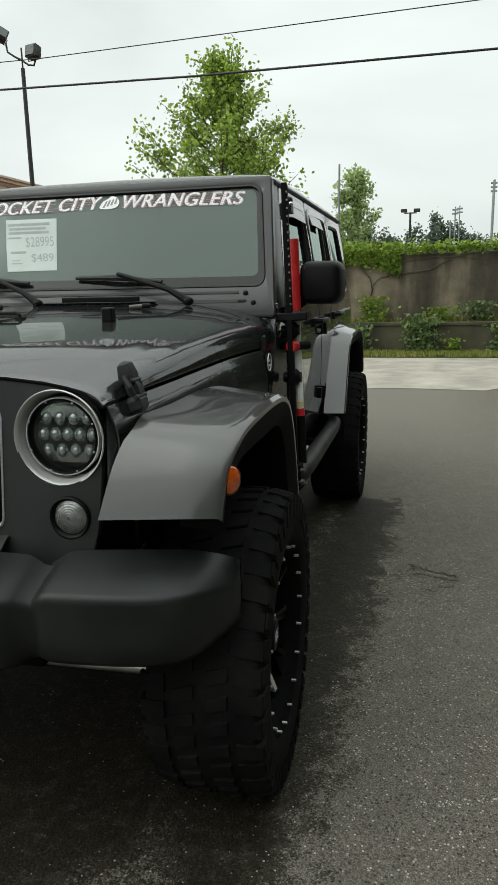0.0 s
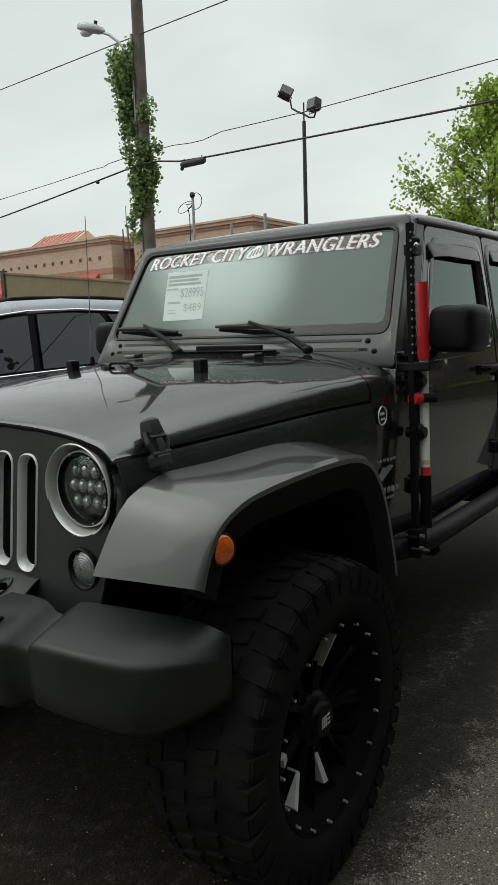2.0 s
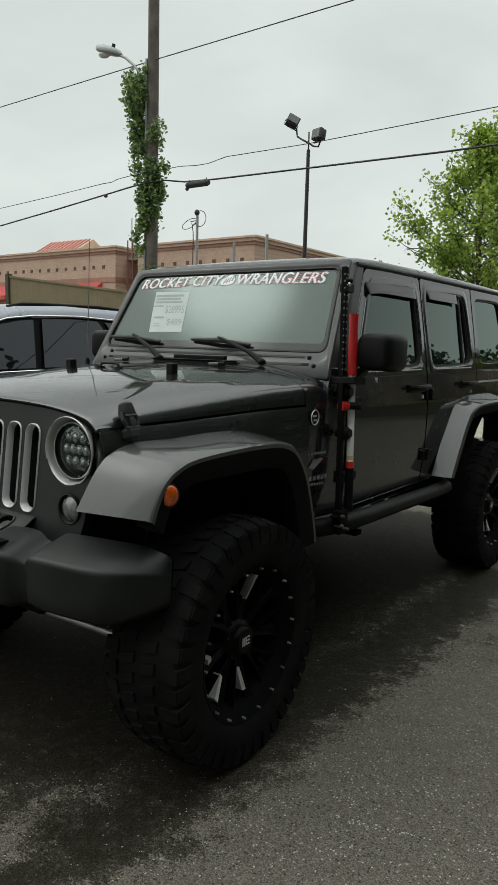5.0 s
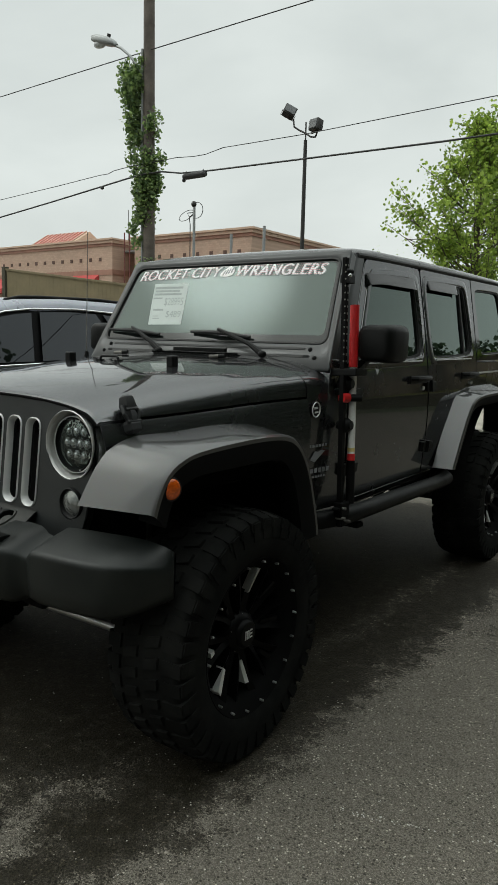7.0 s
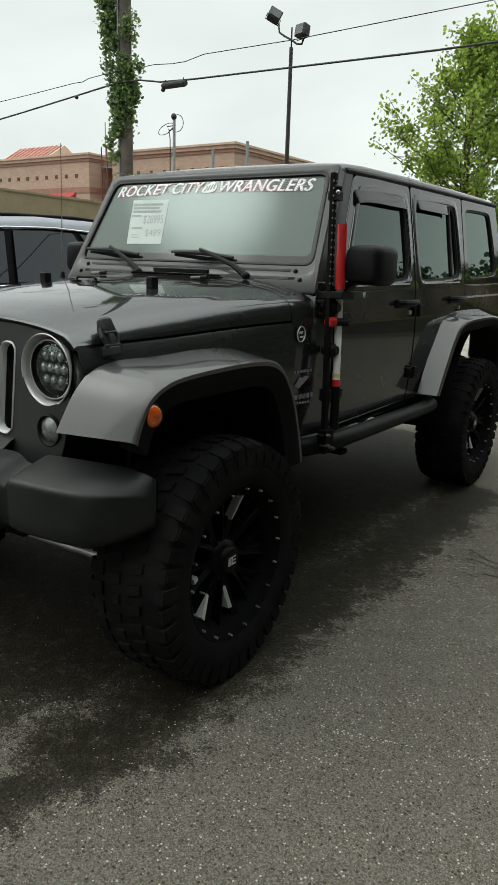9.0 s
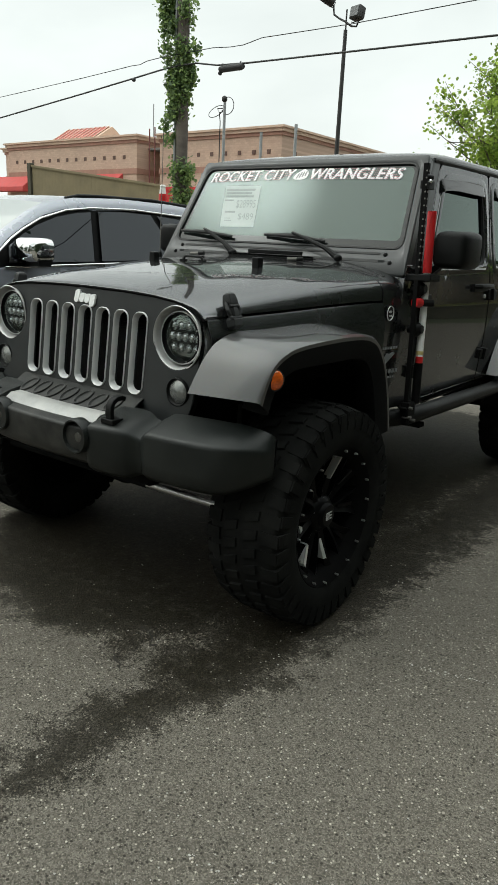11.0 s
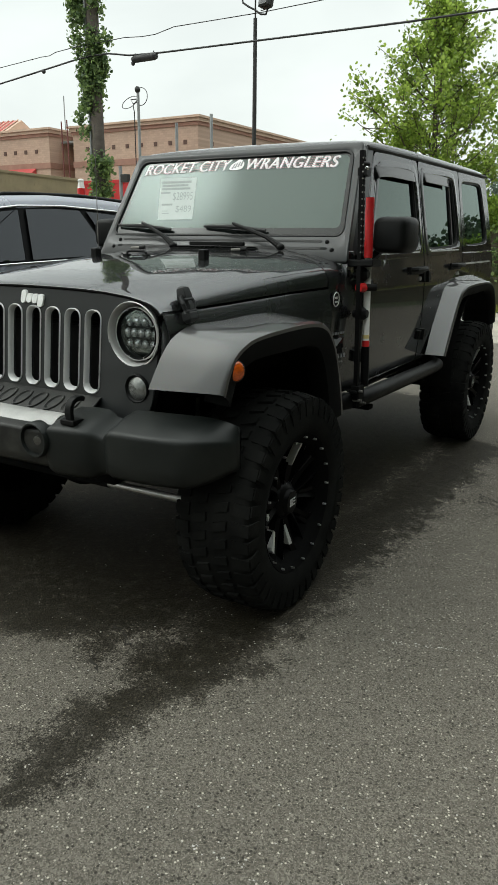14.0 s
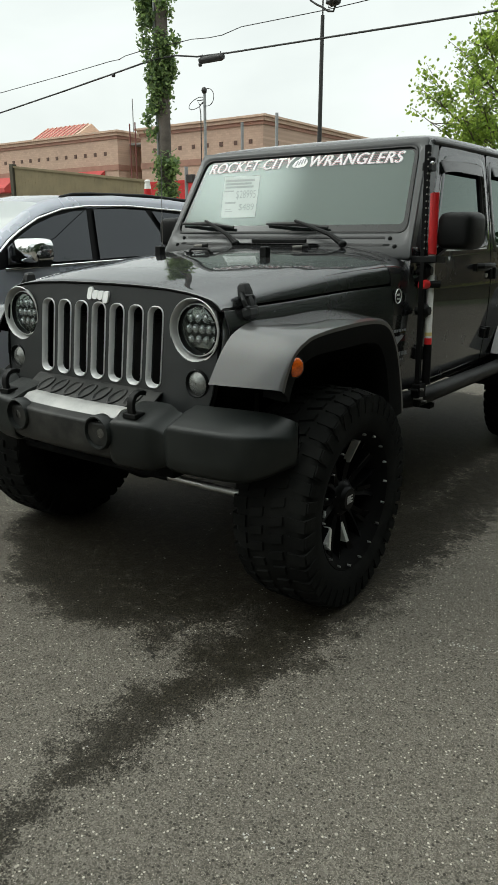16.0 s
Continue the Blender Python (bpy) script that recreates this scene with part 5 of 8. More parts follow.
def wheel(x, y, sign, turn):
    """One wheel: its tyre with lugs, and a black eight-spoke rim with bolts."""
    hub = lambda d, a, r: Vector((sign * d, r * math.cos(a), r * math.sin(a)))
    W = 0.158
    prof = [(-0.125, 0.262), (-W + 0.012, 0.285), (-W, 0.34), (-W + 0.004, 0.385), (-W + 0.014, 0.422), (-0.125, 0.435), (0, 0.438), (0.125, 0.435), (W - 0.014, 0.422), (W - 0.004, 0.385), (W, 0.34), (W - 0.006, 0.3), (W - 0.016, 0.282), (0.128, 0.264)]
    bm = lathe(bmesh.new(), [(sign * d, r) for d, r in prof], (0, 0, 0), "x", 64)
    tyre = part("wheel", bm, RUBBER, car, "big black mud tyre on a black eight-spoke rim", sharp=50)
    tyre.matrix_local = pose(x, y, HUB_Z, 0, 0, turn)
    # tread: shoulder lugs and staggered centre blocks
    bm = bmesh.new()
    def lug(d0, d1, a0, a1, skew, r0, r1, wrap=0.0):
        pts = []
        for r, k in ((r0, 1.0), (r1, 0.86)):
            for d, da in ((d0, a0), (d1, a0 + skew), (d1, a1 + skew), (d0, a1)):
                mid_d, mid_a = (d0 + d1) / 2, (a0 + a1 + skew) / 2
                pts.append(hub(mid_d + (d - mid_d) * k, mid_a + (da - mid_a) * k, r - (wrap if abs(d) > 0.14 else 0) * (1 if k < 1 else 1)))
        v = [bm.verts.new(p) for p in pts]
        for f in ((4, 5, 6, 7), (0, 1, 5, 4), (1, 2, 6, 5), (2, 3, 7, 6), (3, 0, 4, 7)):
            bm.faces.new([v[i] for i in f])
    n = 40
    for k in range(n):
        a = 2 * math.pi * k / n
        st = 2 * math.pi / n
        long = 1.0 if k % 2 else 0.92
        for e in (-1, 1):
            o = 0.0 if e > 0 else st / 2
            lug(e * 0.085, e * (W + 0.002) * (1 if k % 2 else 0.985), a + o, a + o + st * 0.76, st * 0.12, 0.41, TYRE_R - 0.001 if k % 2 else TYRE_R - 0.003, 0.014)
            lug(e * (W - 0.004), e * (W + 0.0015), a + o + st * 0.05, a + o + st * 0.8 * long, 0.0, 0.36, 0.425)
            lug(e * 0.012, e * 0.075, a + o + st * 0.3, a + o + st * 0.86, -st * 0.25 * e, 0.42, TYRE_R)
    part("tread", bm, RUBBER, tyre, "chunky mud tread", sharp=20)
    # barrel and disc blackened, to put in the shade behind the spokes
    bm = lathe(bmesh.new(), [(sign * d, r) for d, r in ((-0.13, 0.265), (-0.12, 0.24), (-0.05, 0.225), (0.08, 0.232), (0.118, 0.25), (0.132, 0.262), (0.141, 0.276), (0.146, 0.284), (0.141, 0.291), (0.125, 0.286))], (0, 0, 0), "x", 64)
    part("rim", bm, BLACK, tyre, "rim barrel in matt black, for the wheel's shaded depth", sharp=40)
    bm = bmesh.new()
    lathe(bm, [(sign * 0.02, 0.0005), (sign * 0.02, 0.23)], (0, 0, 0), "x", 40)
    part("blackened_brake_disc", bm, UNDERBODY, tyre)
    for k in range(8):
        a = radians(90 + 45 * k)
        bm = bmesh.new()
        for e in (-1, 1):
            rings = []
            for r, wide, d, split in ((0.05, 0.03, 0.075, 2), (0.1, 0.022, 0.088, 5), (0.16, 0.02, 0.096, 8), (0.215, 0.022, 0.104, 10.5), (0.258, 0.03, 0.112, 12)):
                c = a + e * radians(split)
                ring = []
                for t, dd in ((-1, -0.05), (-1, -0.012 if e > 0 else -0.001), (1, -0.001 if e > 0 else -0.012), (1, -0.05)):
                    ring.append(hub(d + dd, c + t * wide / 2 / r, r))
                rings.append(ring)
            loft(bm, rings)
        spoke = part("spoke", bm, RIM_BLACK, tyre, sharp=30)
        # a milled face on the spoke's crown, rising towards the rim
        turn_by, r0, r1 = {0: (-7, 0.15, 0.243), 1: (0, 0.14, 0.2), 2: (-4, 0.215, 0.25), 3: (-9, 0.15, 0.24), 4: (0, 0.108, 0.186), 5: (0, 0.15, 0.2), 6: (0, 0.12, 0.19), 7: (2, 0.142, 0.215)}[k]
        c = a + radians(turn_by)
        face = [[hub(0.079 + 0.39 * (r - 0.107) + dd, c + t * (0.0068 + 0.035 * (r - r0)) / r, r) for t, dd in ((-1, 0.0), (1, 0.003), (1, -0.03), (-1, -0.03))] for r in spans(r0, r1, 3)]
        # facets that would mirror dark surroundings are painted black instead
        part("milled_facet", loft(bmesh.new(), face), FACET if k in (0, 2, 3, 4) else RIM_BLACK, spoke, "bare machined spoke facet" if k in (0, 2, 3, 4) else "spoke facet painted black for its dark reflection", sharp=30)
    for k in range(18):
        a = radians(1.1 + 20 * k)
        bm = bmesh.new()
        rod(bm, hub(0.136, a, 0.27), hub(0.149, a, 0.27), 0.0052, 0.0044, n=6)
        ball(bm, hub(0.149, a, 0.27), 0.0042, (0.7, 1, 1), 8)
        part("rim_bolt", bm, STEEL, tyre)
    for k in range(5):
        a = 2 * math.pi * k / 5 + 0.3
        bm = bmesh.new()
        rod(bm, hub(0.06, a, 0.0635), hub(0.085, a, 0.0635), 0.009, n=6)
        part("lug_nut", bm, STEEL, tyre)
    bm = bmesh.new()
    lathe(bm, [(sign * d, r) for d, r in ((0.05, 0.085), (0.075, 0.08), (0.09, 0.066), (0.096, 0.055), (0.108, 0.05), (0.113, 0.044), (0.114, 0.0005))], (0, 0, 0), "x", 32)
    cap = part("hub_cap", bm, RIM_BLACK, tyre, "gloss black centre cap", sharp=35)
    bm = bmesh.new()
    for y0, y1, z0, z1 in ((-0.022, -0.016, -0.016, 0.016), (-0.012, -0.006, -0.016, 0.016), (-0.002, 0.004, -0.016, 0.016), (0.008, 0.022, 0.01, 0.016), (0.008, 0.022, -0.003, 0.003), (0.008, 0.022, -0.016, -0.01), (-0.022, 0.004, 0.012, 0.016)):
        box(bm, (sign * 0.1145 - 0.0006, y0, z0), (sign * 0.1145 + 0.0006, y1, z1))
    part("cap_mark", bm, SILVER, cap, "pale mark on the centre cap")
    return tyre


wheel(0.81, 0.012, 1, 1)
wheel(-0.81, 0.012, -1, 1)
wheel(0.80, WHEELBASE, 1, 0)
wheel(-0.80, WHEELBASE, -1, 0)

# ---- farm jack carried beside the windscreen ----
JACK_BLACK = plain("worn_black_iron", (0.0045, 0.0045, 0.0045), 0.7, 0, 0.3, 12, 160, 0.3, spec=0.08)
jack = thing("farm_jack", "tall lifting jack with red and white handle, strapped beside the windscreen", "jack")
jack.matrix_world = pose(0.8816, 0.8125, 0, -2.6, -2.45, 0)
y0 = -0.035
part("toothed_bar", boxes(((-0.012, y0 - 0.014, 0.66), (0.010, y0 + 0.014, 1.85))), JACK_BLACK, jack, "black punched steel bar", bevel=0.003)
bm = bmesh.new()
for z in spans(1.4, 1.815, 14):
    rod(bm, (0.009, y0 - 0.019, z), (0.009, y0 - 0.0185, z), 0.0042, n=8)
    rod(bm, (0.0125, y0, z), (0.013, y0, z), 0.0055, n=8)
part("bar_holes", bm, DULL_STEEL, jack, "row of small holes", kind="stuff")
hx, hy = 0.014, 0.032
part("handle", rods(((hx, hy, 0.905), (hx, hy, 1.65), 0.0165), n=16), WHITE, jack, "white painted handle tube", sharp=50)
part("red_grip", rods(((hx, hy, 1.375), (hx, hy, 1.65), 0.0205), n=18), RED, jack, "red handle grip", sharp=50)
part("red_band", rods(((hx, hy, 0.955), (hx, hy, 0.985), 0.0185), n=18), RED, jack, "red lower band", sharp=50)
part("warning_label", rods(((hx, hy, 0.995), (hx, hy, 1.012), 0.0172), n=18), plain("label_yellow", (0.6, 0.5, 0.2), 0.5), jack, "small yellow label", sharp=50)
part("handle_socket", rods(((hx, hy, 0.76), (hx, hy, 0.955), 0.02), n=16), JACK_BLACK, jack, "black handle socket", sharp=50)
bm = boxes(((-0.075, -0.05, 1.335), (0.07, 0.06, 1.368)))
part("upper_clamp", bm, PLASTIC, jack, "black mounting clamp", bevel=0.006)
part("mount_plate", boxes(((-0.115, -0.05, 1.26), (-0.095, 0.03, 1.365)), ((-0.11, -0.01, 1.25), (-0.02, 0.01, 1.27))), JACK_BLACK, jack, bevel=0.004)
for z in (1.3, 1.115):
    bm = ball(bmesh.new(), (0.0, 0.0, z), 0.03, (1.0, 1.0, 1.15), 14)
    rod(bm, (-0.04, 0, z), (0.03, 0, z), 0.02, n=12)
    part("clamp_knob", bm, PLASTIC, jack, "black clamp knob", sharp=50)
part("red_knob", rods(((0.0, -0.045, 1.238), (0.012, -0.008, 1.238), 0.022), n=16), RED, jack, "red tie-down ring", sharp=40)
part("knob_stem", rods(((0.012, -0.008, 1.238), (0.06, 0.03, 1.238), 0.0165), n=14), PLASTIC, jack, sharp=40)
bm = boxes(((-0.022, -0.06, 0.7), (0.022, 0.02, 0.77)), ((-0.02, -0.04, 0.655), (0.014, -0.012, 0.7)), ((-0.018, -0.085, 0.735), (0.018, -0.06, 0.75)))
part("lifting_shoe", bm, JACK_BLACK, jack, "black jack mechanism", bevel=0.008)
for x0, x1, y, z, r in ((-0.01, 0.035, -0.05, 0.7, 0.008), (-0.01, 0.035, 0.0, 0.68, 0.007), (-0.02, 0.038, -0.05, 0.745, 0.007)):
    part("shear_pin", rods(((x0, y, z), (x1, y, z), r), n=8), DULL_STEEL, jack, "dull steel pin", sharp=40)
bm = rods(((0.0, y0 - 0.01, 1.79), (0.012, y0 + 0.03, 1.79), 0.014), n=10)
box(bm, (-0.02, y0 - 0.012, 1.74), (0.024, y0 + 0.04, 1.775))
part("top_clamp", bm, PLASTIC, jack, "black top clamp", sharp=40)
part("clamp_bolt", ball(bmesh.new(), (0.02, y0 - 0.002, 1.77), 0.011, (1, 1, 1), 10), MACHINED, jack)

# ---- ground ----


def add_scale(t, source, k):
    n = add(t, "ShaderNodeMath", operation="MULTIPLY")
    t.links.new(source, n.inputs[0])
    n.inputs[1].default_value = k
    return n.outputs[0]


def asphalt():
    """Worn asphalt: pale chips in dark binder, large stains, damp run-off beside and in front of the car, and painted
    shade under it.
    """
    m, t, p = shade("worn_asphalt")
    co = add(t, "ShaderNodeTexCoord").outputs["Object"]
    chips = add(t, "ShaderNodeTexVoronoi", Scale=115.0)
    grit = add(t, "ShaderNodeTexVoronoi", Scale=270.0)
    fine = add(t, "ShaderNodeTexNoise", Scale=420.0, Detail=2.0)
    mid = add(t, "ShaderNodeTexNoise", Scale=9.0, Detail=6.0, Roughness=0.65)
    big = add(t, "ShaderNodeTexNoise", Scale=0.7, Detail=5.0, Roughness=0.6)
    warp = add(t, "ShaderNodeTexNoise", Scale=5.5, Detail=8.0, Roughness=0.72)
    fray = add(t, "ShaderNodeTexNoise", Scale=17.0, Detail=9.0, Roughness=0.82)
    for n in (chips, grit, fine, mid, big, warp, fray):
        t.links.new(co, n.inputs["Vector"])
    sep = add(t, "ShaderNodeSeparateColor")
    t.links.new(chips.outputs["Color"], sep.inputs[0])
    sep2 = add(t, "ShaderNodeSeparateColor")
    t.links.new(grit.outputs["Color"], sep2.inputs[0])
    col = ramp(t, sep2.outputs[0], [(0.0, (0.07, 0.065, 0.054)), (0.55, (0.132, 0.122, 0.103)), (1.0, (0.215, 0.199, 0.17))])
    for cells, split, few, colours in ((grit, sep2, 0.64, ((0.14, 0.128, 0.108), (0.31, 0.288, 0.245))), (chips, sep, 0.82, ((0.19, 0.173, 0.143), (0.52, 0.485, 0.415)))):
        # pale stones: some of the cells, each a small spot with a clear edge
        spot = mix(t, 1.0, ramp(t, cells.outputs["Distance"], [(0.30, grey(1.0)), (0.42, grey(0.0))]), ramp(t, split.outputs[1], [(few, grey(0.0)), (few + 0.02, grey(1.0))]), "MULTIPLY")
        col = mix(t, spot, col, ramp(t, split.outputs[2], [(0.2, colours[0]), (1.0, colours[1])]))
    stones = add(t, "ShaderNodeTexVoronoi", Scale=52.0)
    pits = add(t, "ShaderNodeTexVoronoi", Scale=78.0)
    for n in (stones, pits):
        t.links.new(co, n.inputs["Vector"])
    for cells, few, near, tone in ((stones, 0.95, 0.2, (0.36, 0.335, 0.29)), (pits, 0.72, 0.26, (0.035, 0.032, 0.027))):
        split = add(t, "ShaderNodeSeparateColor")
        t.links.new(cells.outputs["Color"], split.inputs[0])
        spot = mix(t, 1.0, ramp(t, cells.outputs["Distance"], [(near, grey(0.85)), (near + 0.1, grey(0.0))]), ramp(t, split.outputs[1], [(few, grey(0.0)), (few + 0.02, grey(1.0))]), "MULTIPLY")
        col = mix(t, spot, col, tone)
    col = mix(t, 0.7, col, ramp(t, mid.outputs["Fac"], [(0.3, grey(0.78)), (0.7, grey(1.0))]), "MULTIPLY")
    col = mix(t, 0.7, col, ramp(t, big.outputs["Fac"], [(0.3, (0.8, 0.79, 0.78)), (0.7, (1.0, 0.99, 0.97))]), "MULTIPLY")
    # the lane beyond the car is dry and dusty, its grazing sheen painted paler too
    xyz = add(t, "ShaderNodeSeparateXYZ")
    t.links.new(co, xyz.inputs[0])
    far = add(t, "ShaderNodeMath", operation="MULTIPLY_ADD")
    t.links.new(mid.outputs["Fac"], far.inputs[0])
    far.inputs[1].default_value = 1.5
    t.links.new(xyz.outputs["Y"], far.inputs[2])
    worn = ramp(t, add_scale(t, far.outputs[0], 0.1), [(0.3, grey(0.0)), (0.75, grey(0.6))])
    # painted darker again towards +x, so the doors mirror dark ground
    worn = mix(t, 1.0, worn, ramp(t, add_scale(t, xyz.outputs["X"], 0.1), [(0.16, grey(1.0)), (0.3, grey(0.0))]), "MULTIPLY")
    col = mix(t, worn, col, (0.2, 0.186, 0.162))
    # damp patches and painted car shade: distance to short lines on the ground, frayed by noise
    jig = add(t, "ShaderNodeVectorMath", operation="SUBTRACT")
    t.links.new(warp.outputs["Color"], jig.inputs[0])
    jig.inputs[1].default_value = (0.5, 0.5, 0.5)
    jit = add(t, "ShaderNodeVectorMath", operation="SCALE")
    jit.inputs["Scale"].default_value = 0.55
    t.links.new(jig.outputs[0], jit.inputs[0])
    pos = add(t, "ShaderNodeVectorMath", operation="ADD")
    t.links.new(co, pos.inputs[0])
    t.links.new(jit.outputs[0], pos.inputs[1])
    flat = add(t, "ShaderNodeVectorMath", operation="MULTIPLY")
    flat.inputs[1].default_value = (1, 1, 0)
    t.links.new(pos.outputs[0], flat.inputs[0])
    best = None
    # the first, widest line paints the shade under the car
    for (ax, ay), (bx, by), r in (((0.0, 0.0), (0.0, 3.4), 0.78), ((0.85, -0.15), (0.88, 0.9), 0.22), ((0.92, 0.9), (1.02, 2.7), 0.2), ((0.86, -0.2), (0.84, -0.6), 0.2), ((0.84, -0.6), (0.77, -0.95), 0.115), ((0.77, -0.95), (0.77, -1.3), 0.07), ((0.77, -1.3), (0.86, -1.7), 0.035), ((0.86, -1.7), (0.95, -2.0), 0.0), ((-0.6, -0.3), (0.35, -0.38), 0.17), ((0.1, -0.5), (0.5, -0.66), 0.06), ((-0.7, -0.2), (-0.9, 0.6), 0.2)):
        a, b = Vector((ax, ay, 0)), Vector((bx, by, 0))
        d = b - a
        rel = add(t, "ShaderNodeVectorMath", operation="SUBTRACT")
        t.links.new(flat.outputs[0], rel.inputs[0])
        rel.inputs[1].default_value = a
        dot = add(t, "ShaderNodeVectorMath", operation="DOT_PRODUCT")
        t.links.new(rel.outputs[0], dot.inputs[0])
        dot.inputs[1].default_value = d / d.length_squared
        cl = add(t, "ShaderNodeClamp")
        t.links.new(dot.outputs["Value"], cl.inputs[0])
        along = add(t, "ShaderNodeVectorMath", operation="SCALE")
        along.inputs[0].default_value = d
        t.links.new(cl.outputs[0], along.inputs["Scale"])
        off = add(t, "ShaderNodeVectorMath", operation="DISTANCE")
        t.links.new(rel.outputs[0], off.inputs[0])
        t.links.new(along.outputs[0], off.inputs[1])
        sub = add(t, "ShaderNodeMath", operation="SUBTRACT")
        t.links.new(off.outputs["Value"], sub.inputs[0])
        sub.inputs[1].default_value = r
        if best is None:
            best = sub.outputs[0]
        else:
            low = add(t, "ShaderNodeMath", operation="MINIMUM")
            t.links.new(best, low.inputs[0])
            t.links.new(sub.outputs[0], low.inputs[1])
            best = low.outputs[0]
    shift = add(t, "ShaderNodeMath", operation="ADD")
    t.links.new(best, shift.inputs[0])
    ragged = add(t, "ShaderNodeMapRange")
    for key, value in (("From Min", 0.25), ("From Max", 0.75), ("To Min", 0.36), ("To Max", 0.64)):
        ragged.inputs[key].default_value = value
    t.links.new(fray.outputs["Fac"], ragged.inputs["Value"])
    t.links.new(ragged.outputs["Result"], shift.inputs[1])
    grain = add(t, "ShaderNodeMath", operation="MULTIPLY_ADD")
    t.links.new(sep2.outputs[0], grain.inputs[0])
    grain.inputs[1].default_value = 0.07
    t.links.new(shift.outputs[0], grain.inputs[2])
    grain2 = add(t, "ShaderNodeMath", operation="MULTIPLY_ADD")
    t.links.new(sep.outputs[0], grain2.inputs[0])
    grain2.inputs[1].default_value = 0.06
    t.links.new(grain.outputs[0], grain2.inputs[2])
    damp_shade_mask = ramp(t, grain2.outputs[0], [(0.5, grey(1.0)), (0.57, grey(0.72)), (0.61, grey(0.0))])
    spots = ramp(t, fray.outputs["Fac"], [(0.32, grey(0.58)), (0.5, grey(1.0))])
    damp_shade_mask = mix(t, 1.0, damp_shade_mask, spots, "MULTIPLY")
    damp = mix(t, 1.0, col, (0.14, 0.13, 0.1), "MULTIPLY")
    t.links.new(mix(t, damp_shade_mask, col, damp), p.inputs["Base Color"])
    t.links.new(mix(t, damp_shade_mask, grey(0.9), grey(0.62)), p.inputs["Roughness"])
    p.inputs["Specular IOR Level"].default_value = 0.13
    high = mix(t, 0.5, ramp(t, chips.outputs["Distance"], [(0.0, grey(1.0)), (0.8, grey(0.0))]), fine.outputs["Fac"])
    b = add(t, "ShaderNodeBump", Strength=0.8, Distance=0.004)
    t.links.new(high, b.inputs["Height"])
    t.links.new(b.outputs[0], p.inputs["Normal"])
    return m


ASPHALT = asphalt()
PALE_ROAD = plain("pale_gritty_concrete", (0.4, 0.37, 0.315), 0.9, 0, 0.32, 1.6, 45, 1.0, depth=0.012)
GRASS_SOIL = plain("grassy_soil", (0.055, 0.068, 0.03), 0.95, 0, 0.4, 1.5, 30, 0.8, depth=0.02)
bm = bmesh.new()
loft(bm, [[Vector((x, y, 0)) for x in (-700, -60, -20, -6, 0, 6, 20, 60, 700)] for y in (-700, -60, -20, -6, 0, 4, 8, 30, 60, 200, 900)], False)
single("ground", "worn grey asphalt of a parking lot with damp run-off and painted car shade", "asphalt", bm, ASPHALT, "structure", sharp=0)
bm = bmesh.new()
edge = [(x, 8.25 + 0.3 * noise.noise(Vector((x * 0.7, 3.1, 0))) + 0.02 * x + 4.3 * max(0.0, (x - 2.2) / 1.2) ** 2) for x in spans(-14, 3.4, 60)]
loft(bm, [[Vector((x, y, 0.006)) for x, y in edge], [Vector((x, 12.7, 0.012)) for x, y in edge]], False)
single("pavement", "pale gritty concrete lane along the wall", "lane", bm, PALE_ROAD, "structure", sharp=0)

# painted lines, worn to flecks
LINE = plain("worn_line_paint", (0.42, 0.41, 0.38), 0.8, 0, 0.3, 20, 200, 0.3)
bm = bmesh.new()
rng = random.Random(4)
for (ax, ay), (bx, by), wide, keep in (((1.36, -0.09), (1.91, 0.09), 0.024, 3.0), ((1.91, 0.09), (3.6, 0.7), 0.024, 2.0), ((1.28, -1.23), (1.46, -1.19), 0.024, 0.7)):
    d = Vector((bx - ax, by - ay))
    n = int(d.length / 0.012)
    side = Vector((-d.y, d.x)).normalized()
    for k in range(n):
        for j in range(int(wide / 0.012)):
            if rng.random() < keep * (0.35 + 0.65 * noise.noise(Vector((k * 0.05, j * 0.6, 0)))):
                q = Vector((ax, ay)) + d * ((k + rng.uniform(-1.5, 1.5)) / n) + side * ((j + rng.random()) * 0.012 - wide / 2)
                r = rng.uniform(0.0012, 0.0042)
                bm.faces.new([bm.verts.new((q.x + r * math.cos(a + k) * rng.uniform(0.6, 1.2), q.y + r * math.sin(a + k) * rng.uniform(0.6, 1.2), 0.004)) for a in (0, 1.26, 2.5, 3.8, 5.0)])
tagged(single("worn_line", "faded white parking line on the asphalt", "paint line", bm, LINE, "structure", sharp=0))

# fine dark cracks
CRACK = plain("crack_dirt", (0.03, 0.027, 0.022), 0.95, 0, 0.3, 20, 200, 0.2)
bm = bmesh.new()
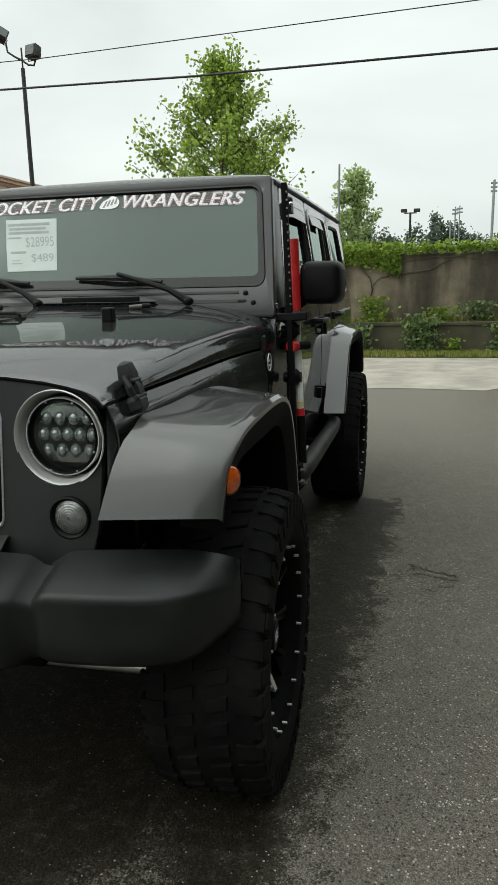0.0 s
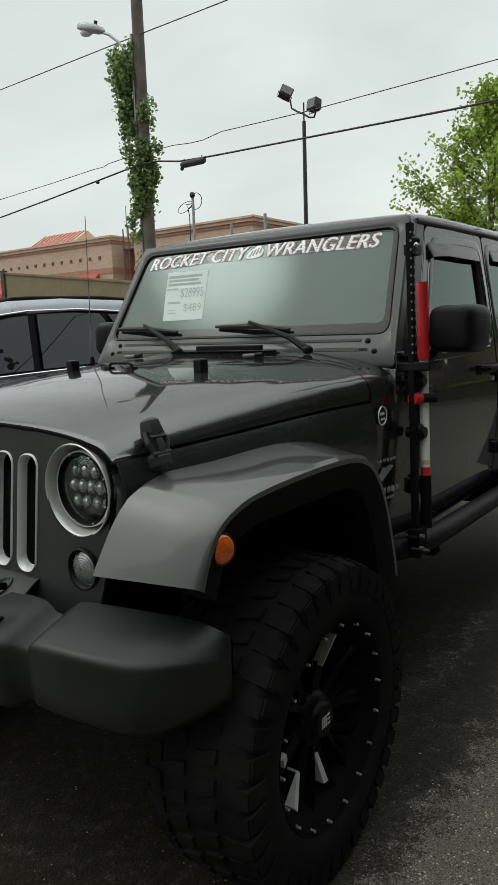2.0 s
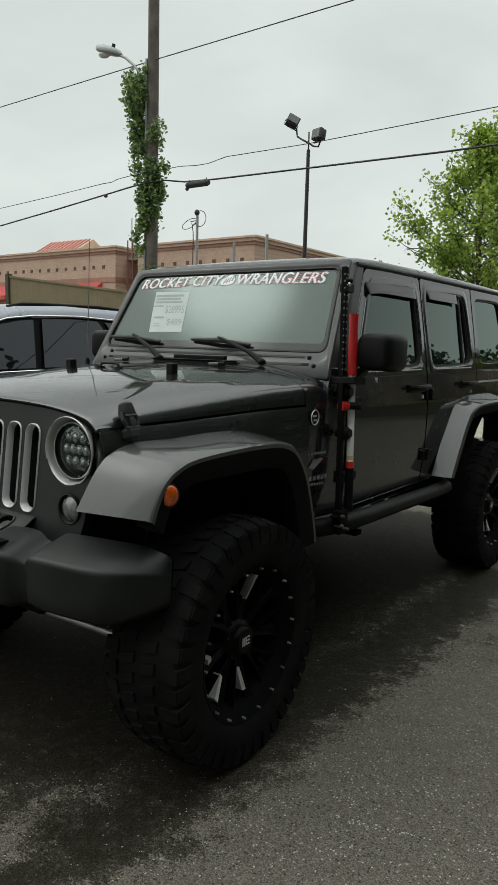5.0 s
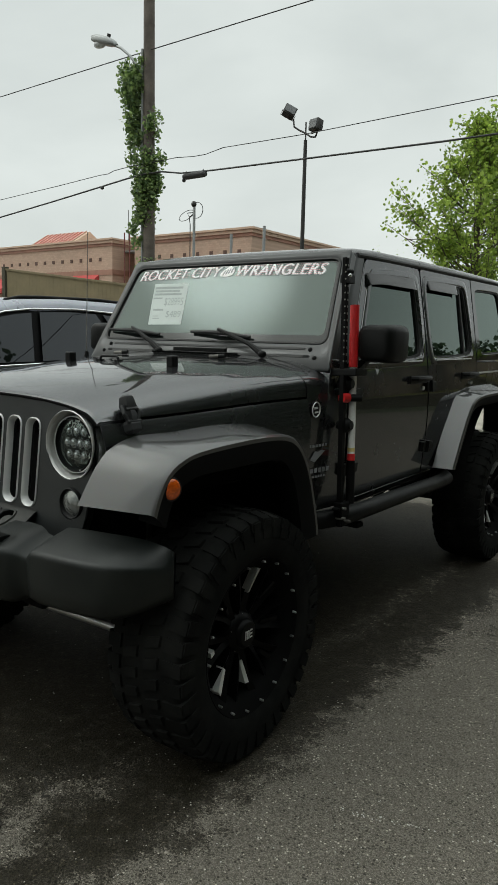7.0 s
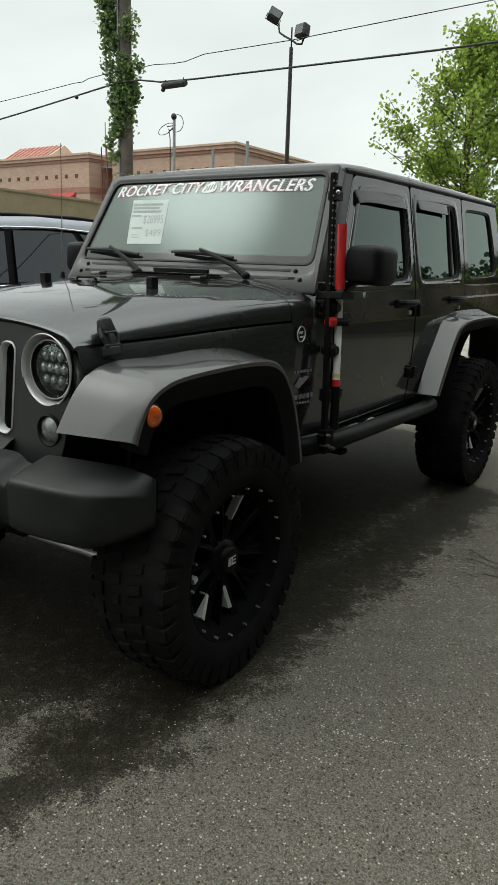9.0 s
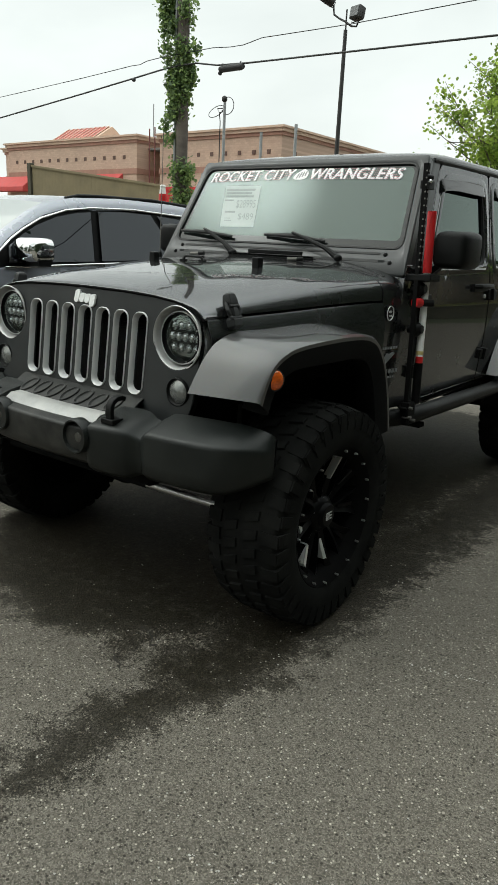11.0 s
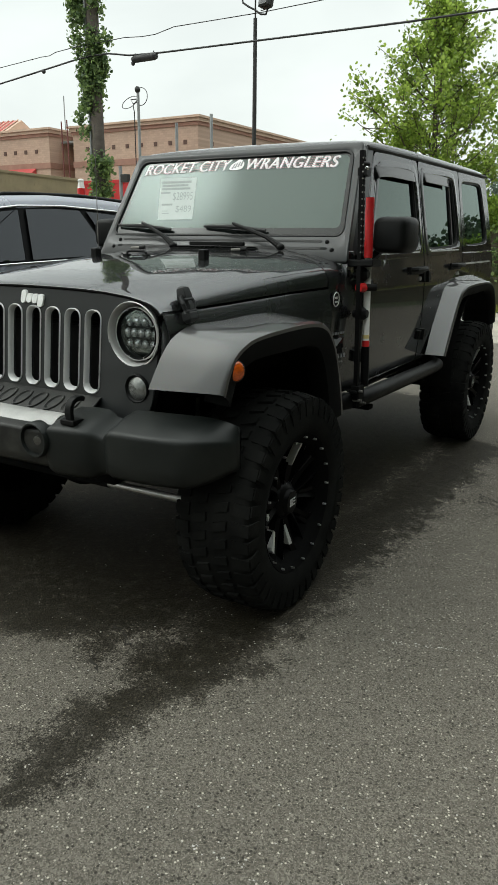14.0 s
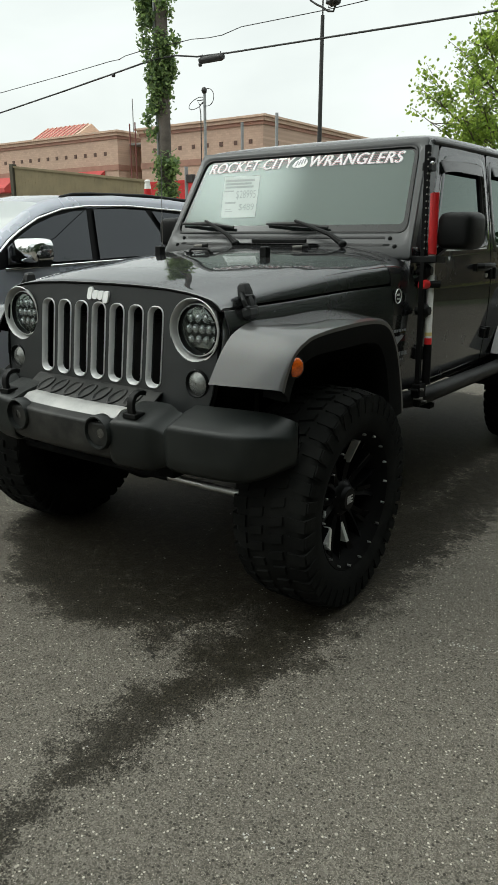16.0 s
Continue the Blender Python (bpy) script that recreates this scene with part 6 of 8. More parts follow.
for ax, ay, bx, by, wide in ((1.27, 1.74, 1.4, 1.66, 0.012), (1.38, 1.67, 1.56, 1.58, 0.016), (1.3, 1.6, 1.42, 1.58, 0.01), (1.42, 1.58, 1.56, 1.53, 0.012), (1.36, 1.42, 1.44, 1.4, 0.01), (1.44, 1.45, 1.53, 1.46, 0.01), (1.3, 1.72, 1.34, 1.62, 0.008), (0.42, -0.52, 0.6, -0.62, 0.012), (0.5, -0.72, 0.6, -0.8, 0.01)):
    n = 14
    pts = []
    for k in range(n + 1):
        t = k / n
        q = Vector((ax + (bx - ax) * t, ay + (by - ay) * t, 0))
        q += Vector((noise.noise(Vector((k * 0.6, ax * 9, 0))), noise.noise(Vector((k * 0.6, 5, ay * 9))), 0)) * 0.03
        pts.append((q, wide * rng.uniform(0.15, 0.6) * min(1.0, 5 * t + 0.1, 5 * (1 - t) + 0.1)))
    a = [bm.verts.new((q.x, q.y - w, 0.004)) for q, w in pts]
    b = [bm.verts.new((q.x, q.y + w, 0.004)) for q, w in pts]
    for k in range(n):
        bm.faces.new((a[k], a[k + 1], b[k + 1], b[k]))
tagged(single("asphalt_crack", "fine dark cracks in the asphalt", "crack", bm, CRACK, "structure", sharp=0))

# loose chips on the asphalt
bm = bmesh.new()
STONE = plain("loose_chips", (0.34, 0.33, 0.3), 0.85, 0, 0.3, 30, 300, 0.3)
for k in range(1500):
    x, y = rng.uniform(-1.6, 3.6), rng.uniform(-2.3, 4.5)
    if rng.random() < 0.5:
        x, y = rng.gauss(1.3, 0.8), rng.gauss(-0.5, 0.9)
    r = rng.uniform(0.0016, 0.0038)
    a0 = rng.random() * 6
    top = bm.verts.new((x, y, r * 0.9))
    ringv = [bm.verts.new((x + r * rng.uniform(0.7, 1.2) * math.cos(a0 + i * 1.257), y + r * rng.uniform(0.7, 1.2) * math.sin(a0 + i * 1.257), 0.0005)) for i in range(5)]
    for i in range(5):
        bm.faces.new((ringv[i], ringv[(i + 1) % 5], top))
single("gravel", "loose pale stone chips on the asphalt", "gravel", bm, STONE, "stuff", sharp=0)

# ---- plants ----


def leaf_mesh(name, places, size, seed, droop=0.3, points=5):
    """Many small lobed leaves as one mesh; places: array of points."""
    r = np.random.RandomState(seed)
    n = len(places)
    shape = {5: [(0, -0.5), (0.42, -0.18), (0.3, 0.28), (0, 0.5), (-0.3, 0.28), (-0.42, -0.18)], 9: [(0, -0.45), (0.18, -0.36), (0.42, -0.3), (0.38, -0.06), (0.48, 0.2), (0.27, 0.27), (0, 0.52), (-0.27, 0.27), (-0.48, 0.2), (-0.38, -0.06), (-0.42, -0.3), (-0.18, -0.36)], 3: [(0, -0.5), (0.3, 0.0), (0, 0.5), (-0.3, 0.0)]}[points]
    k = len(shape)
    nor = r.normal(size=(n, 3)) + np.array([0, -0.35, 0.75])
    nor /= np.linalg.norm(nor, axis=1)[:, None]
    u = np.cross(nor, r.normal(size=(n, 3)))
    u /= np.linalg.norm(u, axis=1)[:, None]
    v = np.cross(nor, u)
    s = size * r.uniform(0.6, 1.25, n)[:, None]
    verts = np.empty((n, k, 3))
    for i, (a, b) in enumerate(shape):
        verts[:, i] = places + s * (a * u + b * v) + nor * s * (droop * (0.25 - a * a - b * b))
    me = bpy.data.meshes.new(name)
    me.from_pydata(verts.reshape(-1, 3).tolist(), [], (np.arange(n)[:, None] * k + np.arange(k)).tolist())
    return me


LEAF = leafy("maple_leaves", (0.13, 0.21, 0.03), (0.48, 0.62, 0.12))
LEAF_FAR = leafy("far_leaves", (0.23, 0.32, 0.12), (0.56, 0.66, 0.3))
IVY = leafy("ivy_leaves", (0.085, 0.14, 0.065), (0.32, 0.43, 0.15))
WALL_IVY = leafy("creeper_leaves", (0.12, 0.2, 0.02), (0.42, 0.56, 0.1))
WEED = leafy("weeds", (0.16, 0.2, 0.035), (0.5, 0.5, 0.15))
FAR_WOOD = leafy("far_woods", (0.045, 0.07, 0.04), (0.11, 0.155, 0.085))
# distance haze is mixed into these leaf greens
HAZE_TINTED_WOOD = leafy("haze_tinted_far_woods", (0.075, 0.105, 0.075), (0.16, 0.21, 0.145))
BARK = plain("bark", (0.11, 0.09, 0.07), 0.9, 0, 0.35, 5, 40, 0.8, depth=0.01)


def tree(name, base, height, spread, low, leaves, size, seed, material, label, tips=90, trunk=0.1, lobes=()):
    """A tapered trunk with limbs and twigs, and leaves gathered round the twig ends."""
    r = random.Random(seed)
    ob = thing(name, label, "tree", base)
    bm = bmesh.new()
    lead = [Vector((0.1 * math.sin(k * 1.3), 0.1 * math.cos(k * 1.9), height * k / 7)) for k in range(8)]
    tube(bm, lead, [trunk * (1 - 0.125 * k) + 0.008 for k in range(8)], 9)
    ends = []
    for k in range(tips):
        h = low + (height - low) * (k / tips) ** 0.85
        a = k * 2.399 + r.uniform(-0.4, 0.4)
        t = (h - low) / (height - low)
        reach = spread * (0.55 + 0.9 * t - 1.42 * t ** 2.2 if t < 0.95 else 0.12) * r.uniform(0.32, 1.18)
        reach = max(0.12, reach)
        for lobe_a, lobe_gain in lobes:
            reach *= 1 + lobe_gain * max(0, math.cos(a - lobe_a))
        start = Vector((0, 0, max(0.5, h - reach * 0.55)))
        tip = Vector((reach * math.cos(a), reach * math.sin(a), h + r.uniform(0, 0.35) + 0.35 * t * r.random()))
        mid = start.lerp(tip, 0.55) + Vector((r.uniform(-0.1, 0.1), r.uniform(-0.1, 0.1), -0.08))
        tube(bm, [start, mid, tip], [trunk * 0.28 * (1.1 - t), trunk * 0.16, 0.005], 5)
        ends.append((tip, mid, reach))
        for _ in range(3):
            b = mid.lerp(tip, r.random()) + Vector((r.gauss(0, 0.22), r.gauss(0, 0.22), r.uniform(0.05, 0.4)))
            tube(bm, [mid.lerp(tip, r.uniform(0.1, 0.7)), b], [0.012, 0.004], 4)
            ends.append((b, mid, 0.3))
    part("trunk", bm, BARK, ob, "grey-brown trunk and limbs", sharp=60)
    rs = np.random.RandomState(seed)
    pts = []
    per = max(4, leaves // len(ends))
    for tip, mid, reach in ends:
        n = int(per * rs.uniform(0.5, 1.5) * min(1.5, 0.3 + 0.7 * reach + (0.55 if reach == 0.3 else 0)))
        along = rs.uniform(0.3, 1.06, n)[:, None] ** 0.8
        pts.append(np.array(mid) * (1 - along) + np.array(tip) * along + rs.normal(size=(n, 3)) * np.array([0.1, 0.1, 0.095]))
    pts = np.concatenate(pts)
    mesh_part("crown", leaf_mesh("crown", pts, size, seed + 1, points=9), material, ob, "uneven crown of green leaves", sharp=0)
    return ob


# ---- retaining wall with creeper ----


def wall_concrete():
    m, t, p = shade("stained_concrete")
    co = add(t, "ShaderNodeTexCoord").outputs["Object"]
    st = add(t, "ShaderNodeMapping")
    st.inputs["Scale"].default_value = (1.0, 1.0, 0.22)
    t.links.new(co, st.inputs[0])
    streak = add(t, "ShaderNodeTexNoise", Scale=1.15, Detail=5.0, Roughness=0.55)
    t.links.new(st.outputs[0], streak.inputs["Vector"])
    blot = add(t, "ShaderNodeTexNoise", Scale=3.2, Detail=7.0, Roughness=0.65)
    fine = add(t, "ShaderNodeTexNoise", Scale=60.0, Detail=4.0)
    for n in (blot, fine):
        t.links.new(co, n.inputs["Vector"])
    col = ramp(t, streak.outputs["Fac"], [(0.34, (0.06, 0.051, 0.038)), (0.46, (0.10, 0.085, 0.064)), (0.56, (0.23, 0.195, 0.145)), (0.68, (0.34, 0.29, 0.22))])
    col = mix(t, 0.75, col, ramp(t, blot.outputs["Fac"], [(0.3, (0.42, 0.45, 0.36)), (0.65, (1.0, 0.97, 0.93))]), "MULTIPLY")
    t.links.new(col, p.inputs["Base Color"])
    p.inputs["Roughness"].default_value = 0.92
    b = add(t, "ShaderNodeBump", Strength=0.5, Distance=0.01)
    t.links.new(fine.outputs["Fac"], b.inputs["Height"])
    t.links.new(b.outputs[0], p.inputs["Normal"])
    return m


CONCRETE = wall_concrete()
MOSSY = plain("mossy_concrete", (0.085, 0.08, 0.05), 0.95, 0, 0.45, 1.4, 40, 0.6, depth=0.008)
bm = boxes(((-9, 14.0, 0), (30, 14.35, 2.1)))
single("wall_upper", "dark stained concrete retaining wall", "wall", bm, CONCRETE, "structure", bevel=0.02)
bm = boxes(((-9, 13.45, 0), (30, 13.99, 0.63)), ((-9, 13.42, 0.6), (30, 13.985, 0.665)))
single("wall_ledge", "dark mossy concrete ledge at the wall foot", "wall", bm, MOSSY, "structure", bevel=0.012)
bm = bmesh.new()
loft(bm, [[Vector((x, y, z + (0.25 * noise.noise(Vector((x * 0.15, y * 0.15, 0))) if y > 15 else 0))) for x in spans(-9, 150, 40)] for y, z in ((14.3, 1.2), (14.4, 2.0), (16, 2.05), (20, 1.9), (40, 1.7), (80, 2.2), (130, 4.5), (190, 9.0), (260, 14.0))], False)
single("hillside", "grassy slope rising behind the wall", "slope", bm, GRASS_SOIL, "structure", sharp=0)
bm = bmesh.new()
loft(bm, [[Vector((x, y, z)) for x in spans(-9, 30, 60)] for y, z in ((12.55, 0.012), (12.75, 0.03), (13.2, 0.06), (13.46, 0.09))], False)
single("verge", "strip of grass and soil at the wall foot", "verge", bm, GRASS_SOIL, "structure", sharp=0)


def blades(name, rows, material, label, seed):
    """Grass: rows of (count, x range, y range, z, height)."""
    r = np.random.RandomState(seed)
    verts, faces = [], []
    for count, (x0, x1), (y0, y1), z, h in rows:
        for _ in range(count):
            x, y = r.uniform(x0, x1), r.uniform(y0, y1)
            hh = h * r.uniform(0.4, 1.2)
            a = r.uniform(0, 6.28)
            lean = r.normal(size=2) * hh * 0.35
            w = 0.012 + 0.01 * r.rand()
            i = len(verts)
            verts += [(x - w * math.cos(a), y - w * math.sin(a), z), (x + w * math.cos(a), y + w * math.sin(a), z), (x + lean[0], y + lean[1], z + hh)]
            faces.append((i, i + 1, i + 2))
    me = bpy.data.meshes.new(name)
    me.from_pydata(verts, [], faces)
    return tagged(mesh_part(name, me, material, sharp=0), label, "grass", kind="stuff")


blades("grass", [(12000, (-4, 3.6), (12.6, 13.44), 0.03, 0.09), (1100, (-4, 7), (13.7, 13.98), 0.665, 0.13)], WEED, "yellow-green grass and weeds along the wall foot", 5)
rs = np.random.RandomState(8)


def drape(n, x0, x1, seed, fall):
    """Leaf places on the wall top, spilling over its face."""
    r = np.random.RandomState(seed)
    x = r.uniform(x0, x1, n)
    depth = np.array([fall * (0.25 + 0.75 * max(0.0, noise.noise(Vector((q * 0.9, seed, 0.3))) + 0.35)) for q in x])
    t = r.rand(n) ** 1.6
    z = 2.2 - depth * t + r.normal(size=n) * 0.05
    y = np.where(t > 0.15, 13.95 - 0.06 * r.rand(n), 14.2 + 0.3 * (r.rand(n) - 0.5))
    return np.stack([x, y, z + np.where(t < 0.15, 0.12 * r.rand(n), 0)], axis=1)


tagged(mesh_part("wall_creeper", leaf_mesh("wall_creeper", np.concatenate([drape(11000, -6, 0.9, 3, 0.55), drape(2200, 0.8, 7, 5, 0.06)]), 0.078, 31), WALL_IVY, sharp=0), "bright green creeper spilling over the wall top", "creeper", kind="stuff")
for k, (x, z, h, w, n) in enumerate(((0.35, 0.665, 0.55, 0.3, 420), (0.15, 0.05, 0.6, 0.22, 260), (1.35, 0.1, 0.75, 0.4, 700), (1.75, 0.665, 0.3, 0.35, 260), (2.55, 0.665, 0.42, 0.4, 320), (2.95, 0.05, 0.6, 0.25, 320), (2.0, 0.05, 0.3, 0.16, 160), (-1.6, 0.1, 1.2, 0.35, 700), (-1.2, 0.7, 1.1, 0.35, 600))):
    r = np.random.RandomState(60 + k)
    n = int(n * 0.85)
    pts = np.stack([x + r.normal(size=n) * w * 0.5, (13.9 if z > 0.5 else 13.4) - 0.07 - np.abs(r.normal(size=n)) * 0.08, z + h * r.rand(n) ** 1.1], axis=1)
    ob = thing("shrub", "leafy weed shrub growing against the wall", "shrub", (0, 0, 0), group="shrubs along the wall")
    mesh_part("foliage", leaf_mesh("foliage", pts, 0.075, 80 + k), IVY if k % 3 else WALL_IVY, ob, sharp=0)
    part("stem", rods(((x, 13.88 if z > 0.5 else 13.38, z), (x + 0.05, 13.86 if z > 0.5 else 13.36, z + h * 0.8), 0.012, 0.004), n=6), BARK, ob)
# bare creeper stems on the wall face
bm = bmesh.new()
tube(bm, [(0.05, 13.93, 0.67), (0.2, 13.96, 1.0), (0.3, 13.97, 1.35), (0.25, 13.97, 1.6), (0.05, 13.97, 1.8)], 0.014, 6)
tube(bm, [(0.27, 13.97, 1.4), (0.45, 13.97, 1.6), (0.9, 13.975, 1.68), (1.5, 13.975, 1.75), (2.0, 13.975, 2.0), (2.4, 13.97, 2.08)], 0.01, 6)
tube(bm, [(0.5, 13.97, 1.95), (1.0, 13.975, 1.93), (1.6, 13.975, 2.02), (2.6, 13.97, 1.95)], 0.008, 6)
single("creeper_stems", "bare grey creeper stems on the wall", "stems", bm, BARK, sharp=60)

# ---- trees ----
tree("maple_tree", (-3.3, 15.2, 1.7), 4.5, 2.95, 0.6, 18500, 0.082, 11, LEAF, "young bright green maple behind the wall", tips=120, trunk=0.09)
tree("young_tree", (-1.15, 25.5, 1.8), 3.4, 1.05, 0.6, 4200, 0.115, 17, LEAF_FAR, "slim light green young tree behind the wall", tips=44, trunk=0.06)


def woods(name, rows, label, material, seed, size=0.5, dense=1.0):
    """Far trees as many clumps: rows of (x, y, base z, height, width)."""
    r = np.random.RandomState(seed)
    pts = []
    for x, y, z, h, w in rows:
        n = 3 * int(60 * h * w / 12) + 180
        n = int(n * dense)
        lob = r.normal(size=(7, 3)) * np.array([w * 0.26, w * 0.2, h * 0.17]) + np.array([x, y, z + h * 0.58])
        pick = lob[r.randint(0, 7, n)]
        pts.append(pick + r.normal(size=(n, 3)) * np.array([w * 0.13, w * 0.13, h * 0.11]))
        m = n // 3
        pts.append(np.stack([x + r.normal(size=m) * w * 0.3, y + r.normal(size=m) * w * 0.1, z + h * 0.45 * r.rand(m)], axis=1))
    pts = np.concatenate(pts)
    return tagged(mesh_part(name, leaf_mesh(name, pts, size, seed), material, sharp=0), label, "woods", kind="stuff")


rng = random.Random(21)
rows = []
for k in range(60):
    x = -60 + 150 * k / 59 + rng.uniform(-1, 1)
    rows.append((x, 150 + rng.uniform(-6, 6), 5.5, 7.0 + 1.8 * noise.noise(Vector((x * 0.11, 0, 0))) + rng.uniform(-0.7, 0.9), rng.uniform(3.5, 5)))
woods("far_woods", rows, "wooded skyline in the distance, haze tinted into its green", HAZE_TINTED_WOOD, 41)
# unseen woods round the far sides of the lot, raised to dim low sky
rows = [(60 * math.cos(a) + rng.uniform(-4, 4), -5 + 60 * math.sin(a) + rng.uniform(-4, 4), -0.3, rng.uniform(10, 15), rng.uniform(5, 8)) for a in spans(math.pi * 1.08, math.pi * 2.1, 60)]
woods("unseen_lot_woods", rows, "unseen tree line round the open side of the lot, raised to dim low sky", FAR_WOOD, 43)
rows = [(75 * math.cos(a) + rng.uniform(-3, 3), 75 * math.sin(a) + rng.uniform(-3, 3), -0.3, rng.uniform(7.5, 9.5), rng.uniform(6, 8)) for a in spans(math.pi * 0.1, math.pi * 0.42, 26)]
woods("corner_woods", rows, "low dark tree line beyond the corner of the lot", FAR_WOOD, 44, 0.55, 7.0)
# added belt out of view, blocks sky light from the car's flank
rows = [(11.5 + rng.uniform(-1.2, 1.2), y, -0.3, rng.uniform(11, 14.5), rng.uniform(4.5, 6.5)) for y in spans(-24, 12, 19)]
woods("unseen_side_trees", rows, "unseen tree belt, added to keep side sky light off the car", FAR_WOOD, 47, 0.27, 4.5)

# ---- poles, cables, lamps ----
WOOD_POLE = plain("weathered_pole_wood", (0.13, 0.11, 0.095), 0.9, 0, 0.35, 4, 50, 0.7, depth=0.01)
GALV = plain("galvanised_steel", (0.3, 0.31, 0.31), 0.45, 0.7, 0.15, 5, 90, 0.1)
DARK_METAL = plain("dark_bronze_metal", (0.035, 0.034, 0.033), 0.5, 0.4, 0.2, 4, 120, 0.1)
CABLE = plain("cable_black", (0.02, 0.02, 0.021), 0.6, 0, 0.2, 9, 200, 0.0)
CONDUIT = plain("dull_red_conduit", (0.16, 0.045, 0.04), 0.6, 0, 0.2, 6, 90, 0.1)
FLOOD_GLASS = plain("dark_flood_glass", (0.1, 0.105, 0.11), 0.3, 0, 0.15, 9, 100, 0.0)
LAMP_GLASS = plain("lamp_diffuser", (0.55, 0.57, 0.58), 0.3, 0, 0.1, 9, 100, 0.0)

PX, PY = -10.05, 11.0
pole = thing("utility_pole", "weathered wooden utility pole wrapped in ivy", "pole", (PX, PY, 0))
part("pole_shaft", rods(((0, 0, 0), (0, 0, 11.5), 0.15, 0.125), n=18), WOOD_POLE, pole, "grey weathered wood shaft", sharp=60)
part("pole_pipe", rods(((-0.16, -0.08, 0), (-0.155, -0.07, 8.2), 0.035), n=10), GALV, pole, sharp=60)
arm_path = [(-0.1, -0.05, 7.55), (-0.28, -0.06, 7.8), (-0.55, -0.07, 8.12), (-0.85, -0.08, 8.36), (-1.05, -0.08, 8.46)]
lamp = part("street_lamp", tube(bmesh.new(), arm_path, 0.032, 8), GALV, pole, "grey cobra-head street lamp arm", sharp=60)
tip = pose(-1.0, -0.08, 8.46, 0, 20, 0)
bm = bmesh.new()
loft(bm, [[tip @ Vector((-d, u, v + lift)) for u, v in rounded(w, h, min(w, h) * 0.42, 4)] for d, w, h, lift in ((0.0, 0.07, 0.07, 0.0), (0.1, 0.18, 0.14, 0.02), (0.3, 0.3, 0.19, 0.03), (0.62, 0.32, 0.2, 0.03), (0.82, 0.26, 0.15, 0.02), (0.9, 0.12, 0.08, 0.0))])
part("lamp_head", bm, GALV, lamp, "grey lamp head", sharp=50)
part("lamp_bowl", ball(bmesh.new(), tip @ Vector((-0.6, 0, -0.07)), 0.15, (1.3, 0.8, 0.6), 14), LAMP_GLASS, lamp, "clear lamp bowl", sharp=60)
part("lamp_sensor", rods((tip @ Vector((-0.35, 0, 0.1)), tip @ Vector((-0.35, 0, 0.2)), 0.045), n=10), DARK_METAL, lamp)

# ivy on the pole: ragged clumps, thicker to its street side
r = np.random.RandomState(71)
sleeve = []
for z0, z1, off, wide, n in ((7.2, 8.0, -0.44, 0.4, 30), (6.5, 7.2, -0.4, 0.26, 17), (5.7, 6.7, -0.34, 0.16, 15), (6.35, 6.65, 0.24, 0.12, 4), (5.2, 5.8, -0.08, 0.34, 22), (5.55, 5.75, 0.24, 0.12, 3), (4.5, 5.2, 0.0, 0.3, 38), (4.25, 4.5, -0.12, 0.2, 6), (3.75, 4.2, -0.28, 0.08, 4), (2.95, 3.3, 0.04, 0.26, 10), (1.4, 3.0, 0.08, 0.14, 24), (0.0, 1.5, 0.1, 0.24, 20)):
    for k in range(n):
        a, rad = r.uniform(0, 2 * math.pi), 0.14 + wide * 0.55 * r.rand()
        heart = np.array([off + rad * math.cos(a), 0.75 * rad * math.sin(a) - 0.05, r.uniform(z0, z1)])
        m = int(r.uniform(35, 80))
        sleeve.append(heart + r.normal(size=(m, 3)) * np.array([0.07, 0.07, 0.1]) - np.array([0, 0, 1]) * r.exponential(0.035, m)[:, None])
mesh_part("ivy", leaf_mesh("ivy", np.concatenate(sleeve), 0.08, 72, 0.3, 9), IVY, pole, "ragged dark ivy sleeve", sharp=0)


def cable(name, points, radius, label, sag=0.0):
    """A cable over points, with a slight sag between them."""
    pts = []
    for a, b in zip(points, points[1:]):
        a, b = Vector(a), Vector(b)
        n = max(4, int((b - a).length / 1.2))
        for k in range(n):
            t = k / n
            pts.append(a.lerp(b, t) - Vector((0, 0, sag * 4 * t * (1 - t))))
    pts.append(Vector(points[-1]))
    return single(name, label, "cable", tube(bmesh.new(), pts, radius, 6), CABLE, sharp=60)


cable("thick_cable", [(-60, 11.2, 1.9), (-22, 10.75, 4.15), (-18.7, 10.75, 4.46), (-13.3, 10.75, 4.98), (-11.45, 10.75, 5.17), (-10.5, 10.75, 5.27), (-9.9, 10.75, 5.31), (-9.4, 10.75, 5.3), (-8.8, 10.75, 5.2), (-7.9, 10.75, 5.16), (-5.5, 10.75, 5.11), (-2.6, 10.75, 5.05), (2.4, 10.8, 5.05), (14, 11.0, 5.2), (50, 12, 5.8)], 0.019, "thick black telephone cable")
cable("thin_cable", [(-60, 11.2, 3.0), (-22, 10.75, 4.86), (-18.7, 10.75, 5.08), (-13.2, 10.75, 5.35), (-11.5, 10.75, 5.45), (-11.2, 10.75, 5.45), (-11.0, 10.75, 5.5), (-10.55, 10.75, 5.53), (-9.4, 10.75, 5.55), (-8.95, 10.75, 5.56), (-8.45, 10.75, 5.52), (-8.1, 10.75, 5.52), (-7.6, 10.75, 5.6), (-5.5, 10.75, 5.585), (-2.6, 10.75, 5.65), (-0.85, 10.75, 5.69), (14, 11, 6.1), (50, 12, 6.8)], 0.0085, "thin black service cable")
cable("power_line", [(-60, 11.0, 8.0), (-16.0, 11.0, 8.1), (-9.92, 10.95, 8.14), (-4.7, 11.0, 8.2), (2.0, 11.0, 8.3), (50, 12, 8.9)], 0.0115, "upper black power line")
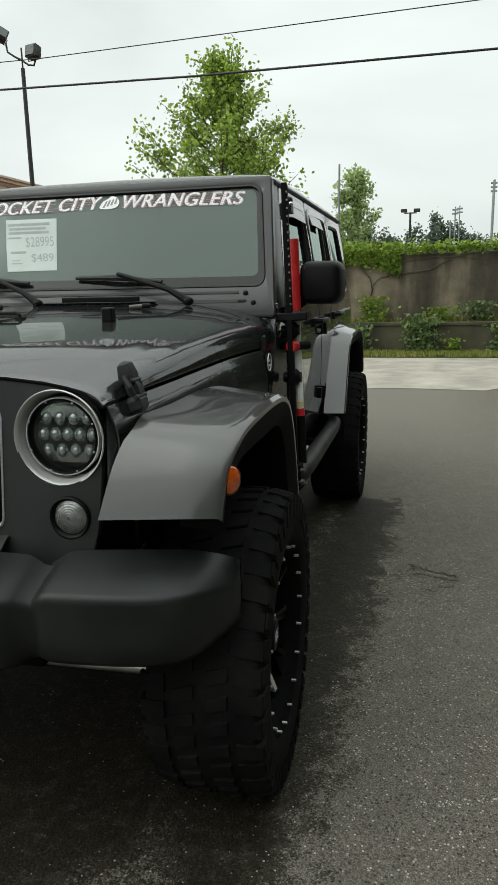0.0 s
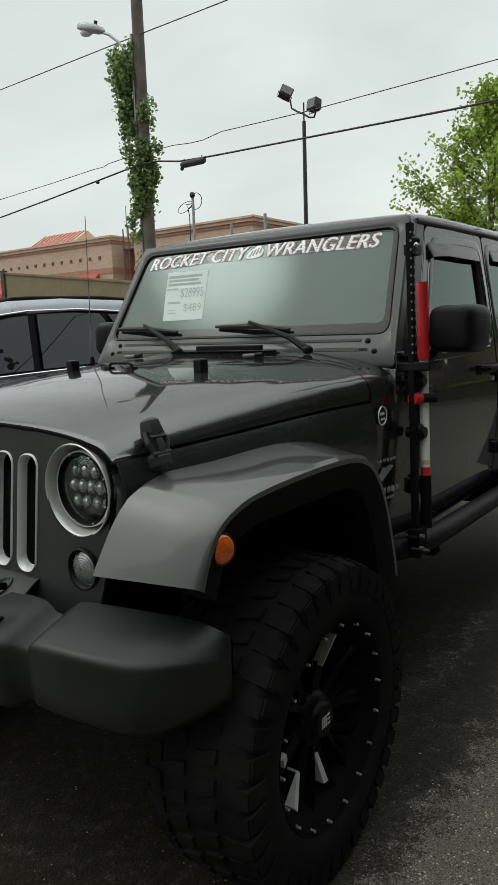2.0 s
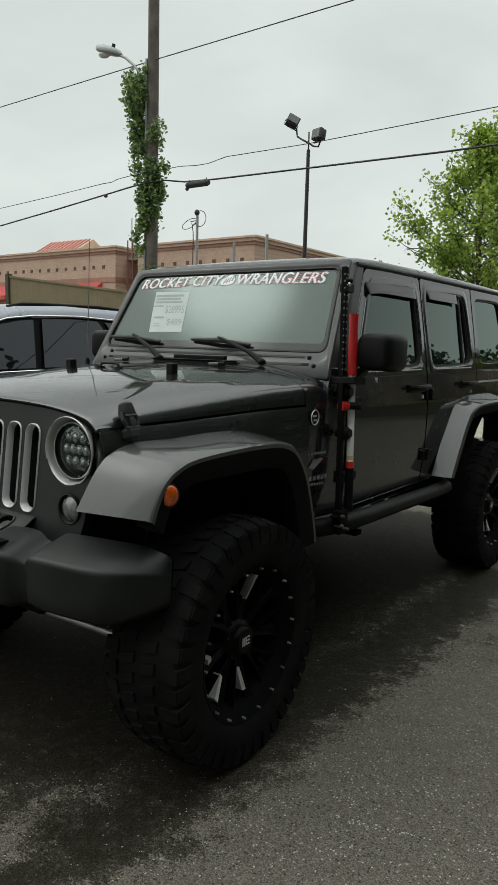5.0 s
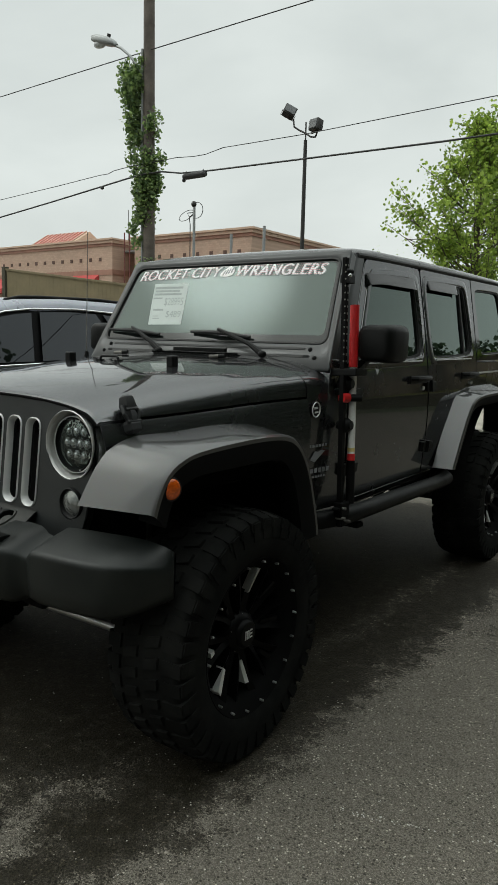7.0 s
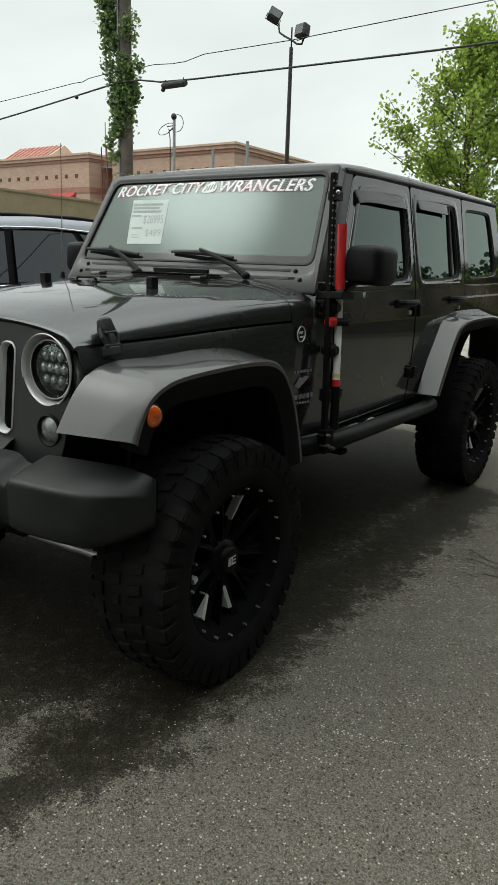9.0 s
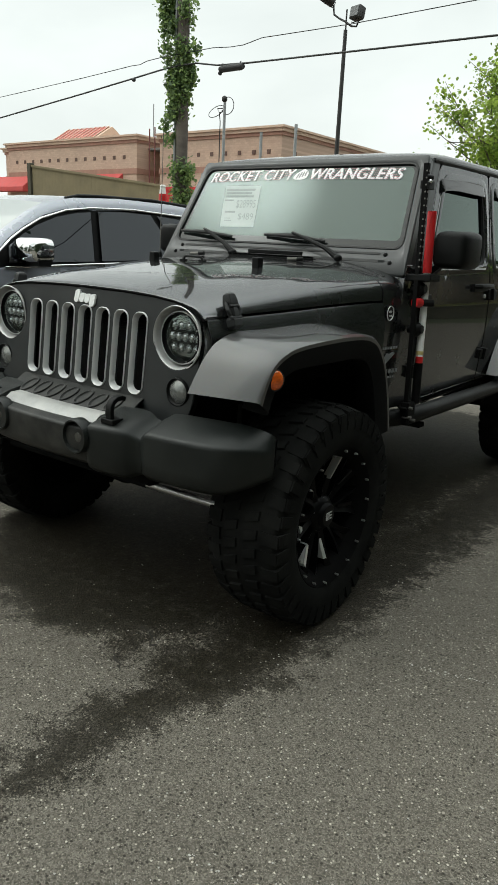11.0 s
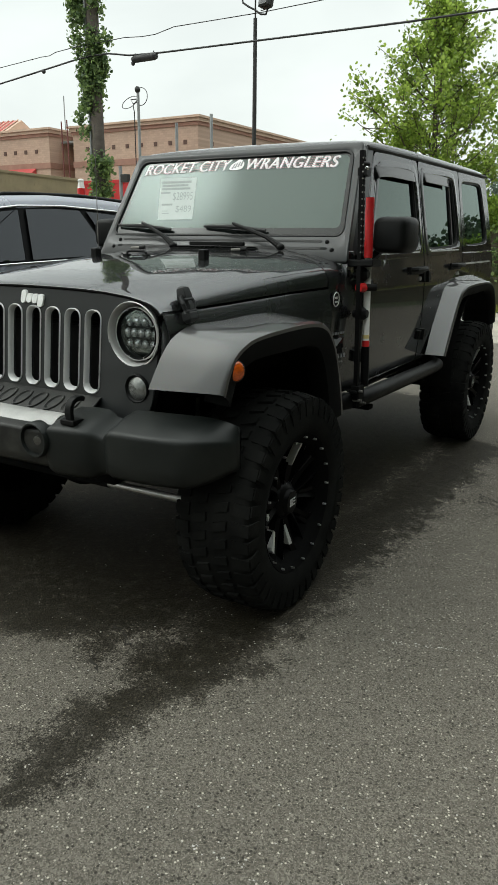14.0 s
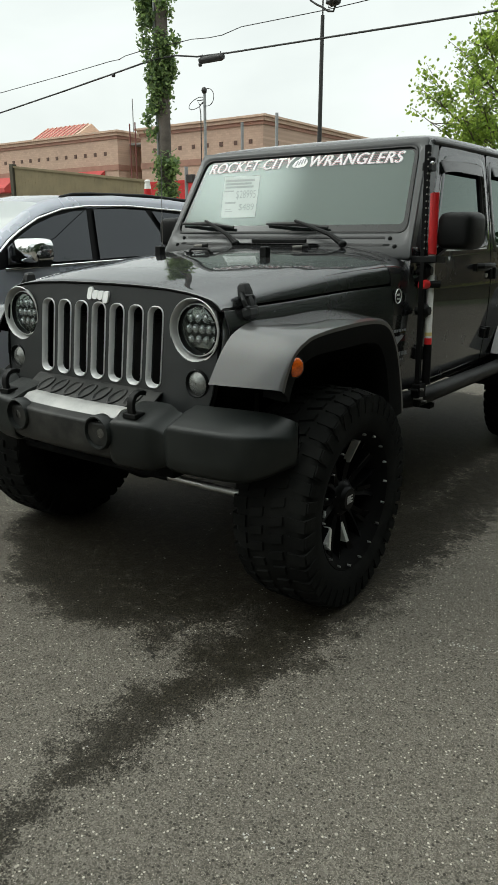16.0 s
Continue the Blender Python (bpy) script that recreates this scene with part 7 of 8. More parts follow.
box_ = thing("cable_splice", "black ribbed cable splice case hanging on the cable", "splice case", (-8.4, 10.75, 5.13))
bm = bmesh.new()
lathe(bm, [(-0.33, 0.0005), (-0.33, 0.05), (-0.29, 0.062)] + [(-0.28 + 0.56 * k / 24, 0.068 + (0.006 if k % 2 else 0)) for k in range(25)] + [(0.29, 0.062), (0.33, 0.05), (0.33, 0.0005)], (0, 0, -0.02), "x", 18)
part("case_body", bm, CABLE, box_, sharp=50)
part("case_knob", ball(bmesh.new(), (-0.31, -0.01, -0.1), 0.045, (1, 1, 1), 10), CABLE, box_)
part("case_strap", rods(((-0.25, 0, 0.03), (-0.25, 0, 0.09), 0.012), ((0.25, 0, 0.03), (0.25, 0, 0.09), 0.012), n=6), CABLE, box_)
single("cable_clamp", "small black clamp on the cable", "clamp", ball(bmesh.new(), (-11.42, 10.75, 5.14), 0.045, (1.2, 1, 1), 10), CABLE)

# double floodlight on a dark steel mast
mast = thing("floodlight_mast", "dark steel mast with two floodlights", "lamp post", (-10.56, 19.0, 0))
part("mast_shaft", rods(((0, 0, 0), (0, 0, 8.05), 0.085, 0.06), ((0, 0, 8.0), (0, 0, 8.62), 0.025), n=14), DARK_METAL, mast, sharp=60)
bm = tube(bmesh.new(), [(0, 0, 8.27), (-0.25, 0, 8.4), (-0.46, 0, 8.54), (-0.5, 0, 8.8)], 0.03, 8)
tube(bm, [(0, 0, 8.27), (0.2, 0, 8.13), (0.38, 0, 8.1), (0.44, 0, 8.25)], 0.03, 8)
part("mast_arms", bm, DARK_METAL, mast, sharp=60)
for x, z, tilt, lean, turn in ((-0.68, 9.02, -24, 26, 40), (0.42, 8.45, -10, 0, -15)):
    bm = bmesh.new()
    rings = [[(u, d, v) for u, v in rounded(w, h, 0.03, 3)] for d, w, h in ((-0.2, 0.3, 0.28), (-0.16, 0.42, 0.36), (0.08, 0.4, 0.34), (0.16, 0.24, 0.22))]
    loft(bm, [[pose(x, 0, z, tilt, lean, turn) @ Vector(p) for p in ring] for ring in rings])
    head = part("floodlight", bm, DARK_METAL, mast, "dark box floodlight", sharp=30)
    bm = bmesh.new()
    prism(bm, rounded(0.34, 0.28, 0.03, 3), lambda u, v, w: pose(x, 0, z, tilt, lean, turn) @ Vector((u, -0.17 - w, v)), 0.035)
    part("floodlight_glass", bm, FLOOD_GLASS, head)
    part("yoke", tube(bmesh.new(), [pose(x, 0, z, tilt, lean, turn) @ Vector(p) for p in ((-0.23, 0, 0), (-0.23, 0, -0.22), (0.23, 0, -0.22), (0.23, 0, 0))], 0.015, 6), DARK_METAL, head)

# service mast with looped wires in front of the shop
sm = thing("service_mast", "grey service mast with looped black wires", "mast", (-16.2, 20.0, 0))
part("mast_pipe", rods(((0, 0, 0), (0, 0, 6.6), 0.055), n=12), GALV, sm, sharp=60)
part("weather_head", ball(bmesh.new(), (0, -0.02, 6.66), 0.11, (1, 1, 1.1), 10), DARK_METAL, sm)
bm = tube(bmesh.new(), [(-0.2, 0, 0), (-0.2, 0, 5.9), (-0.25, 0, 6.15), (-0.05, 0, 6.3)], 0.02, 6)
tube(bm, [(0.14 + 0.3 * math.cos(a), 0, 6.42 + 0.3 * math.sin(a)) for a in spans(2.0, -1.8, 16)], 0.014, 6)
tube(bm, [(-0.4 + 0.38 * math.cos(a), 0, 6.26 + 0.17 * math.sin(a) + 0.1 * math.cos(a)) for a in spans(0.3, 5.2, 18)], 0.013, 6)
tube(bm, [(-0.05, 0, 6.35), (-0.35, 0, 6.35), (-0.25, 0, 6.2), (0, 0, 6.25)], 0.02, 6)
part("service_wires", bm, CABLE, sm, "looped black wires", sharp=60)
for x, y, top in ((-19.2, 26.4, 6.55), (-17.1, 26.2, 6.75), (-26.7, 26.9, 7.25), (-27.1, 26.9, 7.2)):
    red = x < -25
    single("thin_post", "thin dull red conduit post" if red else "thin grey steel post", "post", rods(((x, y, 0), (x, y, top), 0.035 if red else 0.075), n=10), CONDUIT if red else GALV, sharp=60)

# far poles beyond the wall
single("far_steel_pole", "tall pale steel pole behind the wall", "pole", rods(((-1.6, 24.5, 1.7), (-1.6, 24.5, 5.65), 0.05, 0.035), n=10), GALV, sharp=60)
fl = thing("far_lot_lamp", "far twin-head lot lamp", "lamp post", (0.35, 60, 1.5))
part("lamp_pole", rods(((0, 0, 0), (0, 0, 5.7), 0.09), n=8), DARK_METAL, fl)
for s in (-1, 1):
    bm = boxes(((s * 0.52 - 0.26, -0.2, 5.72), (s * 0.52 + 0.26, 0.2, 5.98)))
    part("lamp_box", bm, DARK_METAL, fl, bevel=0.05)
part("lamp_arm", rods(((-0.5, 0, 5.65), (0.5, 0, 5.65), 0.05), n=8), DARK_METAL, fl)
for x, y, z0, top, heads, w in ((5.6, 100, 2, 11.4, 2, 0.09), (6.35, 104, 2, 11.9, 2, 0.07), (5.0, 100, 2, 9.7, 0, 0.1), (10.2, 98, 2, 14.3, 3, 0.17)):
    st = thing("field_light_pole", "far pale sports field light pole", "pole", (x, y, z0), group="field lights")
    part("field_pole", rods(((0, 0, 0), (0, 0, top - z0), w), n=8), GALV, st)
    for k in range(heads):
        part("field_lamp", boxes(((-0.4, -0.15, top - z0 - 0.5 - k * 0.5), (0.4, 0.15, top - z0 - 0.3 - k * 0.5))), GALV, st)

# ---- shop building ----


def masonry(name, colour, scale=(6.5, 6.5, 13.0)):
    m, t, p = shade(name)
    co = add(t, "ShaderNodeTexCoord").outputs["Object"]
    mp = add(t, "ShaderNodeMapping")
    mp.inputs["Rotation"].default_value = (radians(90), 0, 0)
    t.links.new(co, mp.inputs[0])
    br = add(t, "ShaderNodeTexBrick", Scale=2.4, offset=0.5)
    br.inputs["Color1"].default_value, br.inputs["Color2"].default_value = (*colour, 1), (*[c * 0.86 for c in colour], 1)
    br.inputs["Mortar"].default_value, br.inputs["Mortar Size"].default_value = (*[c * 0.8 for c in colour], 1), 0.012
    t.links.new(mp.outputs[0], br.inputs["Vector"])
    n = add(t, "ShaderNodeTexNoise", Scale=0.6, Detail=6.0, Roughness=0.6)
    t.links.new(co, n.inputs["Vector"])
    t.links.new(mix(t, 0.6, br.outputs["Color"], ramp(t, n.outputs["Fac"], [(0.3, grey(0.8)), (0.7, grey(1.0))]), "MULTIPLY"), p.inputs["Base Color"])
    p.inputs["Roughness"].default_value = 0.9
    return m


TAN = masonry("tan_block", (0.58, 0.41, 0.315))
TRIM_TAN = plain("tan_cornice", (0.58, 0.42, 0.32), 0.85, 0, 0.12, 2, 60, 0.2)
BAND = plain("brown_band", (0.36, 0.2, 0.15), 0.85, 0, 0.15, 2, 60, 0.2)
RED_ROOF = plain("red_sheet_roof", (0.42, 0.07, 0.06), 0.5, 0.1, 0.12, 2, 60, 0.1)
AWNING = plain("red_awning_cloth", (0.50, 0.07, 0.065), 0.75, 0, 0.1, 3, 90, 0.1)
DARK_TILE = plain("dark_accent_tile", (0.12, 0.065, 0.05), 0.7, 0, 0.2, 9, 90, 0.1)
shop = thing("shop_building", "tan and brown block shop with stepped cornice and red awnings", "building", (0, 0, 0))
FY = 27.5


def block(name, x0, x1, y0, y1, top, parent):
    ob = part(name, boxes(((x0, y0, 0), (x1, y1, top - 0.42))), TAN, parent, "tan block wall")
    for k, (h0, h1, proud, mat_) in enumerate(((top - 0.42, top - 0.26, 0.06, BAND), (top - 0.26, top - 0.1, 0.14, TRIM_TAN), (top - 0.1, top, 0.24, TRIM_TAN))):
        part("cornice", boxes(((x0 - proud, y0 - proud, h0), (x1 + proud, y1 + proud, h1))), mat_, ob)
    part("string_course", boxes(((x0 - 0.04, y0 - 0.04, top - 2.05), (x1 + 0.04, y1 + 0.04, top - 1.75))), BAND, ob, "brown band course")
    return ob


left = block("shop_wall", -40.2, -28.3, FY - 0.4, 45, 7.0, shop)
right = block("shop_wall", -26.9, -18.75, FY, 45, 7.0, shop)
block("shop_wall", -28.28, -26.92, FY + 1.6, 44, 6.2, shop)
block("shop_wall", -41.4, -40.22, FY + 0.2, 44, 6.85, shop)
for x0, x1, n, y, own in ((-39.3, -29.3, 13, FY - 0.4, left), (-25.9, -19.5, 8, FY, right)):
    for k in range(n):
        x = x0 + (x1 - x0) * k / (n - 1)
        part("accent_tile", boxes(((x - 0.1, y - 0.03, 5.75), (x + 0.1, y + 0.02, 5.95))), DARK_TILE, own, "small dark accent tile")
for k in range(7):
    y = FY + 1.2 + k * 1.9
    part("accent_tile", boxes(((-18.77, y - 0.1, 5.75), (-18.72, y + 0.1, 5.95))), DARK_TILE, right, "small dark accent tile")
bm = bmesh.new()
loft(bm, [[(x, 31.0, 7.4), (x, 33.2, 8.75), (x, 35.4, 7.4)] for x in (-41.6, -37.0)], True)
roof = part("red_gable", bm, TRIM_TAN, shop, "gabled roof turret")
bm = bmesh.new()
loft(bm, [[(x, 30.9, 7.36), (x, 33.2, 8.79), (x, 33.2, 8.74), (x, 30.95, 7.3)] for x in (-41.7, -37.3)], True)
part("red_roof", bm, RED_ROOF, roof, "red ribbed sheet roof")
for k in range(10):
    x = -41.6 + k * 0.47
    part("roof_rib", loft(bmesh.new(), [[(x + d, 30.88, 7.4), (x + d, 33.2, 8.84), (x + d, 33.2, 8.78), (x + d, 30.9, 7.34)] for d in (0, 0.07)], True), TRIM_TAN, roof, "pale roof rib")
for x0, x1 in ((-41.3, -37.6), (-31.6, -29.4)):
    bm = bmesh.new()
    loft(bm, [[(x, FY - 0.42, 5.0), (x, FY - 1.3, 4.3), (x, FY - 1.3, 4.05), (x, FY - 0.42, 4.05)] for x in (x0, x1)])
    part("awning", bm, AWNING, shop, "red cloth awning")
part("roof_whip", rods(((-28.9, 29, 7.0), (-28.9, 29, 8.9), 0.03), n=6), GALV, shop)
part("shop_roof", boxes(((-41.0, FY + 0.5, 6.3), (-19.2, 44.5, 6.4))), plain("flat_roof_felt", (0.3, 0.3, 0.29), 0.9), shop)

# timber screen wall, red rail and posts between the lots
OLIVE = plain("olive_timber", (0.20, 0.165, 0.095), 0.85, 0, 0.15, 2, 40, 0.3)
screen = thing("timber_screen", "olive timber screen with sloping top and dark end post", "fence", (0, 0, 0))
for k in range(34):
    z = None
    x0, x1 = -19.95 + k * 0.185, -19.95 + (k + 1) * 0.185 - 0.004
    t0 = 3.72 - 0.71 * (k / 34)
    part("board", boxes(((x0, 14.0, 0), (x1, 14.05, t0))), OLIVE, screen)
part("screen_cap", loft(bmesh.new(), [[(x, 13.96, z), (x, 14.09, z), (x, 14.09, z + 0.07), (x, 13.96, z + 0.07)] for x, z in ((-19.98, 3.72), (-13.62, 3.0))]), OLIVE, screen)
part("end_post", boxes(((-20.15, 13.93, 0), (-19.97, 14.12, 3.85))), plain("dark_olive_post", (0.07, 0.065, 0.045), 0.9), screen, bevel=0.01)
rp = thing("red_bollard", "red post with white cap", "post", (-12.6, 13.0, 0))
part("bollard_shaft", rods(((0, 0, 0), (0, 0, 2.72), 0.11), n=14), RED, rp, sharp=60)
part("bollard_cap", rods(((0, 0, 2.72), (0, 0, 2.92), 0.1, 0.07), n=14), WHITE, rp, "white cap", sharp=60)
part("bollard_top", ball(bmesh.new(), (0, 0, 2.92), 0.09, (1, 1, 0.6), 12), WHITE, rp, "white cap", sharp=60)
single("red_fence", "long red panel fence in front of the shop", "fence", boxes(((-22.6, 22.0, 2.2), (-15.0, 22.06, 3.75)), ((-22.6, 21.97, 3.6), (-15.0, 22.0, 3.75)), ((-20, 21.98, 0), (-19.9, 22.1, 2.3)), ((-16, 21.98, 0), (-15.9, 22.1, 2.3))), RED, bevel=0.01)
mp_ = thing("meter_post", "grey post with a small meter box", "post", (-17.2, 20.0, 0))
part("meter_shaft", rods(((0, 0, 0), (0, 0, 4.05), 0.07), n=8), GALV, mp_)
part("meter_box", boxes(((0.08, -0.12, 3.45), (0.42, 0.08, 3.75))), DARK_METAL, mp_, bevel=0.02)
sg = thing("roadside_sign", "low white roadside sign with red and dark marks", "sign", (0, 0, 0))
part("sign_panel", boxes(((-75.2, 40, 5.2), (-65.6, 40.3, 6.7))), WHITE, sg, bevel=0.03)
part("sign_marks", boxes(((-73.6, 39.96, 5.5), (-69.6, 39.99, 6.2))), INK, sg, "dark unreadable mark")
part("sign_swoosh", boxes(((-69.4, 39.96, 5.5), (-66.2, 39.99, 6.0))), RED, sg, "red unreadable mark")
part("sign_legs", boxes(((-74, 40.05, 0), (-73.8, 40.25, 5.2)), ((-67, 40.05, 0), (-66.8, 40.25, 5.2))), GALV, sg)

# ---- grey sport-utility car parked alongside ----
SUV_PAINT = car_paint("suv_grey_paint", (0.34, 0.355, 0.4), 0.2, 0.4)
SUV_GLASS = glass("suv_tinted_glass", (0.05, 0.055, 0.055), 0.9, 0.04, (0.12, 0.13, 0.15), 1.7, (0.9, 0.94, 1.0))
# bright sky reflection is painted in as a near-white film
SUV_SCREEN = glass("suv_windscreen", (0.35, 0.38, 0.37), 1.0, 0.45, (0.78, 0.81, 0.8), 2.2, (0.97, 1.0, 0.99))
suv = thing("sport_utility_car", "grey metallic sport-utility car with chrome mirror caps and roof rails", "car", (-3.06, 0, 0))
# local: faces -y; half width 0.96


def suv_half(z):
    return curve([(0.3, 0.90), (0.5, 0.94), (0.8, 0.965), (1.0, 0.96), (1.25, 0.925), (1.45, 0.86), (1.62, 0.79), (1.7, 0.74), (1.8, 0.66)], z)


def suv_section(y, top, taper, zb=0.32):
    """Half outline from sill to hood or belt."""
    zs = [zb, 0.5, 0.7, 0.88, top - 0.06, top - 0.02, top]
    pts = []
    for k, z in enumerate(zs):
        x = suv_half(min(z, 1.0)) * taper - (0.02 if k == 5 else 0.09 if k == 6 else 0)
        pts.append((x, z))
    return [Vector((x, y, z)) for x, z in pts] + [Vector((0, y, top + 0.03))] + [Vector((-x, y, z)) for x, z in pts[::-1]]


rings = [suv_section(y, top, taper) for y, top, taper in ((-1.42, 0.86, 0.78), (-1.36, 0.98, 0.87), (-1.2, 1.06, 0.94), (-0.8, 1.11, 0.98), (-0.3, 1.15, 1.0), (0.36, 1.2, 1.0))]
part("front_body", loft(bmesh.new(), rings), SUV_PAINT, suv, "grey metallic hood and wings", sharp=40)
rings = []
for y, belt in ((0.36, 1.21), (0.7, 1.235), (1.4, 1.25), (2.3, 1.275), (3.1, 1.31), (3.45, 1.32), (3.6, 1.28)):
    zs = (0.32, 0.5, 0.75, 1.0, belt - 0.05, belt)
    k = 1.0 if y < 3.3 else 0.94 if y < 3.5 else 0.86
    half = [Vector((suv_half(z) * k, y, z)) for z in zs]
    rings.append(half + [Vector((-v.x, v.y, v.z)) for v in half[::-1]])
part("lower_body", loft(bmesh.new(), rings), SUV_PAINT, suv, "grey metallic doors and flanks", sharp=35)
# cabin: windscreen, pillars, roof
LINE_TOP = [(0.6, 1.30), (0.75, 1.42), (0.87, 1.49), (1.05, 1.575), (1.3, 1.645), (1.55, 1.675), (2.0, 1.69), (2.6, 1.67), (3.0, 1.65), (3.3, 1.6)]
roof_rows = [(0.38, 1.21, 0.85), (0.55, 1.32, 0.83), (0.8, 1.485, 0.79), (1.02, 1.615, 0.76), (1.2, 1.69, 0.74), (1.45, 1.74, 0.73), (1.9, 1.765, 0.73), (2.5, 1.76, 0.73), (3.0, 1.735, 0.72), (3.35, 1.675, 0.70), (3.45, 1.605, 0.70)]
rings = []
for y, z, w in roof_rows[4:]:
    rings.append([Vector((u * w, y, z + 0.03 * (1 - u * u) - 0.05 * abs(u) ** 6)) for u in (-1.04, -1, -0.9, -0.7, -0.35, 0, 0.35, 0.7, 0.9, 1, 1.04)])
part("roof", loft(bmesh.new(), rings, False), SUV_PAINT, suv, "grey metallic roof", sharp=45, solid=0.02)
rings = []
for y, z, w in roof_rows[:5]:
    rings.append([Vector((u * (w - 0.045), y, z + 0.03 * (1 - u * u))) for u in spans(-1, 1, 8)])
bm = loft(bmesh.new(), rings, False)
bmesh.ops.recalc_face_normals(bm, faces=bm.faces[:])
if sum((f.normal for f in bm.faces), Vector()).z < 0:
    bmesh.ops.reverse_faces(bm, faces=bm.faces[:])
part("windscreen", bm, SUV_SCREEN, suv, "raked windscreen, its sky reflection strengthened by a painted pale film", sharp=60, turned=True)
part("cabin_liner", boxes(((-0.6, 1.2, 0.6), (0.6, 3.2, 1.35))), INTERIOR, suv)
for s in (1, -1):
    # A-pillar and roof side rail
    rings = []
    for y, z, w in roof_rows:
        rings.append([Vector((s * (w - 0.05), y - 0.01, z + 0.012)), Vector((s * (w + 0.0), y, z + 0.004)), Vector((s * (w + 0.035), y + 0.02, z - 0.04)), Vector((s * (w + 0.045), y + 0.03, z - 0.085)), Vector((s * (w - 0.03), y + 0.04, z - 0.08))])
    part("roof_side", loft(bmesh.new(), rings), SUV_PAINT, suv, sharp=50)
    def at(y, z, w=0.0):
        return Vector((s * (suv_half(z) + 0.003 - w), y, z))
    def pane(name, pts, mat_, out, label=""):
        return part(name, sheet(pts, lambda u, v, w: Vector((s * (curve([(1.2, 0.935), (1.3, 0.905), (1.5, 0.845), (1.66, 0.787), (1.75, 0.76)], v) + out - w), u, v)), (s, 0, 0)), mat_, suv, label, sharp=25, turned=True)
    top = lambda y: curve(LINE_TOP, y) - 0.02
    bot = lambda y: table([(0.2, 1.225), (1.4, 1.265), (2.3, 1.29), (3.3, 1.34)], y)
    pane("pillar_black", [(0.6, bot(0.6) - 0.02)] + [(y, top(y) + 0.03) for y in (0.62, 0.75, 0.9, 1.1, 1.3, 1.55, 2.0, 2.6, 3.0, 3.25)] + [(3.35, bot(3.35) + 0.02), (2.3, bot(2.3) - 0.02), (1.4, bot(1.4) - 0.02)], RIM_BLACK, -0.012)
    pane("front_side_window", [(0.7, bot(0.7) + 0.02)] + [(y, top(y) - 0.008) for y in (0.73, 0.85, 1.0, 1.2, 1.4, 1.54)] + [(1.47, bot(1.47) + 0.012)], SUV_GLASS, 0.004, "dark tinted front window")
    pane("rear_side_window", [(1.55, bot(1.55) + 0.012), (1.62, top(1.62) - 0.005), (1.9, top(1.9) - 0.003), (2.2, top(2.2) - 0.005), (2.3, 1.5), (2.35, bot(2.35) + 0.012)], SUV_GLASS, 0.004, "dark tinted rear window")
    pane("quarter_window", [(2.43, bot(2.43) + 0.012), (2.37, 1.5), (2.28, top(2.28) - 0.006), (2.6, top(2.6) - 0.01), (3.0, top(3.0) - 0.02), (3.15, 1.52), (3.2, bot(3.2) + 0.04)], SUV_GLASS, 0.004, "dark tinted quarter window")
    trim = [(y, curve(LINE_TOP, y) + 0.002) for y in (0.6, 0.67, 0.75, 0.87, 1.05, 1.3, 1.55, 2.0, 2.6, 3.0, 3.25)]
    sx = lambda v: curve([(1.2, 0.935), (1.3, 0.905), (1.5, 0.845), (1.66, 0.787), (1.75, 0.76)], v) + 0.006
    part("chrome_trim", tube(bmesh.new(), [(s * sx(z), y, z) for y, z in trim], 0.0085, 8), CHROME, suv, "chrome window line", sharp=60)
    part("chrome_sill", tube(bmesh.new(), [(s * (sx(bot(y) - 0.01) + 0.004), y, bot(y) - 0.008) for y in spans(0.66, 3.25, 10)], 0.009, 8), CHROME, suv, "chrome sill line", sharp=60)
    # mirror
    bm = bmesh.new()
    rings = []
    for y, k in ((0.74, 0.55), (0.755, 0.85), (0.79, 1.0), (0.86, 1.0), (0.9, 0.95)):
        rings.append([Vector((s * (1.03 + u), y, 1.357 + v)) for u, v in rounded(0.28 * k, 0.165 * k, 0.055 * k, 5)])
    loft(bm, rings)
    mir = part("mirror_cap", bm, CHROME, suv, "chrome door mirror cap", sharp=60)
    bm = bmesh.new()
    loft(bm, [[Vector((s * (x + 0), y, z)) for y, z in ((0.77 + dy, 1.25), (0.87 + dy, 1.25), (0.89 + dy, 1.29), (0.77 + dy, 1.29))] for x, dy in ((0.9, 0.08), (1.16, 0.0))])
    part("mirror_foot", bm, PLASTIC, mir, "black mirror foot", sharp=40)
    # roof rail
    part("roof_rail", tube(bmesh.new(), [(s * 0.69, 1.38, 1.735), (s * 0.695, 1.5, 1.762), (s * 0.695, 1.68, 1.772), (s * 0.69, 2.3, 1.785), (s * 0.685, 2.9, 1.762), (s * 0.68, 3.1, 1.72)], 0.016, 10), PLASTIC, suv, "black roof rail", sharp=60)
    part("head_lamp", loft(bmesh.new(), [[Vector((s * x, y, z)) for y, z in ((yy - 0.01, 0.88), (yy + 0.02, 0.98), (yy + 0.1, 0.99), (yy + 0.1, 0.86))] for x, yy in ((0.5, -1.41), (0.7, -1.36), (0.84, -1.2), (0.9, -1.02))]), REFLECTOR, suv, "clear head lamp", sharp=40)
    for y in (-0.55, 2.45):
        bm = lathe(bmesh.new(), [(s * d, r) for d, r in ((-0.1, 0.25), (-0.115, 0.32), (-0.09, 0.365), (0.09, 0.365), (0.115, 0.32), (0.1, 0.26))], (0, 0, 0), "x", 40)
        w = part("wheel", bm, RUBBER, suv, "black road tyre on an alloy rim", sharp=50)
        w.matrix_local = pose(s * 0.86, y, 0.37)
        bm = bmesh.new()
        for k in range(10):
            a = 2 * math.pi * k / 10
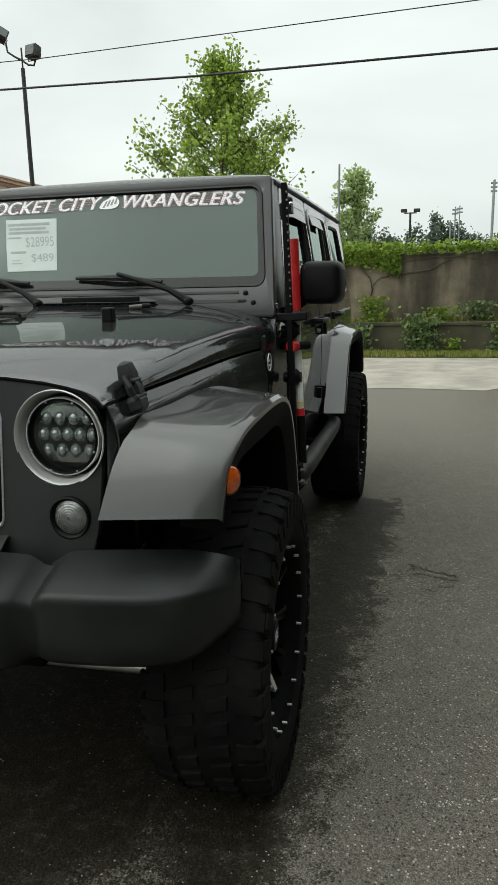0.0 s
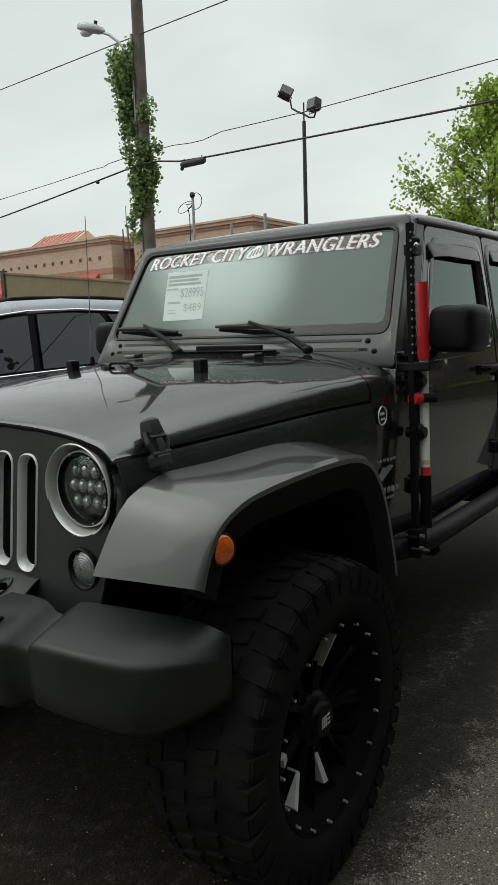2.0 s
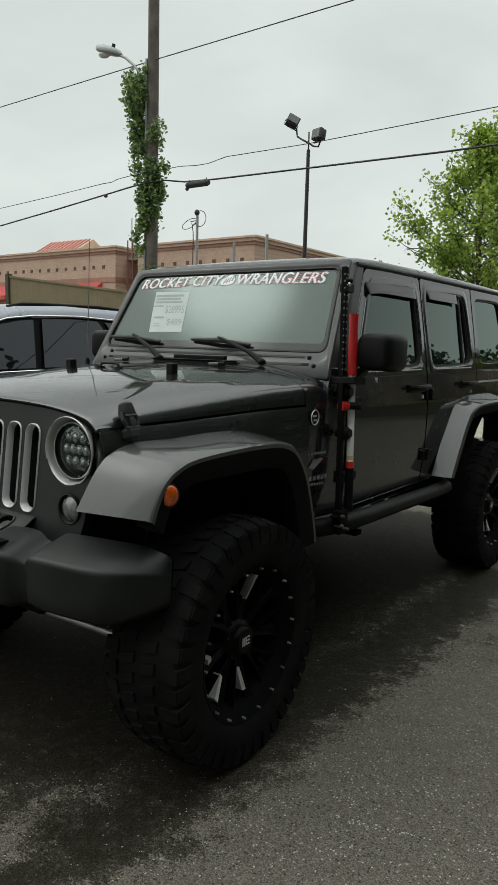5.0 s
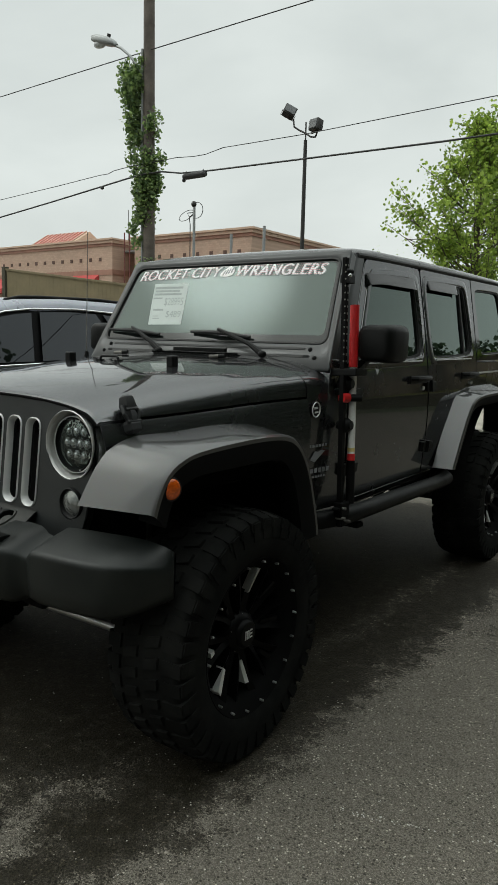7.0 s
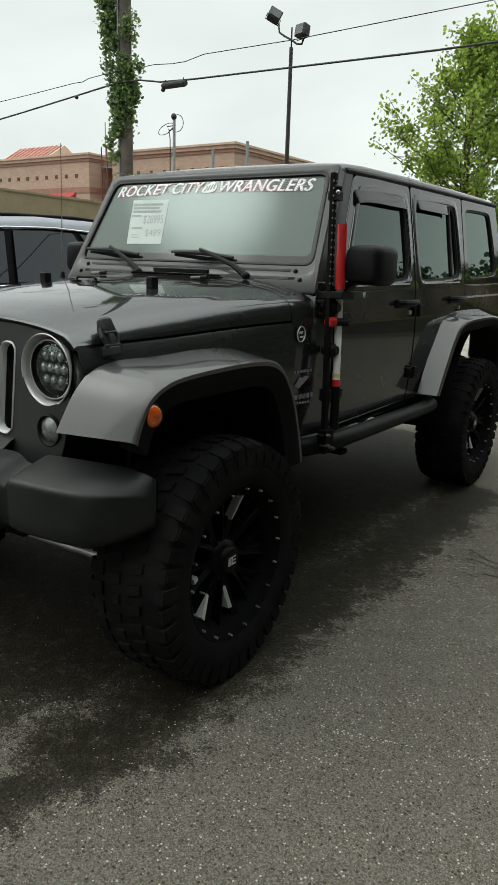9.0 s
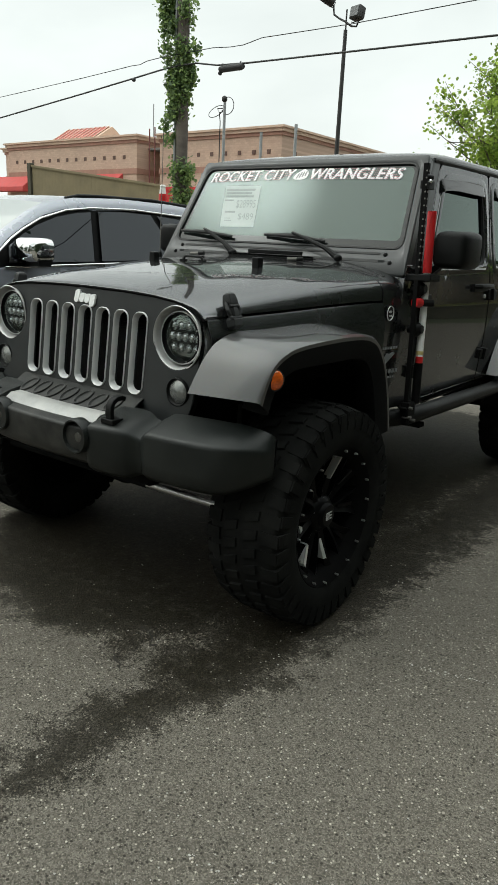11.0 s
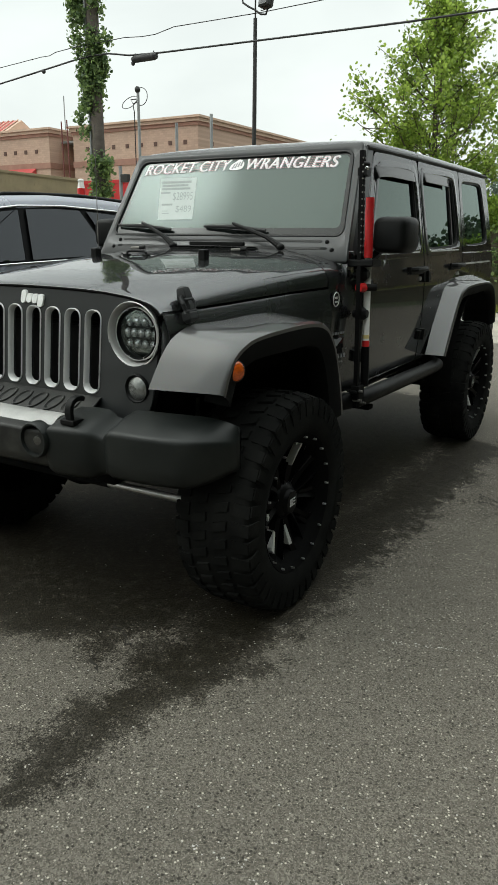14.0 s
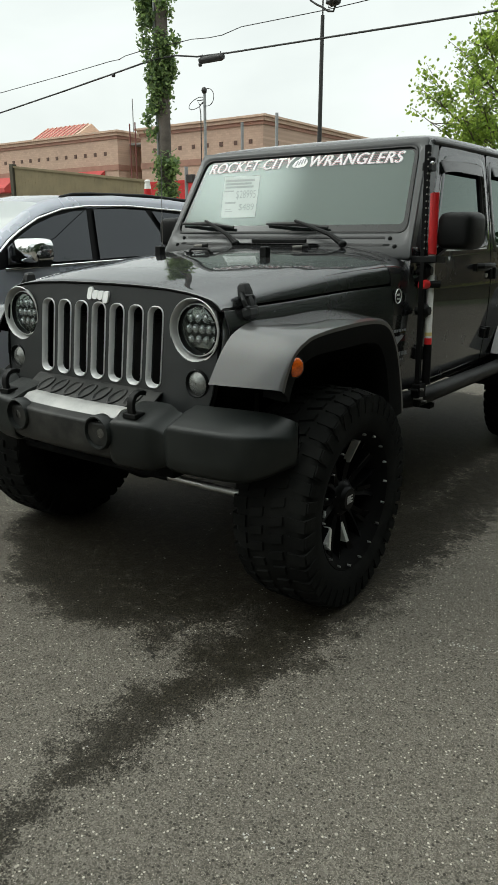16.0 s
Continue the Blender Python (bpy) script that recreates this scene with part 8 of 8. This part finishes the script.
            box(bm, (-0.01, 0.04, -0.018), (0.012, 0.25, 0.018), pose(s * 0.09, 0, 0) @ Matrix.Rotation(a, 4, "X"))
        lathe(bm, [(s * 0.1, 0.26), (s * 0.105, 0.255), (s * 0.05, 0.235), (s * -0.08, 0.24)], (0, 0, 0), "x", 40)
        part("rim", bm, SILVER, w, "silver alloy rim", sharp=30)
        part("arch", lathe(bmesh.new(), [(s * 0.075, 0.39), (s * 0.115, 0.4), (s * 0.118, 0.43), (s * 0.09, 0.445)], (s * 0.86, y, 0.37), "x", 40), PLASTIC, suv, "black wheel arch", sharp=60)
part("grille", boxes(((-0.45, -1.45, 0.7), (0.45, -1.4, 0.92))), PLASTIC, suv, bevel=0.02)
part("bumper", boxes(((-0.7, -1.48, 0.4), (0.7, -1.38, 0.62))), SUV_PAINT, suv, bevel=0.04)
part("rear_window", boxes(((-0.55, 3.42, 1.36), (0.55, 3.44, 1.62))), SUV_GLASS, suv)
part("tailgate", boxes(((-0.62, 3.38, 1.25), (0.62, 3.42, 1.62))), SUV_PAINT, suv, bevel=0.02)
